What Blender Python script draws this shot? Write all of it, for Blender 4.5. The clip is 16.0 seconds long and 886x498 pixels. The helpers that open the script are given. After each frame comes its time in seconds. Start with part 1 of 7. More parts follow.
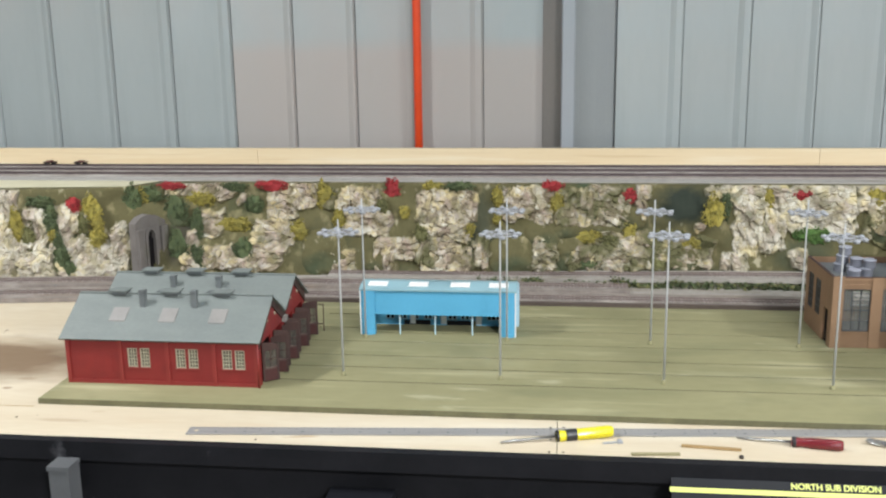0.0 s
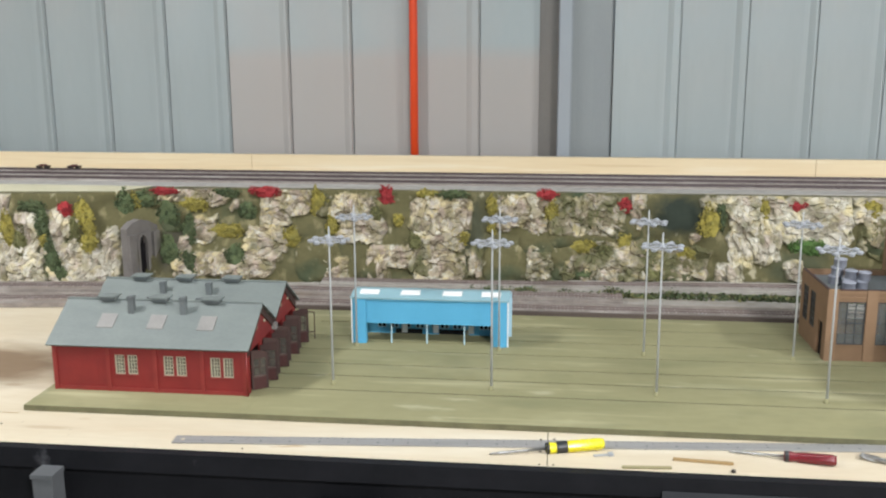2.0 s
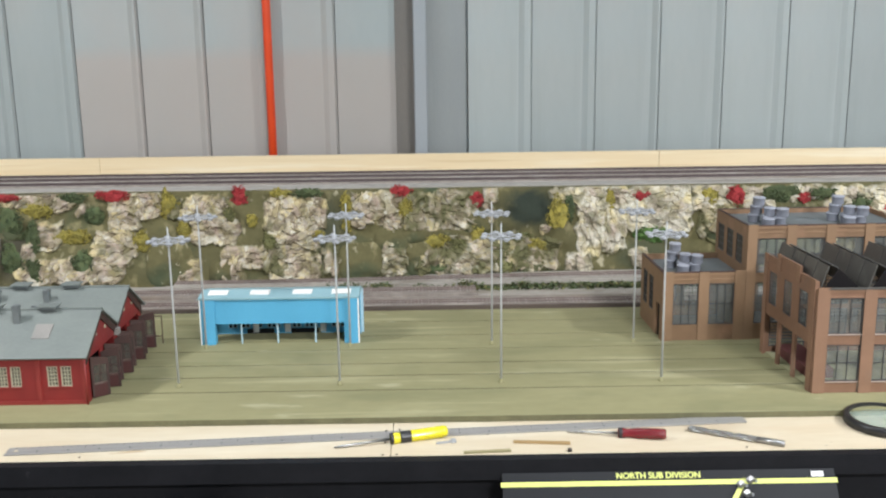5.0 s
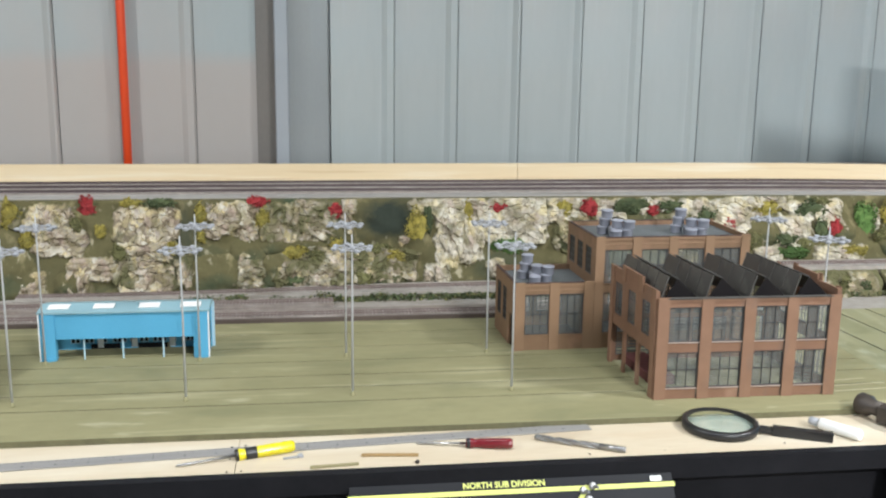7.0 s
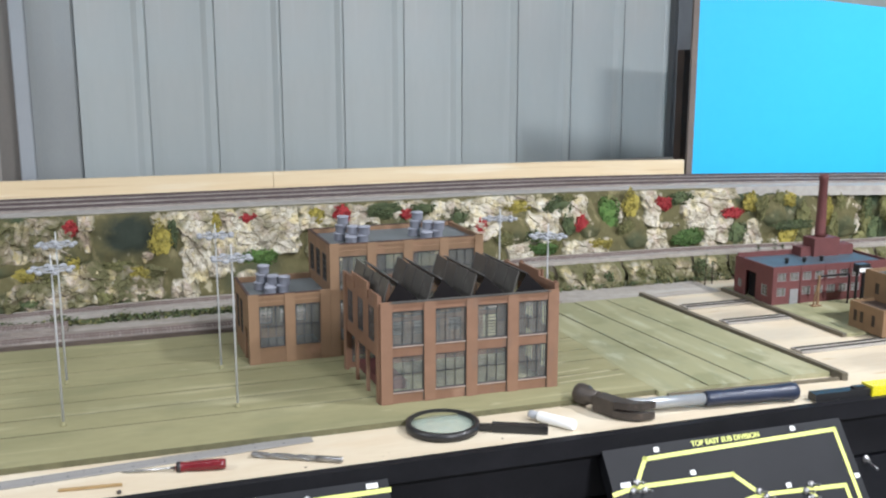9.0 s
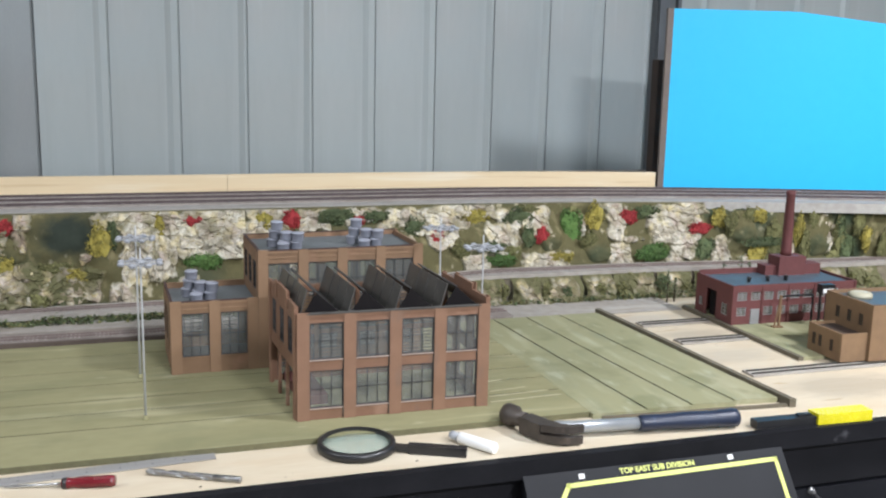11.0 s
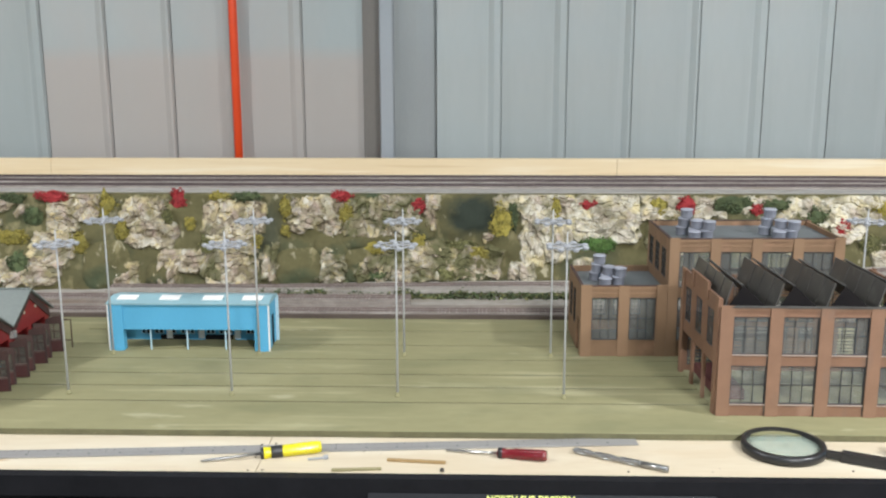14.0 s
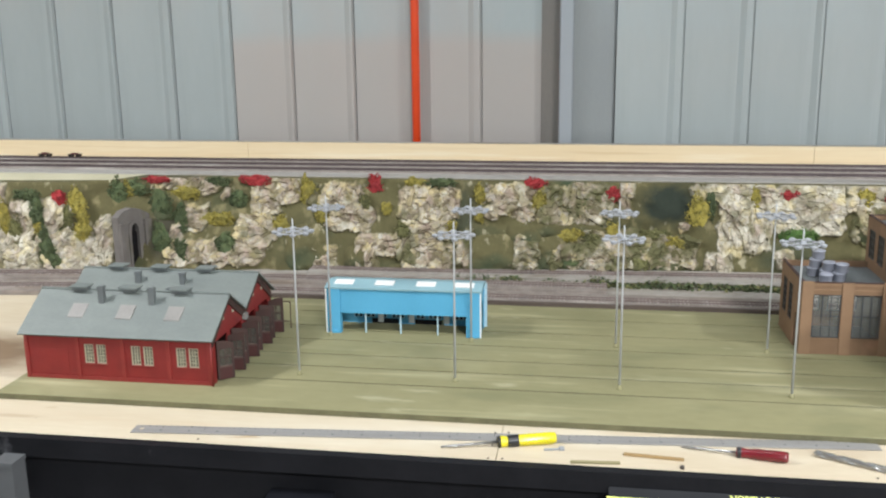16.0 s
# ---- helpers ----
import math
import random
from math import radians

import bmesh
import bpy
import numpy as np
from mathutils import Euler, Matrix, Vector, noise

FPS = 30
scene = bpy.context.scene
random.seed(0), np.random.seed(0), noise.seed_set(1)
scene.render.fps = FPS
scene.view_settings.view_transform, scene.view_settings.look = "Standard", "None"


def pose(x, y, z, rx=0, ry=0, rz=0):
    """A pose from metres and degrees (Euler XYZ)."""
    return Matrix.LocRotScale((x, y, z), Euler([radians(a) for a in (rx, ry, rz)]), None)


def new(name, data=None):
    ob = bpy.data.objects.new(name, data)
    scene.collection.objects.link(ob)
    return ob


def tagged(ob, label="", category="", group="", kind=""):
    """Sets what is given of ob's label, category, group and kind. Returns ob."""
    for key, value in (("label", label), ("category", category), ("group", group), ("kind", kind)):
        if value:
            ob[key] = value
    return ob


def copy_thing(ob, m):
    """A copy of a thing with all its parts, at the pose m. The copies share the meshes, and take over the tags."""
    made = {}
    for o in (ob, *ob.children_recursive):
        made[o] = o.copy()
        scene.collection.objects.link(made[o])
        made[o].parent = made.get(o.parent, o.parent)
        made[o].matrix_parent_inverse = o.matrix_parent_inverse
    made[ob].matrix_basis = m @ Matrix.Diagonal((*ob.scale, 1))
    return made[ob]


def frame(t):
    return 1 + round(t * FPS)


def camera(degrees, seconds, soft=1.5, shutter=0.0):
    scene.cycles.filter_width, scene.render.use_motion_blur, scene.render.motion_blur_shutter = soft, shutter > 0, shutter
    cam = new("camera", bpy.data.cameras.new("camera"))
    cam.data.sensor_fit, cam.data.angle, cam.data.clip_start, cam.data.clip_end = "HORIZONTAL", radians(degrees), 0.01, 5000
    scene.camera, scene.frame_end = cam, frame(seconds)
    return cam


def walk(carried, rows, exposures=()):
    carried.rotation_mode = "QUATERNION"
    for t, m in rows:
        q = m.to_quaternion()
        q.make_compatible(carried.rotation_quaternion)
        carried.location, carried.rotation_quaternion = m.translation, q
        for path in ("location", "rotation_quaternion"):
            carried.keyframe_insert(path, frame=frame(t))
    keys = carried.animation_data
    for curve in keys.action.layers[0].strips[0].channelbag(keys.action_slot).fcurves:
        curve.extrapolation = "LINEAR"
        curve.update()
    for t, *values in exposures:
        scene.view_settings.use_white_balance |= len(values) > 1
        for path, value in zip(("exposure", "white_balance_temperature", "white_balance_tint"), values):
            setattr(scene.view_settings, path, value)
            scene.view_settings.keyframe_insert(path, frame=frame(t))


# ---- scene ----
cam = camera(48.9, 16.0, soft=2.2)
# seconds, eye x, y, z, yaw, pitch, roll
ROWS = [
    (0.0, 0.1515, 0.1616, 1.5368, 6.829, -12.661, -0.801),
    (0.5, 0.1316, 0.1722, 1.5424, 6.516, -12.719, -0.401),
    (1.0, 0.1331, 0.1770, 1.5403, 7.707, -12.306, -0.554),
    (1.5, 0.1454, 0.1771, 1.5373, 7.709, -12.234, -0.324),
    (2.0, 0.1589, 0.1757, 1.5359, 6.685, -12.231, -0.231),
    (2.5, 0.1719, 0.1739, 1.5356, 5.722, -12.268, -0.409),
    (3.0, 0.1866, 0.1726, 1.5311, 4.447, -12.117, -0.372),
    (3.5, 0.1975, 0.1732, 1.5302, 3.295, -12.204, -0.293),
    (4.7, 0.2138, 0.1678, 1.5275, 0.455, -12.211, -0.663),
    (5.8, 0.2411, 0.1652, 1.5258, -2.831, -12.093, -0.780),
    (6.0, 0.2470, 0.1661, 1.5264, -3.519, -12.058, -0.683),
    (6.5, 0.2477, 0.1689, 1.5224, -5.939, -11.728, 0.553),
    (7.0, 0.2543, 0.1701, 1.5266, -7.899, -11.548, 0.760),
    (7.5, 0.2801, 0.1668, 1.5296, -10.305, -11.203, -0.048),
    (8.0, 0.3179, 0.1646, 1.5289, -15.236, -11.030, -0.001),
    (8.5, 0.3559, 0.1634, 1.5278, -18.042, -10.951, 0.066),
    (9.0, 0.4099, 0.1618, 1.5262, -18.559, -11.127, -0.035),
    (9.5, 0.4531, 0.1667, 1.5172, -17.531, -11.147, 0.814),
    (9.7, 0.4725, 0.1697, 1.5144, -17.486, -11.038, 1.115),
    (10.4, 0.5194, 0.1798, 1.5128, -17.776, -10.835, 1.266),
    (11.1, 0.5473, 0.1959, 1.5158, -18.197, -10.588, 1.300),
    (11.8, 0.5442, 0.2089, 1.5188, -15.618, -10.592, 1.183),
    (12.0, 0.5382, 0.2125, 1.5175, -14.125, -10.570, 1.088),
    (12.5, 0.5045, 0.2154, 1.5141, -10.308, -11.144, 0.796),
    (13.0, 0.4775, 0.2173, 1.5190, -5.932, -11.780, 0.493),
    (13.5, 0.4533, 0.2166, 1.5171, -2.494, -11.993, 0.180),
    (14.0, 0.4220, 0.2169, 1.5231, 1.629, -11.949, -0.120),
    (14.5, 0.3972, 0.2119, 1.5243, 5.057, -11.568, -0.148),
    (15.0, 0.3779, 0.2067, 1.5296, 7.242, -11.382, -0.463),
    (15.5, 0.3412, 0.2097, 1.5373, 8.845, -12.152, -0.783),
    (16.0, 0.2744, 0.1964, 1.5492, 9.133, -13.278, -0.677),
]
EXPOSURE = -0.185
# strength of the added cool glow behind the unseen south wall
COOL_GLOW = 1.0
walk(cam, [(t, pose(x, y, z, 90 + pitch, 0, yaw) @ pose(0, 0, 0, 0, 0, roll)) for t, x, y, z, yaw, pitch, roll in ROWS],
     [(0.0, EXPOSURE, 6350, 10), (3.5, EXPOSURE - 0.04, 6340, 10), (5.0, EXPOSURE, 6330, 10), (7.0, EXPOSURE - 0.03, 6300, 10), (8.0, EXPOSURE - 0.01, 6250, 11), (9.0, EXPOSURE - 0.10, 6130, 13), (9.6, EXPOSURE - 0.12, 6110, 13), (11.0, EXPOSURE - 0.20, 6120, 13), (12.0, EXPOSURE - 0.24, 6120, 13), (13.0, EXPOSURE - 0.09, 6300, 10), (14.5, EXPOSURE - 0.01, 6350, 10), (15.5, EXPOSURE - 0.03, 6350, 10), (16.0, EXPOSURE - 0.01, 6350, 10)])

# ---- light: an enclosed steel shed lit by assumed ceiling tubes, out of view ----
scene.view_settings.exposure = EXPOSURE
world = bpy.data.worlds.new("shed_air")
scene.world = world
world.use_nodes = True
world.node_tree.nodes["Background"].inputs[0].default_value = (0.6, 0.72, 0.85, 1)
world.node_tree.nodes["Background"].inputs[1].default_value = 0.05
ROOM = (-4.2, 6.2, -4.0, 3.15, 0.0, 3.3)  # x0, x1, y0, y1, floor, ceiling


def tube_lamp(x, y, power, colour, turn, length):
    data = bpy.data.lights.new("tube_light", "AREA")
    data.shape, data.size, data.size_y = "RECTANGLE", length, 0.16
    data.energy, data.color = power, colour
    ob = new("tube_light", data)
    ob.matrix_world = pose(x, y, 2.93, 0, 0, turn)
    return ob


COOL, WARM = (0.90, 0.96, 1.0), (0.98, 0.985, 0.98)
# All unseen: warm ones placed by their shadows, cool ones added as fill.
TUBES = [(-1.8, 0.9, 78, WARM, 60, 1.2), (0.4, 0.8, 20, COOL, 0, 1.25), (2.7, 0.5, 118, WARM, -60, 0.55), (1.6, -1.6, 255, WARM, 0, 0.5), (0.4, -2.4, 14, COOL, 0, 1.25)]
for tx, ty, power, colour, turn, length in TUBES:
    tube_lamp(tx, ty, power, colour, turn, length)


# ---- materials ----
def mat(name, a, b=None, rough=0.6, metal=0.0, scale=30.0, fine=350.0, bump=0.15, stretch=(1, 1, 1), rnd=0.0, island=0.0, spread=0.5,
        spots=None, spot_scale=8.0, spot_at=0.62, spot_soft=0.12, spec=0.5, coat=0.0, layers=(), stains_and_shade=(), tint=None):
    """Two base colours mixed by noise at two sizes, with a third for stains, fine relief, and a shift of value from piece to piece."""
    m = bpy.data.materials.new(name)
    m.use_nodes = True
    nt = m.node_tree
    N, L = nt.nodes, nt.links
    bsdf = N["Principled BSDF"]
    b = b or tuple(v * 0.8 for v in a)
    co = N.new("ShaderNodeTexCoord")
    mp = N.new("ShaderNodeMapping")
    mp.inputs["Scale"].default_value = stretch
    L.new(co.outputs["Object"], mp.inputs[0])
    n1, n2 = N.new("ShaderNodeTexNoise"), N.new("ShaderNodeTexNoise")
    n1.inputs["Scale"].default_value, n2.inputs["Scale"].default_value = scale, fine
    n1.inputs["Detail"].default_value, n2.inputs["Detail"].default_value = 5, 3
    for n in (n1, n2):
        L.new(mp.outputs[0], n.inputs["Vector"])
    add = N.new("ShaderNodeMath")
    add.operation = "MULTIPLY_ADD"
    L.new(n2.outputs[0], add.inputs[0])
    add.inputs[1].default_value = 0.45
    L.new(n1.outputs[0], add.inputs[2])
    rng = N.new("ShaderNodeMapRange")
    L.new(add.outputs[0], rng.inputs[0])
    rng.inputs[1].default_value, rng.inputs[2].default_value = 0.72 - 0.5 * spread, 0.72 + 0.5 * spread
    mix = N.new("ShaderNodeMix")
    mix.data_type = "RGBA"
    mix.inputs[6].default_value, mix.inputs[7].default_value = (*a, 1), (*b, 1)
    L.new(rng.outputs[0], mix.inputs[0])
    col = mix.outputs[2]
    if spots:
        n3 = N.new("ShaderNodeTexNoise")
        n3.inputs["Scale"].default_value, n3.inputs["Detail"].default_value = spot_scale, 6
        L.new(mp.outputs[0], n3.inputs["Vector"])
        r3 = N.new("ShaderNodeMapRange")
        L.new(n3.outputs[0], r3.inputs[0])
        r3.inputs[1].default_value, r3.inputs[2].default_value = spot_at, spot_at + spot_soft
        m3 = N.new("ShaderNodeMix")
        m3.data_type = "RGBA"
        L.new(r3.outputs[0], m3.inputs[0])
        L.new(col, m3.inputs[6])
        m3.inputs[7].default_value = (*spots, 1)
        col = m3.outputs[2]
    for colour, size, pull, at, soft, amount in layers:  # further blotches, stains and painted light alike: colour, size, stretch, threshold, softness, strength
        q = N.new("ShaderNodeMapping")
        q.inputs["Scale"].default_value = pull
        q.inputs["Location"].default_value = (at * 7, size * 0.13, amount * 3)
        L.new(co.outputs["Object"], q.inputs[0])
        nz, rz, mz = N.new("ShaderNodeTexNoise"), N.new("ShaderNodeMapRange"), N.new("ShaderNodeMix")
        nz.inputs["Scale"].default_value, nz.inputs["Detail"].default_value = size, 5
        L.new(q.outputs[0], nz.inputs["Vector"])
        L.new(nz.outputs[0], rz.inputs[0])
        rz.inputs[1].default_value, rz.inputs[2].default_value, rz.inputs[4].default_value = at, at + soft, amount
        mz.data_type = "RGBA"
        L.new(rz.outputs[0], mz.inputs[0])
        L.new(col, mz.inputs[6])
        mz.inputs[7].default_value = (*colour, 1)
        col = mz.outputs[2]
    for colour, place, reach, amount in stains_and_shade:  # single blots, stains and painted shade alike: colour, place, reach in x and y, strength
        q = N.new("ShaderNodeMapping")
        q.vector_type = "TEXTURE"
        q.inputs["Location"].default_value, q.inputs["Scale"].default_value = place, (*reach, 1)[:3]
        L.new(co.outputs["Object"], q.inputs[0])
        nz, sway, ball, mz = N.new("ShaderNodeTexNoise"), N.new("ShaderNodeMix"), N.new("ShaderNodeTexGradient"), N.new("ShaderNodeMix")
        nz.inputs["Scale"].default_value, nz.inputs["Detail"].default_value = 2.2, 4
        L.new(q.outputs[0], nz.inputs["Vector"])
        sway.data_type, sway.blend_type = "RGBA", "LINEAR_LIGHT"
        sway.inputs[0].default_value = 0.45
        L.new(q.outputs[0], sway.inputs[6])
        L.new(nz.outputs[1], sway.inputs[7])
        ball.gradient_type = "SPHERICAL"
        L.new(sway.outputs[2], ball.inputs[0])
        rz = N.new("ShaderNodeMapRange")
        L.new(ball.outputs[1], rz.inputs[0])
        rz.inputs[2].default_value, rz.inputs[4].default_value = 0.55, amount
        mz.data_type = "RGBA"
        L.new(rz.outputs[0], mz.inputs[0])
        L.new(col, mz.inputs[6])
        mz.inputs[7].default_value = (*colour, 1)
        col = mz.outputs[2]
    if tint:  # warm light painted into the colour below a height: colour, height, softness, strength
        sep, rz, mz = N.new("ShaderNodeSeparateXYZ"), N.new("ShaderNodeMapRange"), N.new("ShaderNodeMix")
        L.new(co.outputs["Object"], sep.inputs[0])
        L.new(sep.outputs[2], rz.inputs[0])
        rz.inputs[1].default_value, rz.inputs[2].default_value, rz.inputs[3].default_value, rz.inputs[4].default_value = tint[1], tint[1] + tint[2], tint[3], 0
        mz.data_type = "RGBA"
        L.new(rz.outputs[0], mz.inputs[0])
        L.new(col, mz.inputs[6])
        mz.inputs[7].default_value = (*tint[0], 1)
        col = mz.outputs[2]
    if rnd or island:
        src = N.new("ShaderNodeObjectInfo").outputs["Random"] if rnd else N.new("ShaderNodeNewGeometry").outputs["Random Per Island"]
        k = rnd or island
        r = N.new("ShaderNodeMapRange")
        L.new(src, r.inputs[0])
        r.inputs[3].default_value, r.inputs[4].default_value = 1 - k, 1 + k
        hsv = N.new("ShaderNodeHueSaturation")
        L.new(r.outputs[0], hsv.inputs["Value"])
        L.new(col, hsv.inputs["Color"])
        col = hsv.outputs[0]
    L.new(col, bsdf.inputs["Base Color"])
    rr = N.new("ShaderNodeMapRange")
    L.new(n2.outputs[0], rr.inputs[0])
    rr.inputs[3].default_value, rr.inputs[4].default_value = max(rough - 0.1, 0.03), min(rough + 0.12, 1)
    L.new(rr.outputs[0], bsdf.inputs["Roughness"])
    bsdf.inputs["Metallic"].default_value = metal
    bsdf.inputs["Specular IOR Level"].default_value = spec
    bsdf.inputs["Coat Weight"].default_value, bsdf.inputs["Coat Roughness"].default_value = coat, 0.1
    if bump:
        bp = N.new("ShaderNodeBump")
        bp.inputs["Strength"].default_value, bp.inputs["Distance"].default_value = bump, 0.002
        L.new(add.outputs[0], bp.inputs["Height"])
        L.new(bp.outputs[0], bsdf.inputs["Normal"])
    return m


def ramp_mat(name, stops, rough=0.85, scale=60.0, fine=300.0, bump=0.6, source="object"):
    """A surface whose pieces each take one of several colours, then are mottled."""
    m = mat(name, (1, 1, 1), (0.52, 0.49, 0.43), rough=rough, scale=scale, fine=fine, bump=bump, spread=0.4)
    N, L = m.node_tree.nodes, m.node_tree.links
    bsdf = N["Principled BSDF"]
    old = bsdf.inputs["Base Color"].links[0].from_socket
    if source == "tone":
        at = N.new("ShaderNodeAttribute")
        at.attribute_name = "tone"
        wash = N.new("ShaderNodeTexNoise")
        wash.inputs["Scale"].default_value, wash.inputs["Detail"].default_value = 70, 4
        sway = N.new("ShaderNodeMath")
        sway.operation = "MULTIPLY_ADD"
        L.new(wash.outputs[0], sway.inputs[0])
        sway.inputs[1].default_value = 0.5
        L.new(at.outputs["Fac"], sway.inputs[2])
        less = N.new("ShaderNodeMath")
        less.operation = "SUBTRACT"
        L.new(sway.outputs[0], less.inputs[0])
        less.inputs[1].default_value = 0.25
        src = less.outputs[0]
    else:
        src = N.new("ShaderNodeNewGeometry").outputs["Random Per Island"]
    ramp = N.new("ShaderNodeValToRGB")
    ramp.color_ramp.interpolation = "LINEAR"
    el = ramp.color_ramp.elements
    while len(el) < len(stops):
        el.new(0.5)
    for e, (p, c) in zip(el, stops):
        e.position, e.color = p, (*c, 1)
    L.new(src, ramp.inputs[0])
    mul = N.new("ShaderNodeMix")
    mul.data_type, mul.blend_type = "RGBA", "MULTIPLY"
    mul.inputs[0].default_value = 1
    L.new(ramp.outputs[0], mul.inputs[6])
    L.new(old, mul.inputs[7])
    col = mul.outputs[2]
    if source == "tone":
        for size, pull, at, soft, amount, colour in ((22, 0.6, 0.50, 0.16, 0.6, (0.50, 0.38, 0.32)), (20, 0.8, 0.55, 0.12, 0.75, (0.22, 0.19, 0.085)), (70, 0.45, 0.55, 0.1, 0.6, (0.26, 0.22, 0.15)), (18, 1.0, 0.55, 0.12, 0.6, (0.68, 0.57, 0.28))):
            co = N.new("ShaderNodeTexCoord")
            mp = N.new("ShaderNodeMapping")
            mp.inputs["Scale"].default_value = (1, 1, pull)
            mp.inputs["Location"].default_value = (size * 0.31, 0, size * 0.17)
            wash = N.new("ShaderNodeTexNoise")
            wash.inputs["Scale"].default_value, wash.inputs["Detail"].default_value = size, 4
            L.new(co.outputs["Object"], mp.inputs[0])
            L.new(mp.outputs[0], wash.inputs["Vector"])
            mr = N.new("ShaderNodeMapRange")
            L.new(wash.outputs[0], mr.inputs[0])
            mr.inputs[1].default_value, mr.inputs[2].default_value, mr.inputs[4].default_value = at, at + soft, amount
            mo = N.new("ShaderNodeMix")
            mo.data_type = "RGBA"
            L.new(mr.outputs[0], mo.inputs[0])
            L.new(col, mo.inputs[6])
            mo.inputs[7].default_value = (*colour, 1)
            col = mo.outputs[2]
        bare = N.new("ShaderNodeAttribute")
        bare.attribute_name = "bare"
        mo = N.new("ShaderNodeMix")
        mo.data_type = "RGBA"
        L.new(bare.outputs["Fac"], mo.inputs[0])
        mo.inputs[6].default_value = (0.11, 0.105, 0.045, 1)
        L.new(col, mo.inputs[7])
        col = mo.outputs[2]
    L.new(col, bsdf.inputs["Base Color"])
    if source == "tone":  # chipped facets
        co, mp, vo, bp = N.new("ShaderNodeTexCoord"), N.new("ShaderNodeMapping"), N.new("ShaderNodeTexVoronoi"), N.new("ShaderNodeBump")
        mp.inputs["Scale"].default_value = (1, 1, 0.75)
        vo.distance, vo.inputs["Scale"].default_value = "CHEBYCHEV", 140
        bp.inputs["Strength"].default_value, bp.inputs["Distance"].default_value = 0.5, 0.003
        L.new(co.outputs["Object"], mp.inputs[0])
        L.new(mp.outputs[0], vo.inputs["Vector"])
        L.new(vo.outputs["Distance"], bp.inputs["Height"])
        L.new(bsdf.inputs["Normal"].links[0].from_socket, bp.inputs["Normal"])
        L.new(bp.outputs[0], bsdf.inputs["Normal"])
    return m


def glass(name, tint=(0.85, 0.92, 0.92), alpha=0.35, rough=0.08):
    m = bpy.data.materials.new(name)
    m.use_nodes = True
    N, L = m.node_tree.nodes, m.node_tree.links
    b = N["Principled BSDF"]
    b.inputs["Base Color"].default_value = (*tint, 1)
    b.inputs["Roughness"].default_value = rough
    tr, mx = N.new("ShaderNodeBsdfTransparent"), N.new("ShaderNodeMixShader")
    mx.inputs[0].default_value = alpha
    L.new(tr.outputs[0], mx.inputs[1])
    L.new(b.outputs[0], mx.inputs[2])
    L.new(mx.outputs[0], N["Material Output"].inputs[0])
    return m


M = {}
# The broad warm layer paints uneven bounced light into the cladding.
M["steel_sheet"] = mat("painted_steel_sheet", (0.418, 0.458, 0.453), (0.388, 0.428, 0.424), rough=0.45, coat=1.0, scale=3, fine=60, bump=0.03, stretch=(1, 1, 0.25), rnd=0.05, spots=(0.33, 0.34, 0.33), spot_scale=5, spot_at=0.68, layers=[((0.46, 0.425, 0.395), 1.6, (1, 1, 0.9), 0.50, 0.2, 0.5), ((0.36, 0.395, 0.39), 16, (1.5, 1, 0.06), 0.54, 0.12, 0.45), ((0.47, 0.50, 0.50), 22, (1.5, 1, 0.05), 0.58, 0.1, 0.4)])
# Warm light on the lower wall is painted into this copy's colour.
M["steel_sheet_warm_light"] = mat("warm_light_steel_sheet", (0.418, 0.458, 0.453), (0.388, 0.428, 0.424), rough=0.45, coat=1.0, scale=3, fine=60, bump=0.03, stretch=(1, 1, 0.25), rnd=0.05, layers=[((0.47, 0.43, 0.40), 2.5, (1, 1, 0.6), 0.40, 0.25, 0.6)], tint=((0.475, 0.42, 0.385), 1.47, 0.05, 0.75))
M["steel_dark"] = mat("dark_steel", (0.12, 0.13, 0.14), (0.09, 0.095, 0.1), rough=0.45, scale=8, bump=0.05)
M["steel_column"] = mat("grey_steel_column", (0.335, 0.355, 0.355), (0.295, 0.312, 0.312), rough=0.35, coat=1.0, metal=0.1, scale=6, bump=0.04, stretch=(1, 1, 0.2))
# Brown stands for the shade and dark reflection on the column's left strip.
M["flashing_shaded"] = mat("shaded_brown_flashing", (0.25, 0.225, 0.20), (0.20, 0.182, 0.165), rough=0.5, coat=0.3, scale=6, bump=0.04, stretch=(1, 1, 0.2))
M["nosing"] = mat("pale_blue_grey_steel", (0.37, 0.395, 0.42), (0.33, 0.355, 0.38), rough=0.35, coat=0.6, scale=6, bump=0.03, stretch=(1, 1, 0.2))
M["orange"] = mat("orange_painted_pipe", (0.86, 0.085, 0.02), (0.75, 0.07, 0.015), rough=0.4, scale=10, bump=0.05)
M["concrete"] = mat("concrete_floor", (0.22, 0.21, 0.2), (0.16, 0.155, 0.15), rough=0.8, scale=3, fine=90, bump=0.2)
M["ceiling"] = mat("ceiling_sheet", (0.5, 0.5, 0.48), (0.45, 0.45, 0.43), rough=0.6, scale=2, fine=40, bump=0.05)
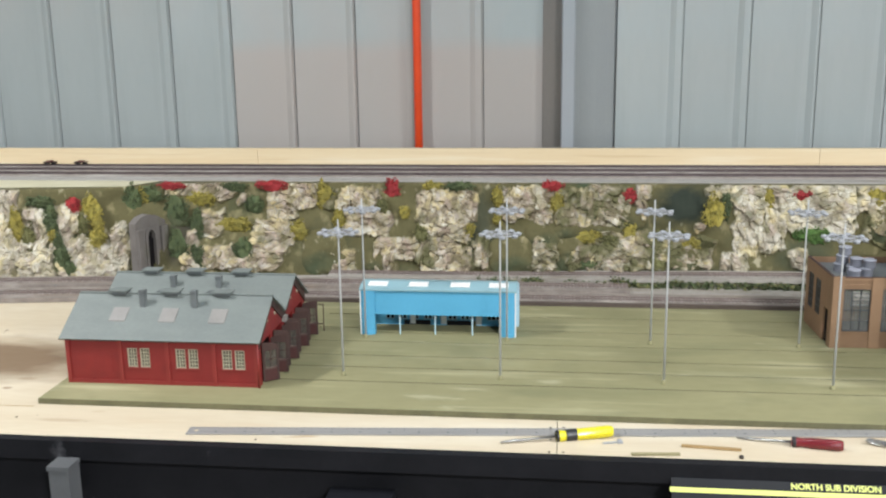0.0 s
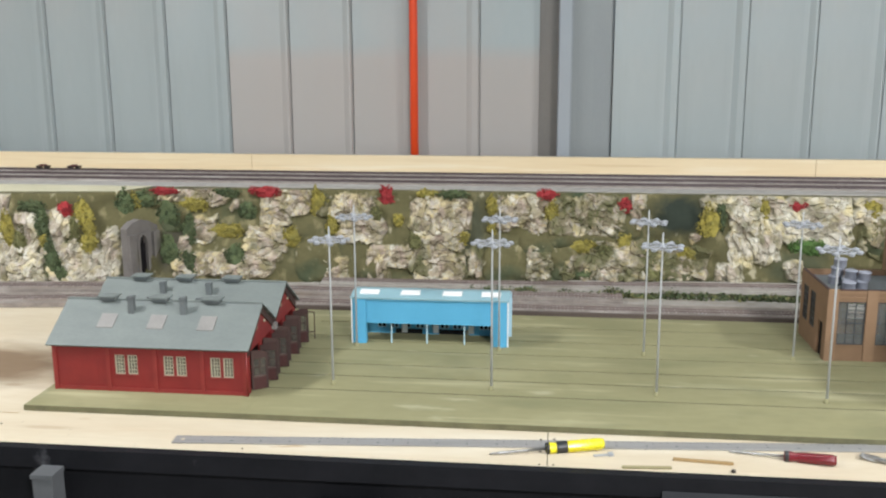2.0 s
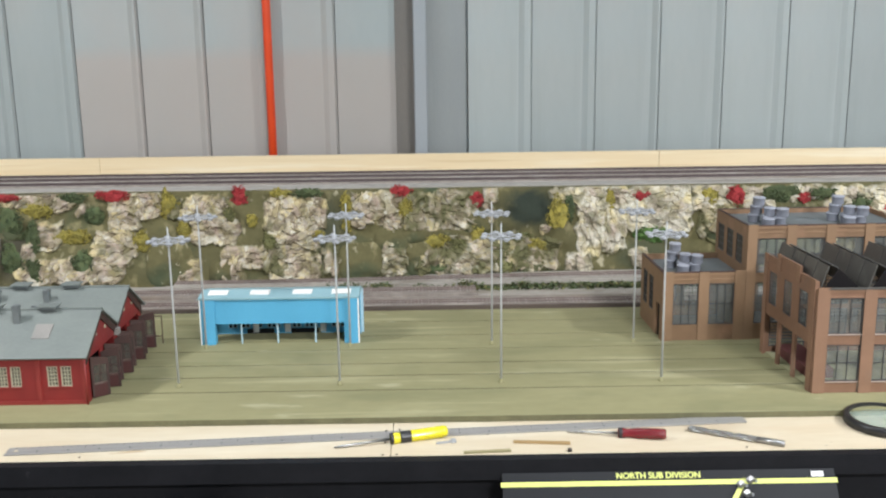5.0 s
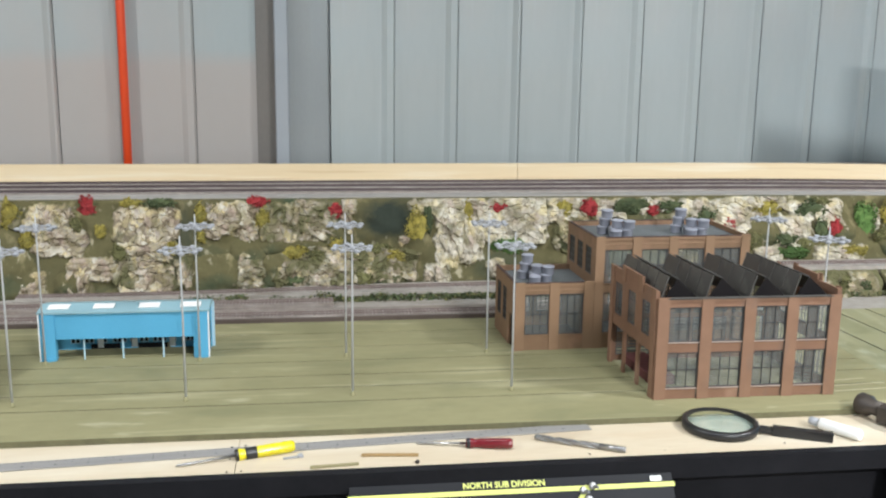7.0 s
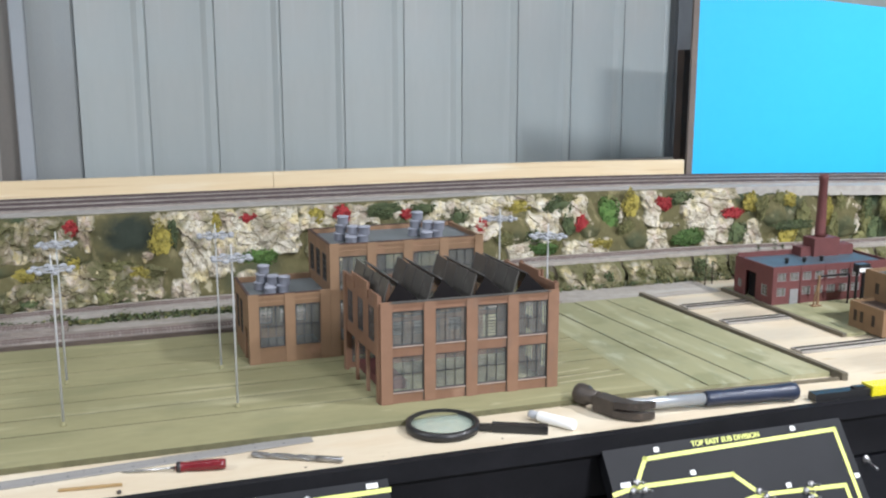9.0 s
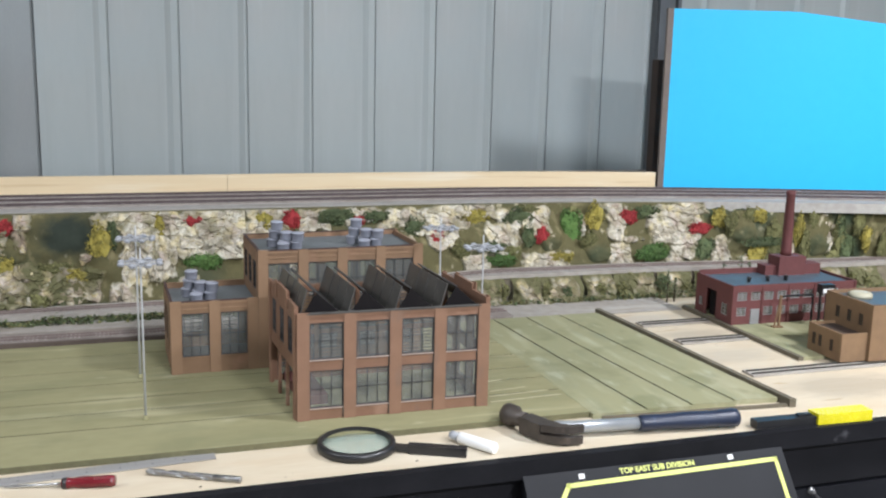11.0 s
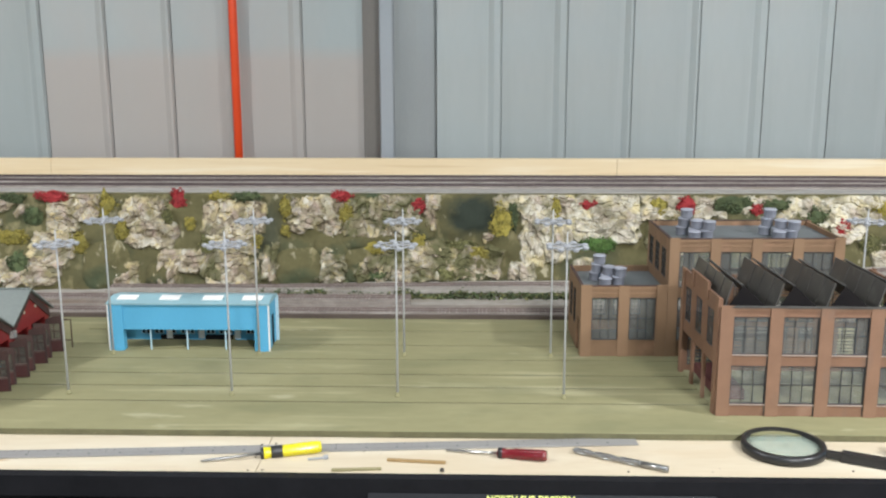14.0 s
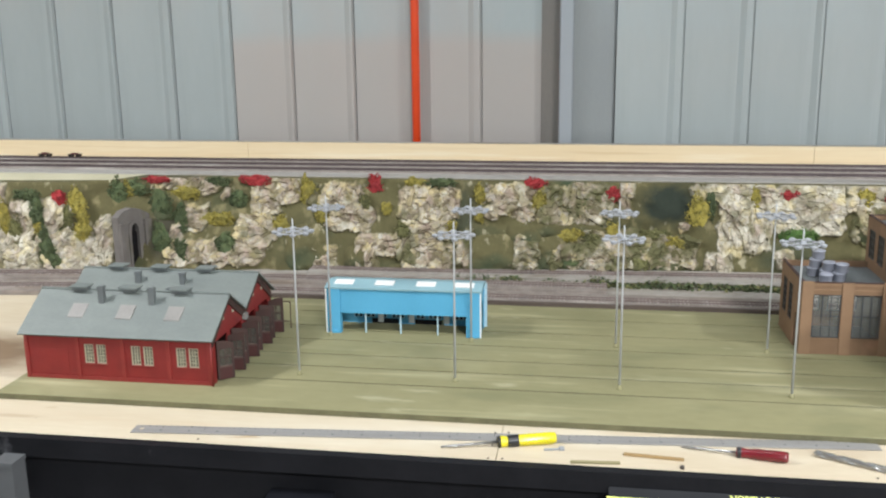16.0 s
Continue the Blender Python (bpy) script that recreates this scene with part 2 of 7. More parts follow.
# The largest brown blot, at the left end, is a painted soft shadow.
M["ply"] = mat("plywood_top", (0.594, 0.518, 0.389), (0.532, 0.442, 0.314), rough=0.62, scale=9, fine=70, bump=0.08, stretch=(0.35, 2.2, 1), spots=(0.56, 0.44, 0.30), spot_scale=7, spot_at=0.6, spot_soft=0.16, layers=[((0.655, 0.595, 0.475), 5, (0.5, 1.6, 1), 0.52, 0.16, 0.8), ((0.58, 0.49, 0.36), 11, (0.6, 1.4, 1), 0.55, 0.14, 0.5), ((0.36, 0.26, 0.165), 3.2, (0.8, 1.5, 1), 0.60, 0.14, 0.75), ((0.42, 0.30, 0.17), 26, (0.35, 2, 1), 0.67, 0.05, 0.7), ((0.20, 0.15, 0.11), 55, (1, 1, 1), 0.72, 0.04, 0.7)], stains_and_shade=[((0.22, 0.15, 0.09), (-0.80, 1.64, 1.0), (0.24, 0.13), 1.0), ((0.30, 0.22, 0.15), (-0.98, 1.50, 1.0), (0.12, 0.07), 0.7), ((0.25, 0.17, 0.10), (-0.735, 1.508, 1.0), (0.016, 0.008), 0.9), ((0.27, 0.18, 0.11), (-0.700, 1.512, 1.0), (0.010, 0.006), 0.9), ((0.30, 0.21, 0.13), (-0.745, 1.478, 1.0), (0.012, 0.008), 0.8), ((0.33, 0.24, 0.16), (-0.69, 1.555, 1.0), (0.02, 0.008), 0.7), ((0.40, 0.30, 0.20), (-0.55, 1.395, 1.0), (0.05, 0.008), 0.6), ((0.36, 0.31, 0.24), (1.62, 1.82, 1.0), (0.10, 0.05), 0.6), ((0.42, 0.37, 0.29), (1.60, 1.68, 1.0), (0.12, 0.05), 0.55), ((0.34, 0.29, 0.22), (1.70, 1.48, 1.0), (0.16, 0.07), 0.6), ((0.45, 0.40, 0.33), (1.58, 1.96, 1.0), (0.10, 0.04), 0.7)])
M["ply_edge"] = mat("plywood_edge", (0.5, 0.38, 0.23), (0.36, 0.26, 0.15), rough=0.75, scale=20, stretch=(1, 1, 25))
M["pine"] = mat("pine_board", (0.80, 0.66, 0.44), (0.74, 0.58, 0.36), rough=0.5, scale=7, fine=60, bump=0.06, stretch=(0.25, 1, 4), layers=[((0.84, 0.74, 0.56), 9, (0.3, 1, 5), 0.54, 0.12, 0.7), ((0.62, 0.45, 0.25), 14, (0.15, 1, 7), 0.58, 0.1, 0.55)])
M["black_paint"] = mat("black_painted_board", (0.0072, 0.0075, 0.0090), (0.0132, 0.0132, 0.0156), rough=0.5, scale=12, fine=160, bump=0.08, spots=(0.06, 0.06, 0.065), spot_scale=14, spot_at=0.7, spot_soft=0.06, spec=0.15)
M["black_face"] = mat("black_panel_face", (0.0088, 0.0094, 0.0116), (0.0132, 0.0143, 0.0171), rough=0.55, scale=9, fine=200, bump=0.04, spec=0.2)
M["bracket"] = mat("dark_grey_box_paint", (0.083, 0.086, 0.090), (0.105, 0.109, 0.112), rough=0.5, scale=20, bump=0.08, spots=(0.12, 0.12, 0.12), spot_scale=30, spot_at=0.66)
M["navy"] = mat("dark_blue_grey_panel", (0.0036, 0.0042, 0.0066), (0.0060, 0.0066, 0.0096), rough=0.55, scale=5, fine=80, bump=0.05, spec=0.3)
M["brown_edge"] = mat("worn_brown_edge", (0.105, 0.078, 0.062), (0.07, 0.052, 0.043), rough=0.85, scale=20, stretch=(0.3, 1, 1), spots=(0.17, 0.135, 0.11), spot_scale=12, spot_at=0.6)
M["brown_dark"] = mat("dark_brown_wood", (0.06, 0.035, 0.025), (0.035, 0.022, 0.016), rough=0.7, scale=14, stretch=(0.3, 1, 1))
M["green_base"] = mat("olive_painted_board", (0.280, 0.260, 0.136), (0.220, 0.206, 0.105), rough=0.78, scale=5, fine=60, bump=0.12, stretch=(0.7, 1.4, 1), spots=(0.355, 0.335, 0.195), spot_scale=4, spot_at=0.56, spot_soft=0.3, spread=0.7, layers=[((0.46, 0.43, 0.27), 16, (0.18, 2.2, 1), 0.56, 0.16, 0.55), ((0.18, 0.177, 0.088), 7, (0.4, 1.3, 1), 0.50, 0.2, 0.75), ((0.50, 0.47, 0.33), 22, (0.5, 1.4, 1), 0.66, 0.08, 0.4), ((0.19, 0.185, 0.095), 15, (0.7, 1, 1), 0.56, 0.14, 0.5)])
M["green_side"] = mat("grey_green_board", (0.245, 0.245, 0.135), (0.295, 0.28, 0.158), rough=0.75, scale=6, fine=70, bump=0.12, stretch=(1.6, 0.5, 1), spots=(0.36, 0.34, 0.22), spot_scale=6, spot_at=0.6, spot_soft=0.2, spread=0.7, layers=[((0.46, 0.45, 0.32), 14, (2.0, 0.35, 1), 0.53, 0.2, 0.45), ((0.20, 0.215, 0.13), 10, (1.5, 0.5, 1), 0.56, 0.16, 0.6), ((0.175, 0.18, 0.09), 13, (1, 1, 1), 0.52, 0.14, 0.6), ((0.40, 0.40, 0.29), 30, (1.4, 0.5, 1), 0.60, 0.1, 0.5)])
# Darker olive that paints the shade on the yard board's front face.
M["board_side_shaded"] = mat("shaded_olive_board_edge", (0.15, 0.14, 0.072), (0.10, 0.094, 0.05), rough=0.9, scale=30, fine=200)
M["scratch"] = mat("scraped_olive_paint", (0.46, 0.43, 0.29), (0.34, 0.315, 0.19), rough=0.8, scale=60, fine=300)
M["groove"] = mat("dark_groove", (0.018, 0.018, 0.013), (0.028, 0.025, 0.018), rough=0.9, scale=60)
M["beam"] = mat("weathered_edge_strip", (0.155, 0.132, 0.09), (0.095, 0.082, 0.058), rough=0.8, scale=30, stretch=(0.4, 0.4, 2))
M["ballast"] = mat("ballast", (0.28, 0.24, 0.21), (0.195, 0.165, 0.145), rough=0.95, scale=60, fine=420, bump=0.8, spots=(0.40, 0.36, 0.32), spot_scale=9, spot_at=0.54, spot_soft=0.2, layers=[((0.23, 0.165, 0.11), 7, (0.4, 2, 1), 0.53, 0.15, 0.7)])
M["shelf_grey"] = mat("pale_shelf_paint", (0.43, 0.41, 0.375), (0.32, 0.30, 0.28), rough=0.95, scale=50, fine=420, bump=0.7, layers=[((0.52, 0.50, 0.47), 6, (0.4, 2, 1), 0.54, 0.15, 0.6), ((0.26, 0.23, 0.19), 9, (0.5, 2, 1), 0.58, 0.12, 0.6)])
M["ballast_shelf"] = mat("shelf_ballast", (0.345, 0.30, 0.27), (0.24, 0.21, 0.19), rough=0.95, scale=60, fine=420, bump=0.8, spots=(0.42, 0.385, 0.355), spot_scale=9, spot_at=0.52, spot_soft=0.2, layers=[((0.25, 0.20, 0.15), 7, (0.5, 2, 1), 0.55, 0.15, 0.6)])
M["ballast_grey"] = mat("pale_ballast", (0.38, 0.35, 0.31), (0.28, 0.255, 0.225), rough=0.95, scale=50, fine=420, bump=0.7, layers=[((0.47, 0.44, 0.39), 6, (0.4, 2, 1), 0.54, 0.15, 0.6), ((0.23, 0.19, 0.145), 9, (0.5, 2, 1), 0.55, 0.14, 0.7)])
M["sleeper"] = mat("sleeper_plastic", (0.27, 0.235, 0.22), (0.33, 0.29, 0.275), rough=0.85, scale=50, island=0.25)
M["rail"] = mat("weathered_rail", (0.20, 0.145, 0.125), (0.28, 0.23, 0.21), rough=0.5, metal=0.4, scale=40)
M["rail_dark"] = mat("dark_weathered_rail", (0.085, 0.062, 0.062), (0.13, 0.10, 0.10), rough=0.5, metal=0.4, scale=40)
M["sleeper_dark"] = mat("dark_sleeper_plastic", (0.16, 0.13, 0.125), (0.21, 0.175, 0.17), rough=0.85, scale=50, island=0.25)
M["plaster"] = mat("cream_plaster", (0.62, 0.58, 0.42), (0.52, 0.49, 0.34), rough=0.9, scale=12, fine=120, bump=0.4)
M["hill"] = mat("olive_hillside", (0.125, 0.109, 0.045), (0.080, 0.073, 0.031), rough=0.95, scale=14, fine=130, bump=0.3, spots=(0.036, 0.058, 0.030), spot_scale=6, spot_at=0.52, spot_soft=0.16, spread=0.7, layers=[((0.25, 0.215, 0.11), 30, (1.3, 1.3, 0.8), 0.55, 0.14, 0.75), ((0.42, 0.38, 0.26), 38, (1.3, 1.3, 0.7), 0.63, 0.08, 0.75)],
                stains_and_shade=[((0.022, 0.030, 0.020), (0.43, 2.32, 1.155), (0.085, 0.3, 0.06), 1.0), ((0.05, 0.058, 0.03), (-0.37, 2.28, 1.06), (0.08, 0.3, 0.06), 0.8), ((0.05, 0.058, 0.03), (0.68, 2.28, 1.05), (0.09, 0.3, 0.05), 0.8), ((0.045, 0.05, 0.03), (-0.02, 2.3, 1.10), (0.04, 0.3, 0.12), 0.8), ((0.05, 0.045, 0.03), (-0.70, 2.25, 1.09), (0.05, 0.3, 0.1), 0.9), ((0.06, 0.062, 0.032), (2.0, 2.25, 1.15), (0.08, 0.3, 0.07), 0.7)])
M["rock_bed"] = mat("rock_bedding", (0.25, 0.215, 0.15), (0.14, 0.12, 0.085), rough=0.95, scale=40, fine=200, bump=0.8)
STONE_TONES = ((0.0, (0.24, 0.20, 0.125)), (0.14, (0.40, 0.33, 0.28)), (0.28, (0.56, 0.48, 0.34)), (0.42, (0.58, 0.54, 0.45)), (0.54, (0.42, 0.36, 0.33)), (0.66, (0.58, 0.54, 0.46)), (0.80, (0.60, 0.48, 0.22)), (1.0, (0.64, 0.61, 0.53)))
M["stone"] = ramp_mat("cast_rock", STONE_TONES, scale=30, bump=0.3, source="tone")
M["stone_pale"] = ramp_mat("pale_cast_rock", [(p, tuple(0.60 * v + 0.40 * q for v, q in zip(c, (0.80, 0.78, 0.68)))) for p, c in STONE_TONES], scale=30, bump=0.3, source="tone")
M["moss_yellow"] = mat("yellow_foliage", (0.34, 0.28, 0.055), (0.20, 0.175, 0.045), rough=0.95, scale=80, island=0.35, bump=0.5)
M["moss_olive"] = mat("olive_foliage", (0.170, 0.165, 0.065), (0.115, 0.115, 0.045), rough=0.95, scale=80, island=0.4, bump=0.5)
M["moss_green"] = mat("dark_green_foliage", (0.06, 0.085, 0.04), (0.09, 0.11, 0.045), rough=0.95, scale=80, island=0.4, bump=0.5)
M["moss_bright"] = mat("mid_green_foliage", (0.06, 0.13, 0.03), (0.09, 0.15, 0.04), rough=0.95, scale=80, island=0.4, bump=0.5)
M["moss_red"] = mat("red_foliage", (0.36, 0.035, 0.037), (0.25, 0.026, 0.03), rough=0.95, scale=80, island=0.3, bump=0.5)
M["portal"] = mat("grey_cast_stone", (0.194, 0.176, 0.162), (0.137, 0.122, 0.112), rough=0.9, scale=30, bump=0.4, layers=[((0.24, 0.22, 0.17), 18, (1, 1, 0.5), 0.54, 0.14, 0.6), ((0.12, 0.115, 0.07), 26, (1, 1, 0.4), 0.58, 0.12, 0.6)])
# Plates of this black in openings paint in the shade behind them.
M["void"] = mat("deep_black", (0.010, 0.009, 0.010), (0.016, 0.014, 0.014), rough=0.9, spec=0.08)
M["sky"] = mat("cyan_painted_board", (0.03, 0.50, 0.90), (0.028, 0.48, 0.88), rough=0.55, scale=2, fine=30, bump=0.02)
M["red_wall"] = mat("red_brick_plastic", (0.229, 0.020, 0.018), (0.185, 0.016, 0.016), rough=0.5, scale=40, fine=500, bump=0.2)
M["red_trim"] = mat("red_trim_plastic", (0.252, 0.029, 0.025), (0.210, 0.024, 0.021), rough=0.5, scale=40)
M["slate"] = mat("grey_slate_roof", (0.175, 0.196, 0.182), (0.143, 0.161, 0.154), rough=0.55, scale=35, fine=300, bump=0.15, stretch=(0.5, 1, 1))
M["grey_plastic"] = mat("grey_plastic", (0.15, 0.165, 0.165), (0.12, 0.13, 0.13), rough=0.5)
M["clear_light"] = mat("frosted_skylight", (0.27, 0.255, 0.235), (0.21, 0.20, 0.19), rough=0.4)
M["cream_win"] = mat("cream_window_bars", (0.440, 0.416, 0.304), (0.384, 0.360, 0.264), rough=0.5)
M["window_dark"] = mat("dark_glazing", (0.125, 0.115, 0.085), (0.075, 0.07, 0.055), rough=0.2, scale=40)
M["window_smoky"] = mat("smoky_window_film", (0.155, 0.143, 0.115), (0.105, 0.097, 0.08), rough=0.22, scale=22, bump=0.05, layers=[((0.24, 0.225, 0.19), 17, (1, 1, 0.7), 0.56, 0.14, 0.6), ((0.05, 0.05, 0.045), 24, (1, 1, 0.5), 0.56, 0.12, 0.6)])
M["door_red"] = mat("red_brown_door_panel", (0.072, 0.018, 0.016), (0.045, 0.014, 0.012), rough=0.7, scale=60)
M["rail_pale"] = mat("pale_brown_rail", (0.160, 0.120, 0.104), (0.080, 0.048, 0.040), rough=0.7, scale=120)
M["door_glass"] = glass("smoked_door_glass", (0.10, 0.09, 0.075), 0.55, 0.15)
M["door_brown"] = mat("brown_timber_door", (0.064, 0.030, 0.024), (0.041, 0.021, 0.018), rough=0.7, scale=60, stretch=(1, 1, 0.2))
M["blue"] = mat("light_blue_card", (0.098, 0.375, 0.585), (0.085, 0.345, 0.545), rough=0.6, scale=15, fine=200, bump=0.04)
M["blue_roof"] = mat("pale_blue_roof", (0.26, 0.42, 0.47), (0.23, 0.38, 0.43), rough=0.55, scale=15, bump=0.05)
M["blue_pale"] = mat("pale_blue_trim", (0.45, 0.62, 0.70), (0.40, 0.56, 0.64), rough=0.5)
M["white"] = mat("white_plastic", (0.82, 0.82, 0.80), (0.76, 0.76, 0.74), rough=0.4, bump=0.03)
M["pole_grey"] = mat("pale_grey_plastic", (0.52, 0.53, 0.54), (0.46, 0.47, 0.48), rough=0.7)
M["lamp_grey"] = mat("grey_lamp_plastic", (0.33, 0.34, 0.36), (0.28, 0.29, 0.31), rough=0.65)
M["lamp_lens"] = mat("milky_lamp_lens", (0.34, 0.355, 0.375), (0.30, 0.31, 0.33), rough=0.5)
M["tan"] = mat("tan_brick", (0.2314, 0.1392, 0.0766), (0.1931, 0.1140, 0.0635), rough=0.75, scale=30, fine=420, bump=0.25, spots=(0.29, 0.165, 0.10), spot_scale=14, spot_at=0.6)
M["tan_light"] = mat("tan_brick_trim", (0.2601, 0.1592, 0.0905), (0.2271, 0.1366, 0.0766), rough=0.75, scale=30, fine=420, bump=0.2)
M["brick"] = mat("brown_red_brick", (0.2287, 0.1228, 0.0748), (0.1864, 0.0990, 0.0590), rough=0.8, scale=30, fine=420, bump=0.25, spots=(0.31, 0.185, 0.125), spot_scale=12, spot_at=0.58, layers=[((0.17, 0.105, 0.075), 40, (1, 1, 0.4), 0.58, 0.1, 0.5)])
M["brick_light"] = mat("brown_red_trim", (0.2524, 0.1406, 0.0862), (0.2101, 0.1158, 0.0704), rough=0.8, scale=30, fine=420, layers=[((0.19, 0.12, 0.085), 40, (1, 1, 0.4), 0.58, 0.1, 0.5)])
M["roof_dark"] = mat("black_brown_roof", (0.042, 0.038, 0.034), (0.026, 0.024, 0.022), rough=0.45, scale=30, fine=200, bump=0.15, spots=(0.11, 0.10, 0.085), spot_scale=26, spot_at=0.62, spot_soft=0.1)
M["roof_glass"] = mat("dark_roof_glazing", (0.060, 0.056, 0.050), (0.085, 0.080, 0.071), rough=0.35, scale=25, bump=0.05, spots=(0.12, 0.115, 0.10), spot_scale=34, spot_at=0.60)
M["roof_bar"] = mat("brown_grey_roof_bar", (0.10, 0.095, 0.085), (0.06, 0.055, 0.05), rough=0.5)
M["roof_grey"] = mat("grey_flat_roof", (0.15, 0.165, 0.17), (0.11, 0.12, 0.125), rough=0.6, scale=14, bump=0.2)
M["tank_grey"] = mat("lilac_grey_plastic", (0.30, 0.31, 0.36), (0.24, 0.25, 0.29), rough=0.5, rnd=0.12)
M["muntin"] = mat("dark_window_bars", (0.05, 0.05, 0.055), (0.035, 0.035, 0.04), rough=0.5)
M["blind"] = mat("dull_grey_window_bars", (0.27, 0.27, 0.265), (0.21, 0.21, 0.21), rough=0.6)
M["sill_pale"] = mat("pale_brick_sill", (0.400, 0.336, 0.288), (0.320, 0.256, 0.216), rough=0.7, scale=90)
M["board_edge"] = mat("grey_brown_board_edge", (0.20, 0.165, 0.14), (0.14, 0.115, 0.10), rough=0.75, scale=40, stretch=(1, 1, 0.2))
M["milky"] = glass("milky_roof_panel", (0.93, 0.93, 0.91), 0.8, 0.5)
M["pane"] = glass("thin_window_pane", (0.60, 0.62, 0.58), 0.10, 0.10)
M["lens"] = glass("magnifier_lens", (0.30, 0.36, 0.31), 0.36, 0.05)
M["maroon"] = mat("maroon_brick", (0.135, 0.043, 0.041), (0.105, 0.034, 0.032), rough=0.7, scale=40, fine=400, bump=0.2)
M["slate_blue"] = mat("blue_grey_roof", (0.075, 0.105, 0.13), (0.06, 0.08, 0.1), rough=0.5, scale=20)
M["brown_wall"] = mat("brown_plaster_wall", (0.22, 0.135, 0.07), (0.18, 0.11, 0.058), rough=0.75, scale=40, fine=400)
M["ruler"] = mat("brushed_steel_rule", (0.355, 0.345, 0.335), (0.285, 0.275, 0.265), rough=0.45, metal=0.25, scale=20, fine=300, stretch=(0.2, 6, 1), bump=0.04)
M["steel"] = mat("bright_tool_steel", (0.42, 0.42, 0.42), (0.3, 0.3, 0.3), rough=0.3, metal=0.9, scale=60)
M["iron"] = mat("dark_forged_steel", (0.045, 0.038, 0.033), (0.085, 0.070, 0.058), rough=0.5, metal=0.35, scale=40, bump=0.2, spots=(0.12, 0.095, 0.075), spot_scale=60, spot_at=0.6)
M["yellow"] = mat("yellow_plastic", (0.74, 0.66, 0.02), (0.62, 0.54, 0.015), rough=0.25, bump=0.02)
M["black_plastic"] = mat("black_plastic", (0.014, 0.014, 0.015), (0.02, 0.02, 0.021), rough=0.35, bump=0.04)
M["red_clear"] = mat("dark_red_plastic", (0.17, 0.012, 0.018), (0.12, 0.01, 0.014), rough=0.18, bump=0.02)
M["lining"] = mat("brown_timber_lining", (0.30, 0.19, 0.11), (0.22, 0.135, 0.08), rough=0.6, scale=5, stretch=(1, 1, 0.2))
M["scrap"] = mat("olive_stained_wood", (0.30, 0.27, 0.14), (0.23, 0.20, 0.11), rough=0.75, stretch=(0.2, 2, 2))
M["wood_stick"] = mat("raw_timber_strip", (0.360, 0.247, 0.112), (0.285, 0.188, 0.083), rough=0.7, stretch=(0.2, 2, 2))
M["blue_grip"] = mat("dark_blue_grip", (0.020, 0.029, 0.058), (0.014, 0.020, 0.040), rough=0.38, spots=(0.05, 0.07, 0.12), spot_scale=50, spot_at=0.64)
M["hammer_shaft"] = mat("pale_steel_shaft", (0.42, 0.44, 0.45), (0.34, 0.36, 0.38), rough=0.35, metal=0.5)
M["line_yellow"] = mat("yellow_green_tape", (0.65, 0.68, 0.17), (0.58, 0.61, 0.15), rough=0.5, bump=0.02)
M["white_tag"] = mat("white_label", (0.78, 0.78, 0.76), (0.7, 0.7, 0.68), rough=0.5)


# ---- mesh helpers ----
def box(bm, x0, y0, z0, x1, y1, z1, m=None):
    vs = [bm.verts.new((x, y, z)) for x in (x0, x1) for y in (y0, y1) for z in (z0, z1)]
    for f in ((0, 1, 3, 2), (4, 6, 7, 5), (0, 4, 5, 1), (2, 3, 7, 6), (0, 2, 6, 4), (1, 5, 7, 3)):
        bm.faces.new([vs[i] for i in f])
    if m is not None:
        bmesh.ops.transform(bm, matrix=m, verts=vs)
    return vs


def cyl(bm, r0, r1, z0, z1, seg=16, m=None):
    a = [bm.verts.new((r0 * math.cos(2 * math.pi * i / seg), r0 * math.sin(2 * math.pi * i / seg), z0)) for i in range(seg)]
    b = [bm.verts.new((r1 * math.cos(2 * math.pi * i / seg), r1 * math.sin(2 * math.pi * i / seg), z1)) for i in range(seg)]
    bm.faces.new(a[::-1]), bm.faces.new(b)
    for i in range(seg):
        f = bm.faces.new((a[i], a[(i + 1) % seg], b[(i + 1) % seg], b[i]))
        f.smooth = seg > 8
    if m is not None:
        bmesh.ops.transform(bm, matrix=m, verts=a + b)
    return a + b


def lathe(bm, prof, seg=20, m=None):
    """Turns rows of (radius, z) round the z axis."""
    rings = [[bm.verts.new((r * math.cos(2 * math.pi * i / seg), r * math.sin(2 * math.pi * i / seg), z)) for i in range(seg)] for r, z in prof]
    for a, b in zip(rings, rings[1:]):
        for i in range(seg):
            bm.faces.new((a[i], a[(i + 1) % seg], b[(i + 1) % seg], b[i])).smooth = True
    bm.faces.new(rings[0][::-1]), bm.faces.new(rings[-1])
    if m is not None:
        bmesh.ops.transform(bm, matrix=m, verts=[v for r in rings for v in r])


def prism(bm, pts, z0, z1, m=None):
    """A plan outline (counter-clockwise) raised from z0 to z1."""
    a, b = [bm.verts.new((x, y, z0)) for x, y in pts], [bm.verts.new((x, y, z1)) for x, y in pts]
    bm.faces.new(a[::-1]), bm.faces.new(b)
    n = len(pts)
    for i in range(n):
        bm.faces.new((a[i], a[(i + 1) % n], b[(i + 1) % n], b[i]))
    if m is not None:
        bmesh.ops.transform(bm, matrix=m, verts=a + b)
    return a + b


def soften(bm, width, seg=1):
    bmesh.ops.bevel(bm, geom=[e for e in bm.edges if len(e.link_faces) == 2 and e.calc_face_angle(0) > 0.5], offset=width, segments=seg, affect="EDGES", clamp_overlap=True)


def mesh(bm, name, material):
    me = bpy.data.meshes.new(name)
    bmesh.ops.recalc_face_normals(bm, faces=bm.faces)
    bm.to_mesh(me)
    bm.free()
    me.materials.append(material)
    return me


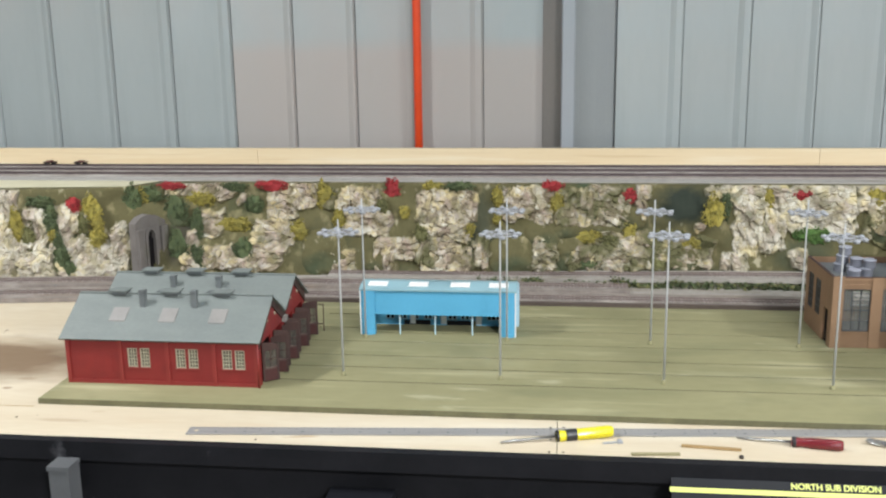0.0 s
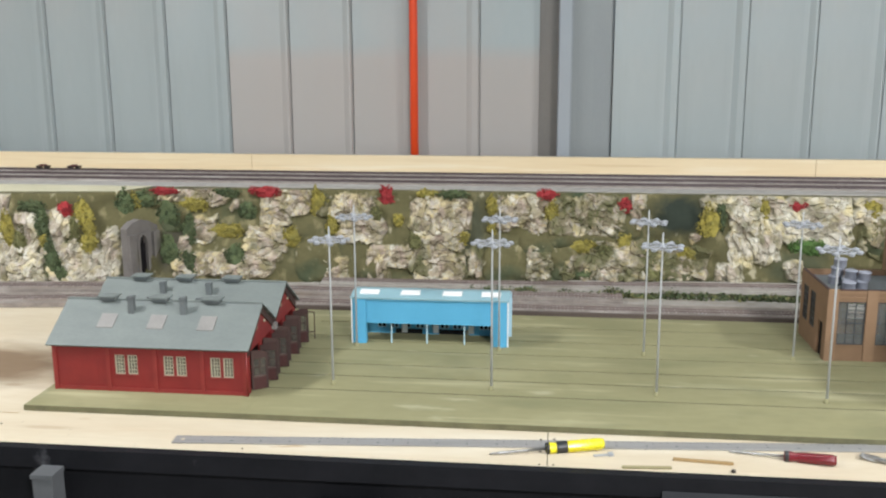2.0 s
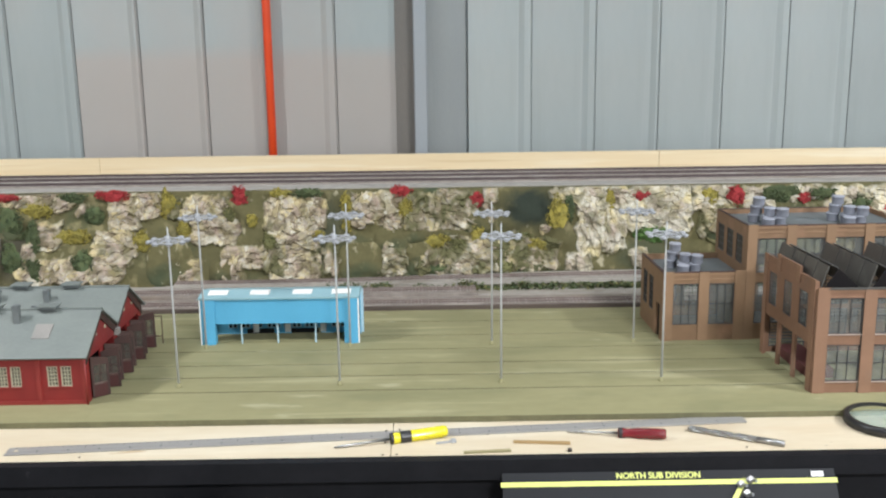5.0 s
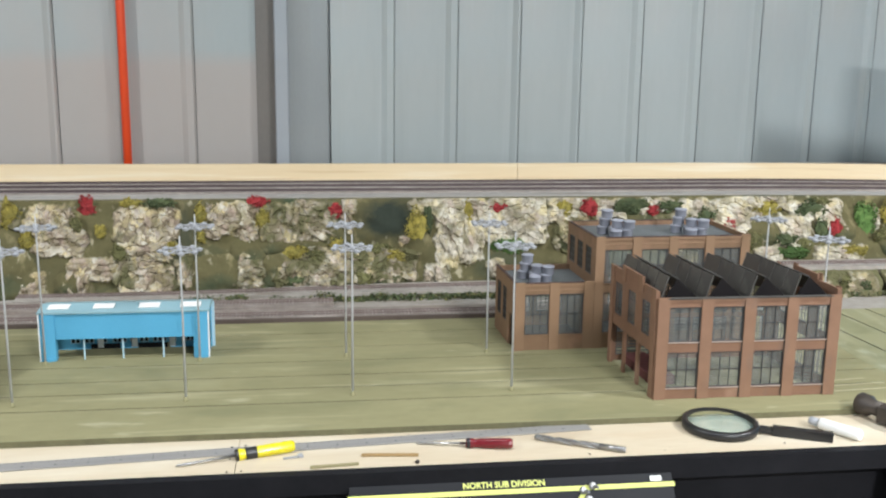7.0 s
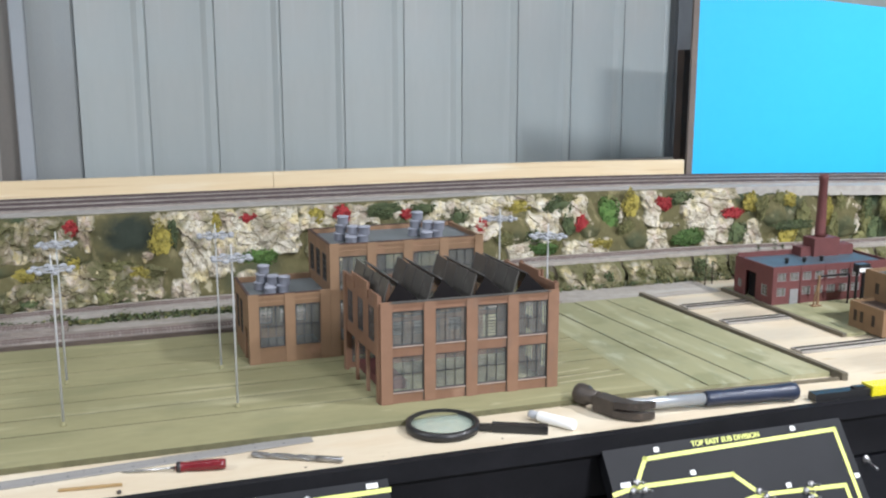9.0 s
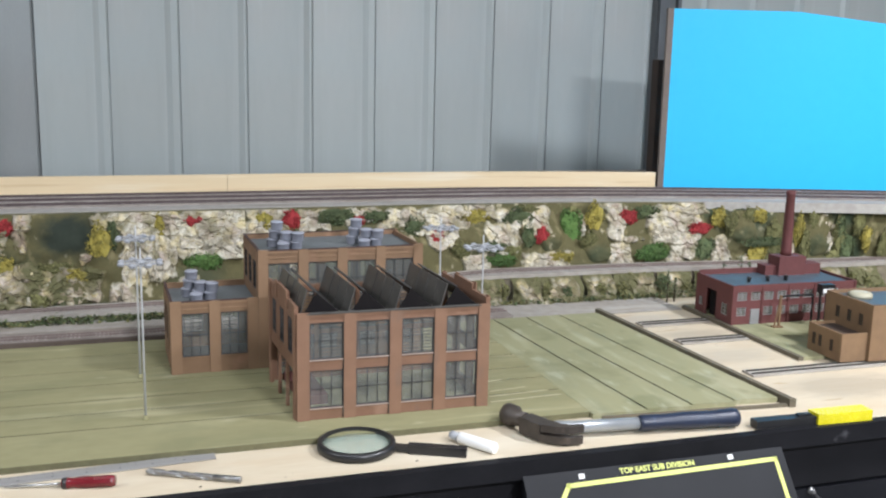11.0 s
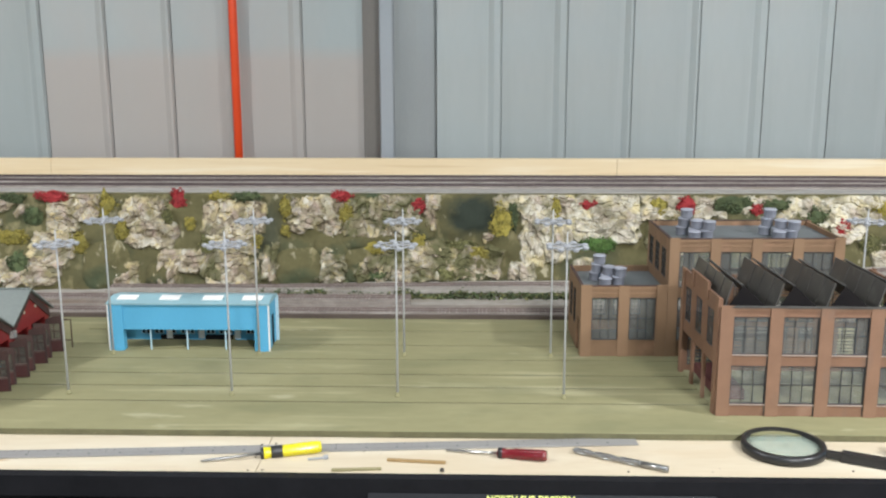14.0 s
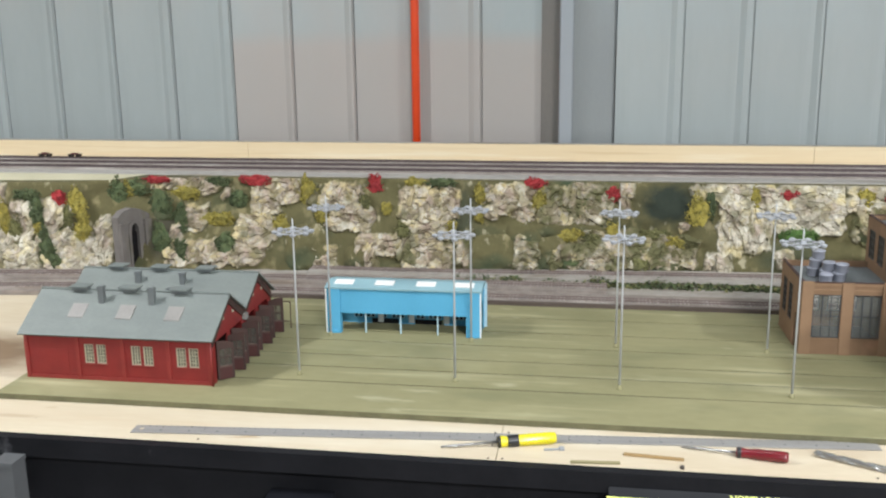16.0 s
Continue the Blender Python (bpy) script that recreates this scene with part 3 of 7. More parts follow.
def part(name, bm, material, parent, label="", m=None):
    ob = new(name, mesh(bm, name, material))
    ob.parent = parent
    if m is not None:
        ob.matrix_basis = m
    return tagged(ob, label)


def thing(name, bm, material, label="", category="", group="", kind="", m=None):
    ob = new(name, mesh(bm, name, material))
    if m is not None:
        ob.matrix_basis = m
    return tagged(ob, label, category, group, kind)


def root(name, label, category, m, group="", kind=""):
    ob = new(name)
    ob.empty_display_size = 0.02
    ob.matrix_basis = m
    return tagged(ob, label, category, group, kind)


def one(fn, *a, **k):
    bm = bmesh.new()
    fn(bm, *a, **k)
    return bm


def boxes(rows, bevel=0.0):
    bm = bmesh.new()
    for r in rows:
        box(bm, *r)
    if bevel:
        soften(bm, bevel)
    return bm


def sheet(name, x0, x1, y0, y1, z0, z1, material, label, category, bevel=0.0, kind="structure"):
    return thing(name, boxes([(x0, y0, z0, x1, y1, z1)], bevel), material, label, category, kind=kind)


# ---- the shed ----
X0, X1, Y0, Y1, ZF, ZC = ROOM
sheet("floor", X0, X1, Y0, Y1 + 0.3, -0.1, 0.0, M["concrete"], "grey concrete shed floor", "floor")
sheet("ceiling", X0, X1, Y0, Y1 + 0.3, ZC, ZC + 0.08, M["ceiling"], "pale sheet ceiling of the shed", "ceiling")
sheet("wall_west", X0 - 0.1, X0, Y0, Y1 + 0.3, 0, ZC, M["steel_sheet"], "grey painted steel shed wall", "wall")
sheet("wall_east", X1, X1 + 0.1, Y0, Y1 + 0.3, 0, ZC, M["steel_sheet"], "grey painted steel shed wall", "wall")
# Unseen wall: lining and window band are assumed, for fill and reflections.
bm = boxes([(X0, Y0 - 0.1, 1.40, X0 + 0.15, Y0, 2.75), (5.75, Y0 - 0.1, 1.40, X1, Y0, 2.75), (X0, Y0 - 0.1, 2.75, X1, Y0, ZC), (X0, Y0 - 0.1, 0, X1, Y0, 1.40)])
thing("wall_south", bm, M["lining"], "unseen shed wall with assumed brown lining and window band", "wall", kind="structure")
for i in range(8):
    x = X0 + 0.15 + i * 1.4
    thing("window_1", boxes([(x, Y0 - 0.07, 1.40, x + 0.05, Y0 - 0.03, 2.75)]), M["steel_column"], "grey steel mullion of the assumed, unseen window band", "window", kind="structure")
# Glowing sheet added behind the band as a cool fill light.
glow_mat = bpy.data.materials.new("added_cool_glow")
glow_mat.use_nodes = True
em = glow_mat.node_tree.nodes.new("ShaderNodeEmission")
em.inputs[0].default_value, em.inputs[1].default_value = (0.62, 0.86, 1.0, 1), COOL_GLOW
glow_mat.node_tree.links.new(em.outputs[0], glow_mat.node_tree.nodes["Material Output"].inputs[0])
thing("backdrop", boxes([(X0, Y0 - 0.5, 1.0, X1, Y0 - 0.49, 3.2)]), glow_mat, "unseen glowing sheet added as a cool fill light", "sky", kind="structure")
# Unseen black box, added to darken the right-hand reflection in the cladding.
sheet("dark_cabinet", 4.9, X1 - 0.05, Y0 + 0.02, Y0 + 0.5, 0, 1.42, M["void"], "unseen black box added to darken the cladding's reflection", "cabinet", 0.005, kind="")
wall_north = sheet("wall_north", X0, X1, Y1 + 0.012, Y1 + 0.12, 0, ZC, M["steel_column"], "grey-blue painted ribbed steel cladding wall", "wall")


def cladding_panel(width, rib, sheet_mat):
    """A pressed steel strip: a flat pan with a rolled rib standing up at its right-hand side."""
    h = ZC - 0.01
    prof = [(0.0005, 0), (width - rib - 0.020, 0), (width - rib - 0.004, -0.007), (width - 0.008, -0.007), (width - 0.002, 0.002)]
    bm = bmesh.new()
    a, b = [bm.verts.new((x, y, 0)) for x, y in prof], [bm.verts.new((x, y, h)) for x, y in prof]
    for i in range(len(prof) - 1):
        bm.faces.new((a[i], a[i + 1], b[i + 1], b[i]))
    me = bpy.data.meshes.new("panel")
    bm.to_mesh(me)
    bm.free()
    me.materials.append(M[sheet_mat])
    return me


PANELS = [cladding_panel(0.195, 0.010, m) for m in ("steel_sheet", "steel_sheet_warm_light")]
LAPS = [cladding_panel(0.195, 0.022, m) for m in ("steel_sheet", "steel_sheet_warm_light")]
edges = [-0.074 - 0.195 * i for i in range(1, 21)] + [0.321 + 0.193 * i for i in range(0, 29)]
# Panels left of the column take the copy with painted warm light.
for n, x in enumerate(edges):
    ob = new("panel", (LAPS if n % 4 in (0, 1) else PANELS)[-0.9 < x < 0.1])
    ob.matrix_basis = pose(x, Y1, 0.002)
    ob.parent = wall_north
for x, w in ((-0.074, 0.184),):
    part("panel", boxes([(x, Y1, 0, x + w, Y1 + 0.004, ZC - 0.01)]), M["steel_sheet_warm_light"], wall_north)

# the folded steel column between the two runs of cladding: a flashing browned to paint in its shade, a pale nosing and
# a grey flashing
column = root("steel_column", "folded steel column with brown and grey flashings on the wall", "column", pose(0, Y1, 0), kind="structure")
bm = bmesh.new()
prism(bm, [(0.102, 0.0), (0.104, -0.006), (0.158, -0.010), (0.158, 0.0)], 0.0, ZC - 0.02)
part("flashing", bm, M["flashing_shaded"], column, "steel flashing with shade put into its brown-grey colour")
bm = bmesh.new()
prism(bm, [(0.1585, 0.0), (0.1585, -0.074), (0.162, -0.078), (0.195, -0.078), (0.1985, -0.074), (0.1985, 0.0)], 0.0, ZC - 0.02)
soften(bm, 0.0015)
part("nosing", bm, M["nosing"], column, "pale glossy steel nosing")
bm = bmesh.new()
prism(bm, [(0.199, 0.0), (0.199, -0.052), (0.214, -0.044), (0.262, -0.026), (0.312, -0.010), (0.317, 0.0)], 0.0, ZC - 0.02)
part("flashing", bm, M["steel_column"], column, "grey steel flashing")
bm = bmesh.new()
lathe(bm, [(0.0125, 0.0), (0.0125, ZC - 0.02)], 20)
pipe = root("pipe", "bright orange painted vertical conduit pipe on the wall", "pipe", pose(-0.272, Y1 - 0.034, 0))
part("tube", bm, M["orange"], pipe)
for z in (0.7, 2.2):
    part("clip", boxes([(-0.02, -0.002, z - 0.012, 0.02, 0.030, z + 0.012)], 0.002), M["steel_column"], pipe)

# dark framing beside the sky board
post = root("dark_post", "dark grey folded steel post against the wall", "post", pose(2.226, Y1 - 0.008, 0), kind="structure")
part("web", boxes([(0.0, -0.030, 0.0, 0.088, 0.0, 2.6)], 0.003), M["steel_dark"], post)
for x in (0.004, 0.070):
    part("flange", boxes([(x, -0.046, 0.0, x + 0.013, -0.0302, 2.6)], 0.002), M["steel_dark"], post)
thing("timber_post", boxes([(1.962, 2.625, 1.2005, 1.996, 2.66, 1.547)], 0.002), M["brown_dark"], "dark brown timber upright behind the sky board", "post", kind="structure")

# ---- benchwork ----
FRONT = 1.338
sheet("bench_top", -1.9, 0.1545, FRONT, 2.33, 0.982, 1.0, M["ply"], "pale plywood sheet bench top with scuffs", "bench top", 0.001)
sheet("bench_top", 0.1555, 2.95, FRONT, 2.33, 0.982, 1.0, M["ply"], "pale plywood sheet bench top with scuffs", "bench top", 0.001)
sheet("rim_board", -1.9, 2.95, FRONT - 0.016, FRONT - 0.0005, 0.974, 1.0015, M["black_paint"], "black painted rim board along the bench front", "rim board", 0.002)
sheet("bench_rail", -1.9, 2.95, FRONT + 0.006, FRONT + 0.05, 0.90, 0.980, M["black_paint"], "black painted bench rail under the top", "bench rail", 0.002)
sheet("bench_fascia", -0.46, 2.95, FRONT + 0.004, FRONT + 0.018, 0.25, 0.895, M["navy"], "dark blue-black board closing the bench front", "bench fascia", 0.002)
for x in (-1.8, -0.45, 0.9, 2.2, 2.9):
    thing("bench_leg", boxes([(x - 0.03, 1.38, 0, x + 0.03, 1.44, 0.898)], 0.003), M["black_paint"], "black painted timber bench leg", "bench leg", "bench legs", "structure")
    thing("bench_leg", boxes([(x - 0.03, 2.9, 0, x + 0.03, 2.96, 1.173)], 0.003), M["brown_dark"], "dark timber back leg of the bench", "bench leg", "bench back legs", "structure")
sheet("bench_back", -1.9, 2.95, 2.27, 2.29, 0.25, 0.98, M["brown_dark"], "dark brown timber backing under the bench", "bench backing")
bracket = root("bracket_box", "dark grey painted box fixed under the rim board", "box", pose(-0.503, 1.322, 0.79))
part("body", boxes([(-0.014, -0.03, 0, 0.014, 0.0, 0.182)], 0.003), M["bracket"], bracket)
part("lid", boxes([(-0.0155, -0.032, 0.1822, 0.0155, 0.0, 0.188)], 0.002), M["bracket"], bracket)
thing("switch_box", boxes([(-0.145, 1.285, 0.90, -0.058, 1.338, 0.942)], 0.004), M["navy"], "small dark grey switch box on the bench front", "switch box")


sheet("board_seam", -1.9, -0.617, 1.4412, 1.4424, 1.0, 1.0006, M["ply_edge"], "thin dark seam between plywood sheets", "seam")


# ---- the olive yard boards ----
GZ = 1.0090  # top of the yard boards


def yard():
    y0, y1 = 1.453, 2.002
    grooves = [1.563, 1.628, 1.686, 1.760, 1.838, 1.924]
    cuts = [y0] + [g + s for g in grooves for s in (-0.0020, 0.0020)] + [y1]
    board = root("yard_board", "olive green painted yard board with thin dark track grooves", "yard board", pose(0, 0, 1.0005), kind="structure")
    part("core", boxes([(-0.612, y0 + 0.003, 0, 1.196, y1 - 0.003, 0.0072)]), M["groove"], board, "dark groove bottoms")
    # Thin strip carrying the front face's shade in its colour.
    part("edge", boxes([(-0.615, y0 - 0.0014, 0, 1.199, y0 - 0.0001, 0.0080)]), M["board_side_shaded"], board, "rough front edge, its shade painted in darker olive")
    # grooves begin beside the engine house and run out at the cross boards
    for i in range(0, len(cuts), 2):
        part("strip", boxes([(-0.28, cuts[i], 0.0, 1.199, cuts[i + 1], 0.0082)]), M["green_base"], board)
    part("strip", boxes([(-0.615, y0, 0.0, -0.2803, y1, 0.0082)]), M["green_base"], board)
    side = root("cross_board", "grey-green painted board with three dark grooves", "yard board", pose(0, 0, 1.0005), kind="structure")
    part("core", boxes([(1.203, 1.45, 0, 1.486, 1.998, 0.0072)]), M["groove"], side, "dark groove bottoms")
    xs = [(1.2005, 1.2005), (1.290, 1.251), (1.369, 1.324), (1.446, 1.400), (1.524, 1.489)]
    for (a0, a1), (b0, b1) in zip(xs, xs[1:]):
        bm = bmesh.new()
        g = 0.0018 if a0 > 1.21 else -0.0012
        prism(bm, [(a0 + g, 1.443), (b0 - 0.0018, 1.437), (b1 - 0.0018, 2.002), (a1 + g, 2.002)], 0.0, 0.0082)
        part("strip", bm, M["green_side"], side)
    bm = bmesh.new()
    prism(bm, [(1.526, 1.412), (1.536, 1.410), (1.502, 2.016), (1.491, 2.016)], 0.0, 0.0135)
    soften(bm, 0.001)
    thing("edge_strip", bm, M["beam"], "dark weathered timber edge strip of the yard", "edge strip", kind="structure", m=pose(0, 0, 1.0005))
    bm = bmesh.new()
    prism(bm, [(1.212, 1.4345), (1.524, 1.4145), (1.524, 1.4185), (1.212, 1.4385)], 0.0, 0.0055)
    soften(bm, 0.001)
    thing("edge_strip", bm, M["beam"], "dark weathered timber edge strip of the yard", "edge strip", kind="structure", m=pose(0, 0, 1.0005))


yard()
for x0, y0, x1, y1 in ((1.085, 1.575, 1.150, 1.583), (1.075, 1.552, 1.178, 1.560), (1.068, 1.528, 1.190, 1.536), (1.075, 1.620, 1.125, 1.627)):
    bm = bmesh.new()
    prism(bm, [(x0, y0), (x1, y1), (x1 - 0.004, y1 + 0.0022), (x0, y0 + 0.0034)], 0.0, 0.0005)
    thing("chalk_line", bm, M["scratch"], "faint pale scraped line in the olive paint", "paint mark", "scraped lines on the yard", "structure", m=pose(0, 0, GZ - 0.0001))
sheet("industry_patch", 1.715, 2.6, 1.62, 2.02, 1.0005, 1.0065, M["green_side"], "grey-green painted ground under the factory", "ground patch", 0.002)
sheet("patch_edge", 1.705, 1.7145, 1.62, 2.02, 1.0005, 1.0078, M["beam"], "dark weathered strip along the factory ground", "edge strip", 0.001)
for y, xa, xb in ((1.912, 1.54, 1.699), (1.780, 1.55, 1.699), (1.572, 1.562, 2.3)):
    sheet("roadbed_strip", xa, xb, y - 0.017, y + 0.017, 1.0005, 1.004, M["ballast_grey"], "pale grey roadbed strip across bare plywood", "roadbed", 0.002)
    for dy in (-0.012, 0.004):
        sheet("edge_strip", xa + 0.002, xb - 0.002, y + dy + 0.0025, y + dy + 0.0052, 1.0042, 1.0062, M["groove"], "thin dark timber strip on the roadbed", "edge strip", 0.0008)


# ---- railway on the bench and on the shelf ----
def smooth(x, a, b):
    t = min(max((x - a) / (b - a), 0), 1)
    return t * t * (3 - 2 * t)


def ribbon(bm, xs, line, w, h0, h1):
    """A strip along x: line(x) gives its middle y and its z."""
    rows = []
    for x in xs:
        y, z = line(x)
        rows.append([bm.verts.new((x, y + s * w / 2, z + h)) for s, h in ((-1, h0), (-1, h1), (1, h1), (1, h0))])
    for a, b in zip(rows, rows[1:]):
        for i in range(4):
            bm.faces.new((a[i], b[i], b[(i + 1) % 4], a[(i + 1) % 4]))
    bm.faces.new(rows[0]), bm.faces.new(rows[-1][::-1])


def span(a, b, step):
    n = max(2, int((b - a) / step) + 1)
    return [a + (b - a) * i / (n - 1) for i in range(n)]


def track(line, a, b, label, bed=None, bed_w=0.045, bed_h=0.006, iron="rail", tie="sleeper"):
    """Roadbed, sleepers and two rails at 16.5 mm gauge."""
    xs = span(a, b, 0.05)
    t = root("railway_track", label, "model track", pose(0, 0, 0), "model railway tracks", "structure")
    if bed:
        bm = bmesh.new()
        ribbon(bm, xs, line, bed_w, 0.0, bed_h)
        part("roadbed", bm, bed, t, "grey ballast roadbed")
    bm = bmesh.new()
    x = a
    while x < b:
        y, z = line(x)
        box(bm, x - 0.0014, y - 0.0145, z + bed_h - 0.0005, x + 0.0014, y + 0.0145, z + bed_h + 0.0016)
        x += 0.0072
    tagged(part("sleepers", bm, M[tie], t, "rows of tiny brown sleepers"), kind="stuff")
    for s in (-1, 1):
        bm = bmesh.new()
        ribbon(bm, xs, lambda x: (line(x)[0] + s * 0.0082, line(x)[1]), 0.0012, bed_h + 0.001, bed_h + 0.0038)
        part("rail", bm, M[iron], t)
    return t


def bend(x):
    """The shelf, its tracks and its backboard curve towards the room at the east end."""
    return -0.14 * max(0.0, min(x, 2.2) - 1.2) ** 2 - 0.28 * max(0.0, x - 2.2)


def left_bend(x):
    return -0.10 * smooth(-x, 0.55, 1.6)


track(lambda x: (2.055 + left_bend(x), 1.0005), -1.85, 1.30, "ballasted model track along the back of the yard", M["ballast"], 0.085, 0.010)
track(lambda x: (2.150 + left_bend(x) * 0.8, 1.0005), -1.85, 0.30, "ballasted model track at the foot of the cliff", M["ballast"], 0.070, 0.011)


def ramp_z(x):
    return 1.004 + 0.008 * smooth(x, -0.2, 0.7) + 0.042 * smooth(x, 0.85, 1.36)


def ramp_y(x):
    return 2.232 - 0.032 * smooth(x, 0.8, 1.5) - 0.05 * smooth(x, 1.6, 2.3)


track(lambda x: (ramp_y(x), ramp_z(x)), -0.35, 2.9, "pale ballasted model track climbing along the cliff", M["ballast_grey"], 0.075, 0.008)
bm = bmesh.new()
ribbon(bm, span(-0.35, 2.9, 0.05), lambda x: (ramp_y(x) + 0.002, 1.0005), 0.07, 0.0, 0.0001)
for v in bm.verts:
    if v.co.z > 1.0005 + 0.00005:
        v.co.z = ramp_z(v.co.x) - 0.0002
thing("ramp_bank", bm, M["rock_bed"], "brown plaster bank carrying the climbing track", "bank", kind="structure")
sheet("dark_step", -0.61, 1.12, 2.0035, 2.0122, 1.0005, 1.0155, M["brown_edge"], "dark brown edge between yard and track bed", "edge strip", 0.001)

SHELF = 1.2
sheet("track_ground", -1.9, 1.70, 2.0115, 2.26, 1.0005, 1.0025, M["ballast_grey"], "pale grey ballasted ground behind the yard", "ground")
bm = bmesh.new()
prism(bm, [(-1.9, 2.345)] + [(x, 2.345 + bend(x)) for x in span(1.2, 2.95, 0.08)] + [(2.95, 3.0), (-1.9, 3.0)], SHELF - 0.025, SHELF)
soften(bm, 0.001)
thing("shelf", bm, M["shelf_grey"], "pale grey upper shelf above the cliff", "shelf", kind="structure")
bm = bmesh.new()
prism(bm, [(-1.9, 2.20), (-1.2, 2.228), (-0.83, 2.262), (-0.78, 2.3445), (-1.9, 2.3445)], SHELF - 0.026, SHELF - 0.001)
thing("plaster_ledge", bm, M["plaster"], "bare cream plaster ledge at the cliff top", "ledge", kind="structure")
for y in (2.425, 2.497, 2.567):
    track(lambda x, y=y: (y + bend(x), SHELF), -1.88, 2.93, "brown-railed model track on the upper shelf", M["ballast_shelf"], 0.04, 0.004, "rail_dark", "sleeper_dark")
for a, b in ((-1.9, -0.6205), (-0.6195, 0.78)):
    sheet("backboard", a, b, 2.600, 2.614, SHELF, 1.245, M["pine"], "clear pine board standing along the back of the shelf", "backboard", 0.0015)
bm = bmesh.new()
ribbon(bm, span(0.781, 1.917, 0.04), lambda x: (2.607 + bend(x), SHELF), 0.014, 0.0, 0.045)
thing("backboard", bm, M["pine"], "clear pine board standing along the back of the shelf", "backboard", kind="structure")
sky = root("sky_board", "bright cyan painted sky backdrop board", "backdrop board", pose(1.936, 2.518, SHELF + 0.0005, 0, 0, -14), kind="structure")
bm = bmesh.new()
prism(bm, [(0, 0), (1.1, 0), (1.1, 0.400), (0.34, 0.479), (0, 0.479)], -0.006, 0.0, pose(0, 0, 0, 90))
part("panel", bm, M["sky"], sky)
part("edge_trim", boxes([(-0.016, -0.002, 0, -0.0002, 0.012, 0.479)], 0.001), M["board_edge"], sky, "raw brown board edge")


def wagon(x):
    w = root("flat_wagon", "small dark red flat wagon on the upper track", "model wagon", pose(x, 2.567, SHELF + 0.0078) @ Matrix.Scale(0.58, 4), "flat wagons")
    part("deck", boxes([(-0.028, -0.014, 0.008, 0.028, 0.014, 0.012)], 0.0008), M["brown_dark"], w)
    for bx in (-0.018, 0.018):
        part("bogie", boxes([(bx - 0.009, -0.010, 0.001, bx + 0.009, 0.010, 0.0075)], 0.001), M["black_plastic"], w)
    part("load", boxes([(-0.014, -0.010, 0.0122, 0.012, 0.010, 0.017)], 0.0015), M["maroon"], w)


wagon(-1.17), wagon(-1.085)


# ---- the cliff ----
def cliff_base(x):
    return 2.165 + 0.085 * smooth(x, -1.1, -0.3) + 0.022 * smooth(x, -0.1, 0.4) - 0.040 * smooth(x, 0.75, 1.45) - 0.05 * smooth(x, 1.6, 2.3)


def cliff_top(x):
    return 2.215 + 0.115 * smooth(x, -1.0, -0.62) + 0.75 * bend(x)


def face(x, z):
    t = (z - 1.0) / 0.2
    return cliff_base(x) + (cliff_top(x) - cliff_base(x)) * t


def lump(x, z):
    v = Vector((x * 9, z * 11, 3.1))
    return 0.018 * noise.noise(v) + 0.008 * noise.noise(v * 3.1) + 0.003 * noise.noise(v * 9)


bm = bmesh.new()
xs, zs = span(-1.9, 2.9, 0.009), span(0.998, SHELF - 0.0015, 0.008)
rows = [[bm.verts.new((x, face(x, z) + lump(x, z) * min(1, (SHELF - z) * 25 + 0.15), z)) for z in zs] for x in xs]
for a, b in zip(rows, rows[1:]):
    for i in range(len(zs) - 1):
        bm.faces.new((a[i], b[i], b[i + 1], a[i + 1])).smooth = True
# a lip reaching back under the shelf
lip = [(r[-1], bm.verts.new((r[-1].co.x, 2.36, SHELF - 0.0015))) for r in rows]
for (a, b), (c, d) in zip(lip, lip[1:]):
    bm.faces.new((a, c, d, b))
thing("cliff", bm, M["hill"], "olive green painted plaster hillside behind the tracks", "hillside", kind="structure")


OUTCROPS_WEST = [
    (-1.18, 1.09, .084, .2), (-1.10, 1.09, .06, .2), (-1.015, 1.095, .047, .118), (-1.012, 1.022, .060, .070), (-.941, 1.108, .052, .095), (-.906, 1.042, .073, .083),
    (-.874, 1.012, .070, .040), (-.83, 1.06, .030, .10), (-.683, 1.188, .11, .030), (-.641, 1.110, .050, .050), (-.672, 1.078, .026, .045), (-.646, 1.038, .073, .045),
    (-.568, 1.165, .018, .032), (-.476, 1.161, .055, .079), (-.422, 1.176, .047, .056), (-.494, 1.083, .079, .060), (-.510, 1.042, .066, .050), (-.604, 1.040, .047, .046),
    (-.553, 1.026, .049, .026), (-.61, 1.178, .042, .03)]
OUTCROPS_MID = [
    (-.299, 1.165, .086, .046), (-.274, 1.117, .089, .053), (-.328, 1.026, .041, .052), (-.234, 1.032, .041, .070), (-.226, 1.068, .034, .030), (-.181, 1.060, .050, .040),
    (-.096, 1.150, .113, .070), (-.097, 1.096, .101, .042), (-.095, 1.034, .090, .064), (.085, 1.170, .104, .043), (.065, 1.136, .070, .030), (.124, 1.128, .034, .042),
    (-.002, 1.039, .014, .050), (.130, 1.028, .028, .047), (.190, 1.155, .012, .074), (.225, 1.144, .014, .083), (.254, 1.186, .034, .019), (.287, 1.152, .018, .073)]
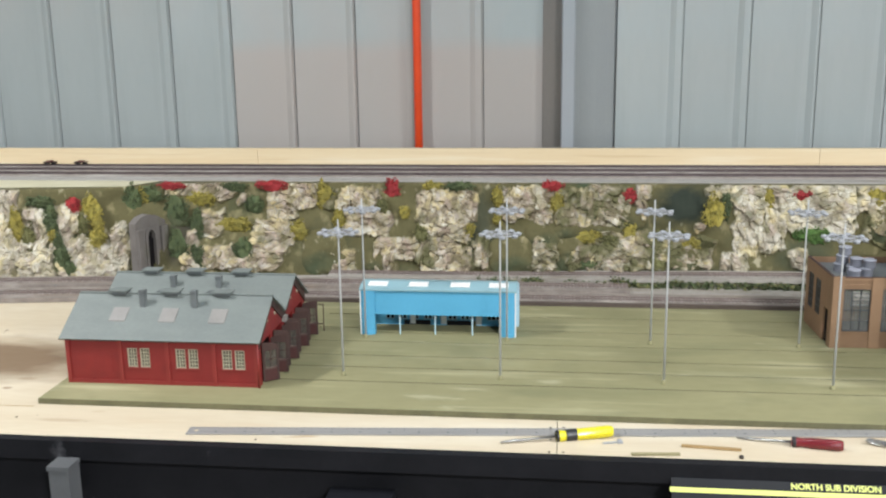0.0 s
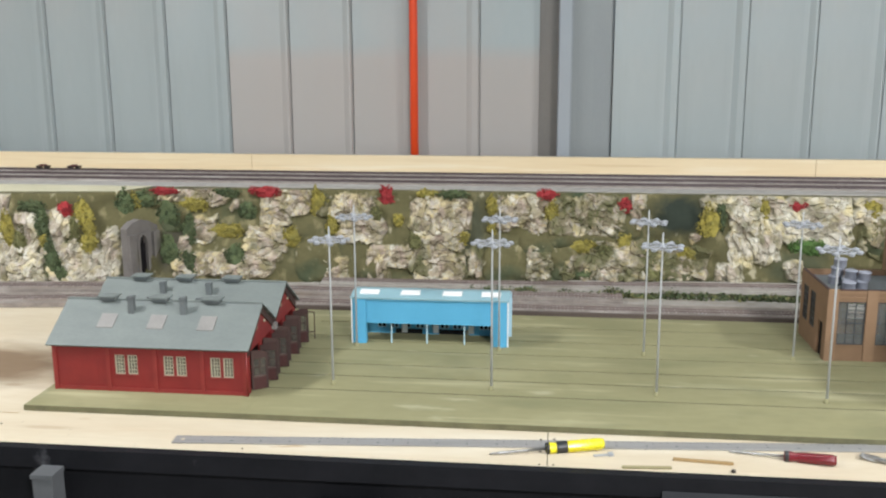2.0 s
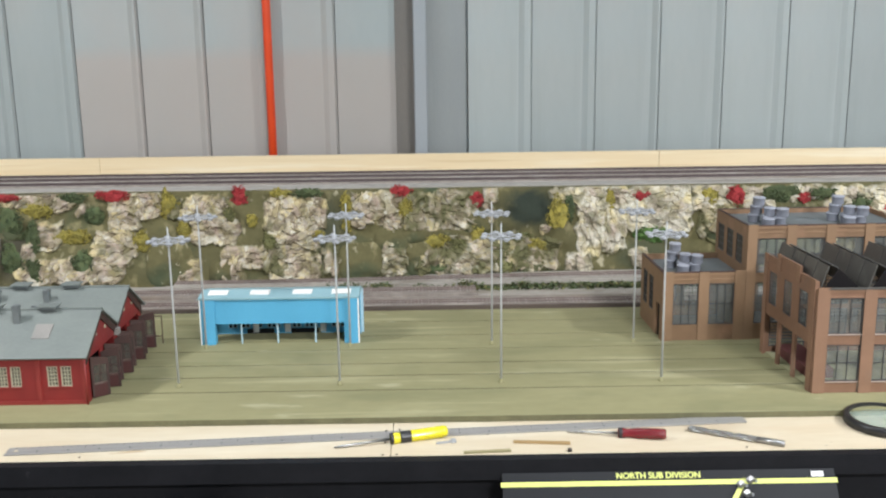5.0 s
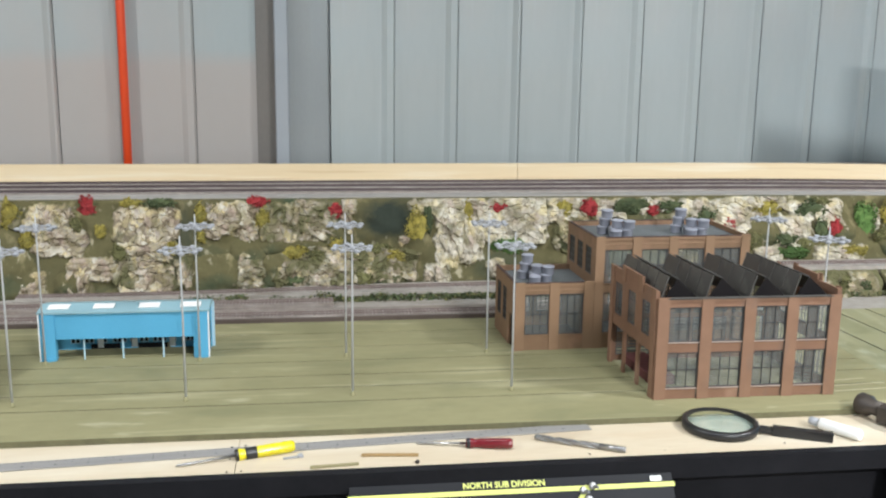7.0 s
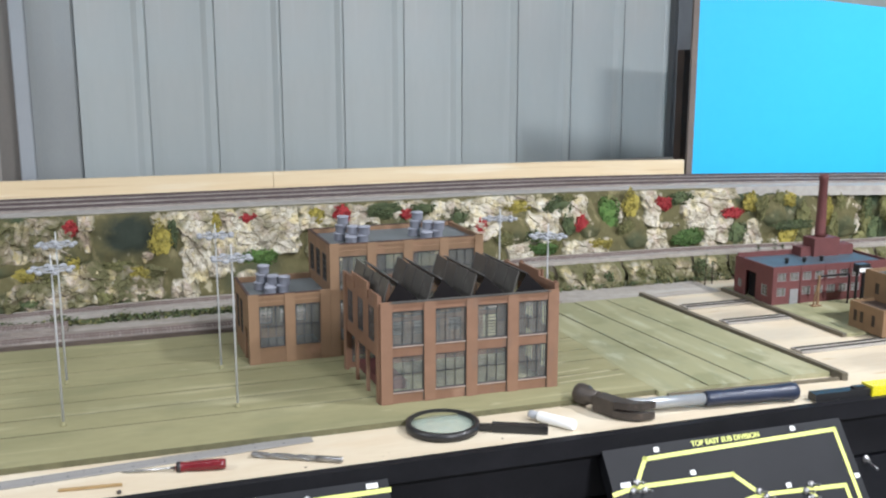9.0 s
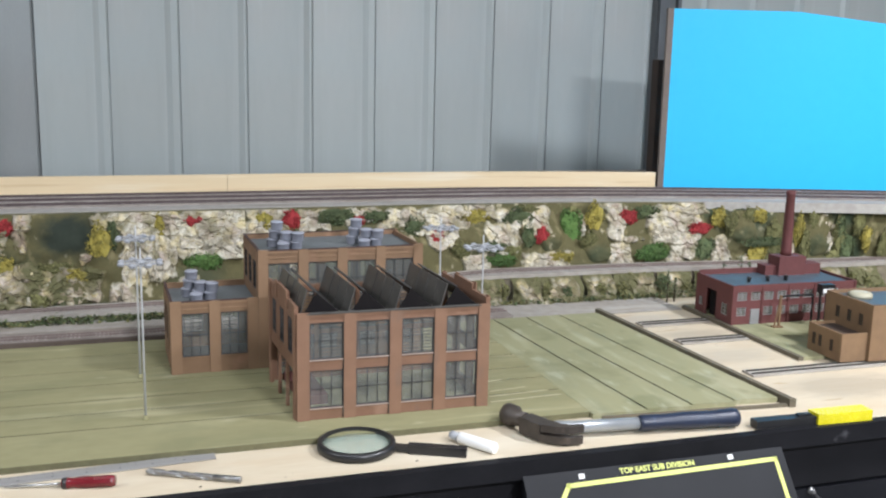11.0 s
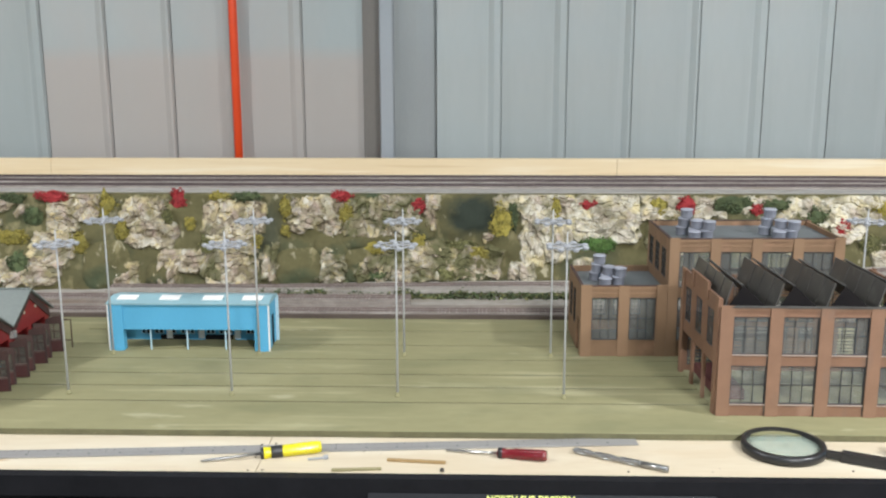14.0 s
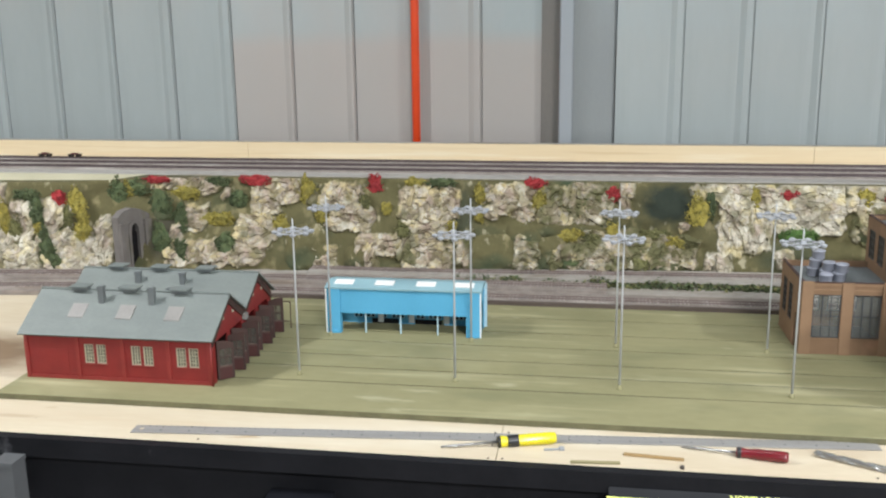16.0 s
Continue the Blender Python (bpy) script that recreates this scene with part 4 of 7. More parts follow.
OUTCROPS_CENTRE = [
    (.335, 1.145, .026, .054), (.340, 1.183, .030, .036), (.301, 1.061, .021, .075), (.227, 1.045, .023, .050), (.265, 1.027, .040, .034), (.344, 1.056, .032, .074),
    (.372, 1.057, .014, .045), (.420, 1.035, .031, .024), (.513, 1.029, .017, .040), (.538, 1.032, .037, .045), (.466, 1.108, .025, .019), (.57, 1.178, .154, .045),
    (.57, 1.118, .059, .123), (.61, 1.103, .05, .081), (.71, 1.15, .129, .09), (.67, 1.044, .034, .036), (.84, 1.176, .08, .05), (.94, 1.171, .06, .04), (1.16, 1.165, .103, .047)]
OUTCROPS_EAST = [
    (1.25, 1.151, .084, .082), (1.33, 1.183, .073, .026), (1.38, 1.121, .065, .064), (1.31, 1.075, .05, .051), (1.40, 1.165, .05, .04), (1.47, 1.156, .055, .060),
    (1.49, 1.068, .110, .034), (1.587, 1.153, .014, .066), (1.671, 1.152, .032, .074), (1.702, 1.117, .052, .015), (1.669, 1.075, .045, .056), (1.673, 1.190, .060, .016)]
OUTCROPS_FAR_EAST = [
    (1.05, 1.18, .07, .03), (1.823, 1.147, .115, .076), (1.842, 1.096, .055, .052), (1.877, 1.186, .070, .028), (1.937, 1.078, .034, .066), (2.122, 1.071, .028, .046),
    (2.004, 1.060, .036, .020), (2.229, 1.127, .022, .10), (1.820, 1.061, .040, .020), (2.42, 1.12, .05, .10), (2.6, 1.1, .06, .12)]


def outcrop(cx, cz, w, h, seed, material="stone", label="cream and grey cast plaster rock outcrop on the hillside", proud=0.009, cracks=0.75, surf=None, cover=0.0):
    """A cast rock face: cells of broken strata, each standing at its own depth and lean, fading into the hillside at an uneven edge."""
    rng = np.random.RandomState(seed)
    surf = surf or (lambda x, z: face(x, z) + lump(x, z) * min(1, (SHELF - z) * 25 + 0.15))
    w, h = (w * 1.27 + 0.012, h * 1.2 + 0.008) if w > 0.03 else (w * 1.2 + 0.007, h * 1.12 + 0.006)
    step = 0.0021
    n, m = int(w / step), int(h / step)
    U, V = np.meshgrid(np.linspace(-1, 1, n + 1), np.linspace(-1, 1, m + 1), indexing="ij")
    X, Z = U * w / 2, V * h / 2
    X = X + 0.003 * np.sin(Z * 130 + seed) * np.abs(U)
    Z = Z + 0.002 * np.sin(X * 150 + seed * 1.7) * np.abs(V)
    tall = h > 1.35 * w
    sx, sz = (0.017, 0.034) if tall else ((0.031, 0.017) if seed % 3 else (0.022, 0.024))
    off, tone = np.zeros_like(X), np.zeros_like(X)
    drift = rng.uniform(-0.15, 0.15)
    # two sizes of broken block, beds and chips, each a flat facet with its own lean
    for amp, k, lean, thin, share in ((0.0048, 1.0, 0.16, 0.06, 0.5), (0.0021, 0.5, 0.20, 0.08, 0.5)):
        count = max(4, int(w * h / (sx * sz * k * k)))
        px, pz = rng.uniform(-w / 2, w / 2, count), rng.uniform(-h / 2, h / 2, count)
        deep, lx, lz, tn = rng.uniform(-1, 1, count), rng.uniform(-lean, lean, count), rng.uniform(-1.5 * lean, lean, count), rng.uniform(0, 1, count)
        skew = rng.uniform(-0.18, 0.18, count)
        d1, d2, who = np.full(X.shape, 9.0), np.full(X.shape, 9.0), np.zeros(X.shape, int)
        for i in range(count):
            ax, az = np.abs(X - px[i] + skew[i] * (Z - pz[i])) / (sx * k), np.abs(Z - pz[i] - skew[i] * 0.5 * (X - px[i])) / (sz * k)
            d = np.maximum(ax, az)
            near = d < d1
            d2 = np.where(near, d1, np.minimum(d2, d))
            who = np.where(near, i, who)
            d1 = np.where(near, d, d1)
        crack = np.exp(-((d2 - d1) / thin) ** 2)
        off += amp * deep[who] * 0.75 + lx[who] * (X - px[who]) + lz[who] * (Z - pz[who]) - crack * amp * cracks
        tone += share * tn[who]
    tone = np.clip((tone - 0.5) * 2.6 + 0.5 + drift + 0.25 * np.sin(X * 60 + seed) * np.cos(Z * 47 + seed * 2.3), 0, 1)
    q = (np.abs(U) ** 4 + np.abs(V) ** 4) ** 0.25
    rim = np.clip((1 - np.maximum(np.abs(U), np.abs(V))) * 12, 0, 1)
    inset = (1 - q) * min(w, h) / 2
    verts, tones, bares = [], [], []
    for i in range(n + 1):
        for j in range(m + 1):
            x, z = cx + X[i, j], min(cz + Z[i, j], SHELF - 0.0018)
            rag = 0.0095 * noise.noise((x * 45, z * 36, seed)) + 0.0045 * noise.noise((x * 130, z * 110, seed))
            e = min(1.0, max(0.0, (inset[i, j] + rag) / 0.0075)) * rim[i, j]
            y = surf(x, z) + 0.004 * (1 - e) - e * (proud + off[i, j]) - e * 0.0009 * noise.noise((x * 230, z * 230, 2))
            verts.append((x - cx, y - surf(cx, cz), z - cz))
            tones.append(tone[i, j])
            moss = 0.55 * noise.noise((x * 26, z * 20, seed + 7)) + 0.35 * noise.noise((x * 70, z * 60, seed + 3))
            bares.append(min(1.0, max(0.0, (inset[i, j] + rag - 0.002) / 0.0045)) * min(1.0, max(0.0, 1.25 + cover + 2.2 * moss)))
    faces = [(i * (m + 1) + j, (i + 1) * (m + 1) + j, (i + 1) * (m + 1) + j + 1, i * (m + 1) + j + 1) for i in range(n) for j in range(m)]
    me = bpy.data.meshes.new("rock_outcrop")
    me.from_pydata(verts, [], faces)
    me.materials.append(M[material])
    at = me.attributes.new("tone", "FLOAT", "POINT")
    at.data.foreach_set("value", tones)
    me.attributes.new("bare", "FLOAT", "POINT").data.foreach_set("value", bares)
    ob = new("rock_outcrop", me)
    ob.matrix_basis = pose(cx, surf(cx, cz), cz)
    tagged(ob, label, "rock", "rock outcrops on the cliff")


for n, (x, z, w, h) in enumerate(OUTCROPS_WEST + OUTCROPS_MID + OUTCROPS_CENTRE + OUTCROPS_EAST + OUTCROPS_FAR_EAST):
    more = 0.35 * smooth(x, 0.5, 0.9)
    less = 0.25 if 0.17 < x < 0.45 else 0.0
    if x < -0.8:
        outcrop(x, z, w * 1.15, h * 1.08, 100 + n, "stone_pale", cover=0.3)
    elif x > 0.48:
        outcrop(x, z, w, h, 100 + n, "stone_pale", "whitish cream cast plaster rock outcrop on the hillside", cracks=0.5, cover=more - 0.1)
    else:
        outcrop(x, z, w, h, 100 + n, cover=0.12 - less)


# rock showing in patches through the paint
for n, (x, z, w, h) in enumerate(((.205, 1.150, .095, .070), (.275, 1.150, .060, .075), (.305, 1.058, .150, .070), (.215, 1.042, .070, .045), (.125, 1.050, .045, .065), (-.015, 1.055, .030, .075), (-.37, 1.165, .030, .05),
                                 (.43, 1.055, .10, .06), (-.135, 1.05, .035, .06), (.86, 1.12, .09, .08), (1.10, 1.12, .10, .07))):
    outcrop(x, z, w, h, 450 + n, "stone", "patchy grey and cream rock face half hidden by olive paint", 0.0125, cover=-0.85)


def swelling(cx, cz, w, h, seed):
    """A smooth painted bulge of the hillside, low and uneven in outline."""
    bm = bmesh.new()
    w, h = w * 1.2, h * 1.15
    n, m = int(w / 0.004), int(h / 0.004)
    surf = lambda x, z: face(x, z) + lump(x, z) * min(1, (SHELF - z) * 25 + 0.15)
    rows = []
    for i in range(n + 1):
        row = []
        for j in range(m + 1):
            u, v = 2 * i / n - 1, 2 * j / m - 1
            x, z = cx + u * w / 2, min(cz + v * h / 2, SHELF - 0.002)
            r = abs(u) ** 2.6 + abs(v) ** 2.6 + 0.25 * noise.noise((x * 30, z * 30, seed))
            rise = 0.011 * max(0.0, 1 - r) ** 0.55 - 0.003 * min(1.0, max(0.0, r - 0.8) * 5)
            row.append(bm.verts.new((x - cx, surf(x, z) - rise - 0.0012 * noise.noise((x * 80, z * 80, seed)) - surf(cx, cz), z - cz)))
        rows.append(row)
    for a, b in zip(rows, rows[1:]):
        for j in range(m):
            bm.faces.new((a[j], b[j], b[j + 1], a[j + 1])).smooth = True
    thing("rock_swelling", bm, M["hill"], "smooth olive green painted swelling on the hillside", "rock", "painted swellings on the cliff", m=pose(cx, surf(cx, cz), cz))


MOSSY = [(.06, 1.045, .11, .075), (.18, 1.055, .06, .07), (.245, 1.10, .10, .06), (.42, 1.05, .10, .07), (.30, 1.125, .08, .05), (-.37, 1.05, .09, .09), (.17, 1.105, .07, .04),
         (-.255, 1.03, .05, .05), (-.70, 1.14, .05, .06), (.12, 1.09, .07, .05), (1.10, 1.12, .12, .08), (1.3, 1.115, .08, .06), (1.5, 1.12, .05, .05), (1.62, 1.10, .06, .07), (2.0, 1.14, .06, .07), (2.2, 1.12, .07, .1), (.86, 1.12, .1, .08)]
for n, row in enumerate(MOSSY):
    swelling(*row, 300 + n)


def clumps(rng, rx, ry, rz, count, size):
    """Foam foliage: many small uneven flakes inside an uneven ellipsoid."""
    bm = bmesh.new()
    for _ in range(count):
        while True:
            p = Vector((rng.uniform(-1, 1), rng.uniform(-1, 1), rng.uniform(-1, 1)))
            if p.length < 0.75 + 0.35 * noise.noise(p * 1.7 + Vector((rx * 90, 0, rz * 90))):
                break
        s = size * rng.uniform(0.6, 1.4)
        vs = [bm.verts.new(Vector((rng.uniform(-1, 1), rng.uniform(-1, 1), rng.uniform(-1, 1))).normalized() * s * rng.uniform(0.6, 1.1) + Vector((p.x * rx, p.y * ry, p.z * rz))) for _ in range(6)]
        r = bmesh.ops.convex_hull(bm, input=vs)
        dead = [g for g in r["geom_interior"] if isinstance(g, bmesh.types.BMVert)] + [v for v in vs if v.is_valid and not v.link_faces]
        if dead:
            bmesh.ops.delete(bm, geom=list(set(dead)), context="VERTS")
    return bm


BUSH_WORDS = {"moss_olive": "dull olive foam foliage tuft clinging to the cliff", "moss_yellow": "mustard yellow foam foliage bush clinging to the cliff", "moss_green": "dark green foam foliage bush clinging to the cliff",
              "moss_bright": "mid green foam foliage bush clinging to the cliff", "moss_red": "bright red foam foliage bush on the cliff"}


def bush(kind, x, z, rx, rz, seed):
    """A soft lump of foam: an uneven core with crumbs all over it."""
    rng = random.Random(seed)
    rx, rz, ry = rx * 1.15 + 0.002, rz * 1.1 + 0.002, 0.0075
    n = int(max(120, min(520, rx * rz * 560000)))
    bm = clumps(rng, rx * 1.24, ry * 1.15, rz * 1.20, n, 0.0031)
    core = bmesh.ops.create_icosphere(bm, subdivisions=3, radius=1.0)["verts"]
    for v in core:
        d = v.co.normalized()
        q = 0.68 + 0.40 * noise.noise(d * 1.6 + Vector((seed, 0, 0))) + 0.16 * noise.noise(d * 4 + Vector((0, seed, 0)))
        v.co = Vector((d.x * rx * q, d.y * ry * q, d.z * rz * q))
    y = face(x, z) + lump(x, z) - 0.0095
    thing("bush", bm, M[kind], BUSH_WORDS[kind], "bush", "foam bushes on the cliff", m=pose(x, y, min(z, SHELF + 0.002)))


RED = [(-1.15, 1.144, .011, .021), (-.93, 1.166, .016, .016), (-.73, 1.197, .028, .007), (-.50, 1.195, .033, .012), (-.22, 1.188, .015, .024), (.14, 1.195, .021, .011),
       (.31, 1.175, .012, .017), (.68, 1.177, .017, .009), (.89, 1.174, .019, .022), (1.04, 1.169, .012, .012), (1.22, 1.135, .016, .018), (1.476, 1.129, .013, .022),
       (1.702, 1.168, .020, .018), (1.884, 1.138, .028, .015)]
DIAGONAL = [(-.978, 1.150, .013, .022), (-.968, 1.118, .010, .022), (-.956, 1.085, .011, .022), (-.944, 1.055, .011, .022), (-.930, 1.026, .012, .020)]
YELLOW = [(-.968, 1.098, .009, .016), (-.875, 1.125, .013, .024), (-.87, 1.090, .012, .018), (-1.19, 1.09, .015, .027), (-1.06, 1.118, .018, .041), (-.89, 1.153, .02, .033), (-.88, 1.088, .016, .02), (-.67, 1.165, .034, .016), (-.58, 1.11, .037, .016),
          (-.38, 1.168, .02, .033), (-.43, 1.096, .019, .025), (-.34, 1.122, .013, .023), (.15, 1.149, .012, .034), (.02, 1.171, .01, .024), (.02, 1.122, .008, .011),
          (.21, 1.089, .033, .014), (.31, 1.091, .013, .027), (.44, 1.075, .022, .014), (.49, 1.142, .02, .036), (.61, 1.169, .009, .026), (-.13, 1.194, .022, .009),
          (-.79, 1.174, .014, .02), (-.19, 1.137, .01, .015), (-.04, 1.102, .009, .015)]
YELLOW_RIGHT = [(.83, 1.177, .016, .018), (1.32, 1.172, .026, .02), (1.617, 1.166, .02, .034), (1.52, 1.078, .027, .012), (1.94, 1.162, .019, .024), (2.046, 1.168, .016, .020),
                (2.15, 1.131, .015, .040), (2.027, 1.076, .024, .032), (2.33, 1.11, .013, .03)]
GREEN = [
    (-.712, 1.135, .024, .045), (-.700, 1.065, .020, .045), (-.775, 1.178, .03, .02), (-1.0, 1.172, .03, .014), (-.98, 1.126, .013, .026), (-.95, 1.045, .013, .03),
    (-.81, 1.167, .019, .034), (-.665, 1.105, .014, .045), (-.655, 1.045, .014, .028), (-.54, 1.151, .02, .021), (-.55, 1.058, .02, .03), (-.07, 1.194, .03, .009),
    (.22, 1.028, .028, .01)]
GREEN_MORE = [
    (.515, 1.155, .009, .034), (-.59, 1.188, .027, .012), (.99, 1.18, .04, .02), (1.17, 1.147, .024, .024), (1.42, 1.168, .034, .023), (1.44, 1.126, .014, .026),
    (1.35, 1.104, .028, .014), (1.75, 1.178, .03, .016), (1.08, 1.18, .027, .011), (1.895, 1.086, .026, .030), (2.04, 1.105, .055, .012),
    (2.28, 1.085, .023, .04), (2.26, 1.135, .012, .035)]
OLIVE = [
    (2.06, 1.05, .02, .02), (2.24, 1.06, .02, .02), (2.45, 1.12, .02, .04), (2.50, 1.15, .02, .03), (1.56, 1.175, .02, .018), (1.45, 1.185, .022, .012),
    (1.97, 1.15, .018, .03), (2.075, 1.11, .020, .050), (2.258, 1.113, .018, .055), (2.16, 1.09, .014, .04),
    (2.19, 1.15, .013, .03)]
OLIVE_MORE = [
    (2.31, 1.15, .016, .03), (2.37, 1.09, .015, .04), (2.02, 1.17, .016, .02), (1.60, 1.105, .02, .03), (1.40, 1.09, .02, .02), (1.28, 1.10, .022, .02),
    (-1.13, 1.04, .012, .03), (-1.03, 1.09, .012, .035), (-.905, 1.12, .010, .03), (.40, 1.09, .03, .012), (.27, 1.075, .02, .012), (.37, 1.03, .02, .014),
    (-.15, 1.09, .014, .02), (-.24, 1.15, .01, .02)]
BRIGHT = [(.70, 1.095, .034, .017), (1.555, 1.150, .025, .040), (1.37, 1.075, .034, .013), (1.755, 1.084, .044, .022)]
for kind, rows in (("moss_olive", OLIVE + OLIVE_MORE), ("moss_red", RED), ("moss_yellow", YELLOW + YELLOW_RIGHT), ("moss_green", GREEN + GREEN_MORE + DIAGONAL), ("moss_bright", BRIGHT)):
    for n, row in enumerate(rows):
        bush(kind, *row, 500 + n + 37 * len(kind))


def scrub(a, b, y, z, depth, height, count, kind, seed, label):
    rng = random.Random(seed)
    bm = bmesh.new()
    for _ in range(count):
        x = rng.uniform(a, b)
        p = Vector((x, y(x) + rng.uniform(-depth, depth), z(x) + rng.uniform(0, 1) ** 1.4 * height * (0.6 + 0.7 * noise.noise((x * 16, 0, 5)))))
        s = rng.uniform(0.003, 0.007)
        vs = [bm.verts.new(p + Vector((rng.uniform(-1, 1), rng.uniform(-1, 1), rng.uniform(-0.8, 0.8))).normalized() * s * rng.uniform(0.6, 1.1)) for _ in range(4)]
        for t in ((0, 1, 2), (0, 1, 3), (0, 2, 3), (1, 2, 3)):
            bm.faces.new([vs[i] for i in t])
    thing("scrub", bm, M[kind], label, "scrub", kind="stuff")


bank_y = lambda x: ramp_y(x) - 0.045
low_z = lambda x: 1.003
scrub(-0.02, 1.25, bank_y, low_z, 0.018, 0.018, 2800, "moss_green", 7, "low dark green scrub between the two tracks")
scrub(0.05, 1.25, bank_y, low_z, 0.018, 0.018, 1300, "moss_olive", 8, "low yellowish scrub between the two tracks")
scrub(1.15, 2.5, lambda x: ramp_y(x) - 0.076, low_z, 0.006, 0.018, 900, "moss_green", 9, "dark green scrub on the low bank")
scrub(1.15, 2.5, lambda x: ramp_y(x) - 0.078, low_z, 0.008, 0.022, 500, "moss_olive", 10, "pale olive scrub on the low bank")
bank_face = lambda x, z: ramp_y(x) - 0.072 + 0.6 * (z - 1.0) + 0.004 * noise.noise((x * 30, z * 60, 9))
for n, (x, w) in enumerate(((1.22, .07), (1.30, .05), (1.40, .06), (1.475, .07), (1.57, .05), (1.66, .07), (1.76, .06), (1.85, .05), (1.94, .07), (2.05, .06), (2.16, .08), (2.27, .06))):
    h = 0.8 * (ramp_z(x) - 1.0) + 0.002
    outcrop(x, 1.0015 + h / 2, w, h, 400 + n, "stone", "low cream rock bank under the climbing track", 0.009, 0.3, bank_face, -1.0)
rng = random.Random(78)
for n in range(16):
    x = 1.2 + 1.15 * (n + rng.uniform(-0.3, 0.3)) / 16
    h = ramp_z(x) - 1.0
    bm = clumps(rng, rng.uniform(0.014, 0.024), 0.008, max(0.007, h * rng.uniform(0.3, 0.5)), 90, 0.0034)
    kind = ("moss_olive", "moss_green", "moss_olive")[n % 3]
    thing("bush", bm, M[kind], "low dull green foam bush on the rock bank", "bush", "foam bushes on the low bank", m=pose(x, bank_face(x, 1.02) - 0.009, 1.001 + h * rng.uniform(0.35, 0.75)))


# the tunnel mouth
def tunnel_portal():
    p = root("tunnel_portal", "weathered grey cast stone tunnel portal with a tall narrow arch", "tunnel portal", pose(-0.748, 2.200, 1.001, 0, 0, 66))
    w, h, a, s = 0.044, 0.146, 0.0110, 0.090
    arch = [(-a, 0), (-a, s)] + [(a * math.cos(t), s + a * 1.9 * math.sin(t)) for t in (2.75, 2.35, 1.95, math.pi / 2, 1.19, 0.79, 0.39)] + [(a, s), (a, 0)]
    top = [(-w, h - 0.016), (-w * 0.6, h - 0.004), (-w * 0.1, h), (w * 0.45, h - 0.006), (w, h - 0.020)]
    bm = bmesh.new()
    pts = [(-w, 0)] + top + [(w, 0)] + arch[::-1]
    f = bm.faces.new([bm.verts.new((x, 0, z)) for x, z in pts])
    r = bmesh.ops.extrude_face_region(bm, geom=[f])
    bmesh.ops.translate(bm, vec=(0, 0.020, 0), verts=[v for v in r["geom"] if isinstance(v, bmesh.types.BMVert)])
    part("portal_wall", bm, M["portal"], p)
    # a ring of voussoirs standing a little proud of the face
    bm = bmesh.new()
    ring = [(-a, 0.004), (-a, s)] + [(a * math.cos(t), s + a * 1.9 * math.sin(t)) for t in (2.75, 2.35, 1.95, math.pi / 2, 1.19, 0.79, 0.39)] + [(a, s), (a, 0.004)]
    grow = lambda q, d: (q[0] + d * (1 if q[0] > 0 else -1 if q[0] < 0 else 0), q[1] + (d if q[1] > s + 0.004 else 0))
    outer = [grow(q, 0.0065) for q in ring]
    for (q0, q1), (o0, o1) in zip(zip(ring, ring[1:]), zip(outer, outer[1:])):
        vs = [bm.verts.new((x, y, z)) for y in (-0.0022, -0.0002) for x, z in (q0, q1, o1, o0)]
        for k in ((0, 1, 2, 3), (7, 6, 5, 4), (0, 4, 5, 1), (1, 5, 6, 2), (2, 6, 7, 3), (3, 7, 4, 0)):
            bm.faces.new([vs[i] for i in k])
    part("arch_ring", bm, M["portal"], p, "proud ring of cast arch stones")
    for sx in (-1, 1):
        part("buttress", boxes([(sx * (w - 0.010) - 0.009, -0.008, 0, sx * (w - 0.010) + 0.009, -0.0002, h - 0.030)], 0.003), M["portal"], p)
    part("tunnel_lining", boxes([(-a + 0.0003, 0.006, 0.0005, a - 0.0003, 0.018, s), (-a * 0.6, 0.006, s + 0.0002, a * 0.6, 0.018, s + a * 1.4)]), M["void"], p, "black plate for the dark inside the tunnel")


tunnel_portal()


# ---- model buildings ----


def wall_with_openings(length, height, thick, openings):
    """A wall along x, its outer face at y = 0, with rectangular holes (x0, z0, x1, z1) right through it."""
    xs = sorted({0.0, length, *[o[0] for o in openings], *[o[2] for o in openings]})
    zs = sorted({0.0, height, *[o[1] for o in openings], *[o[3] for o in openings]})
    bm = bmesh.new()
    verts = {}

    def vert(x, y, z):
        if (x, y, z) not in verts:
            verts[(x, y, z)] = bm.verts.new((x, y, z))
        return verts[(x, y, z)]

    solid = lambda i, j: 0 <= i < len(xs) - 1 and 0 <= j < len(zs) - 1 and not any(
        o[0] <= (xs[i] + xs[i + 1]) / 2 <= o[2] and o[1] <= (zs[j] + zs[j + 1]) / 2 <= o[3] for o in openings)
    for i in range(len(xs) - 1):
        for j in range(len(zs) - 1):
            if not solid(i, j):
                continue
            a, b, c, d = xs[i], xs[i + 1], zs[j], zs[j + 1]
            bm.faces.new([vert(*p) for p in ((a, 0, c), (b, 0, c), (b, 0, d), (a, 0, d))])
            bm.faces.new([vert(*p) for p in ((a, thick, d), (b, thick, d), (b, thick, c), (a, thick, c))])
            for ok, q in ((solid(i - 1, j), ((a, 0, c), (a, 0, d), (a, thick, d), (a, thick, c))), (solid(i + 1, j), ((b, 0, c), (b, thick, c), (b, thick, d), (b, 0, d))),
                          (solid(i, j - 1), ((a, 0, c), (a, thick, c), (b, thick, c), (b, 0, c))), (solid(i, j + 1), ((a, 0, d), (b, 0, d), (b, thick, d), (a, thick, d)))):
                if not ok:
                    bm.faces.new([vert(*p) for p in q])
    return bm


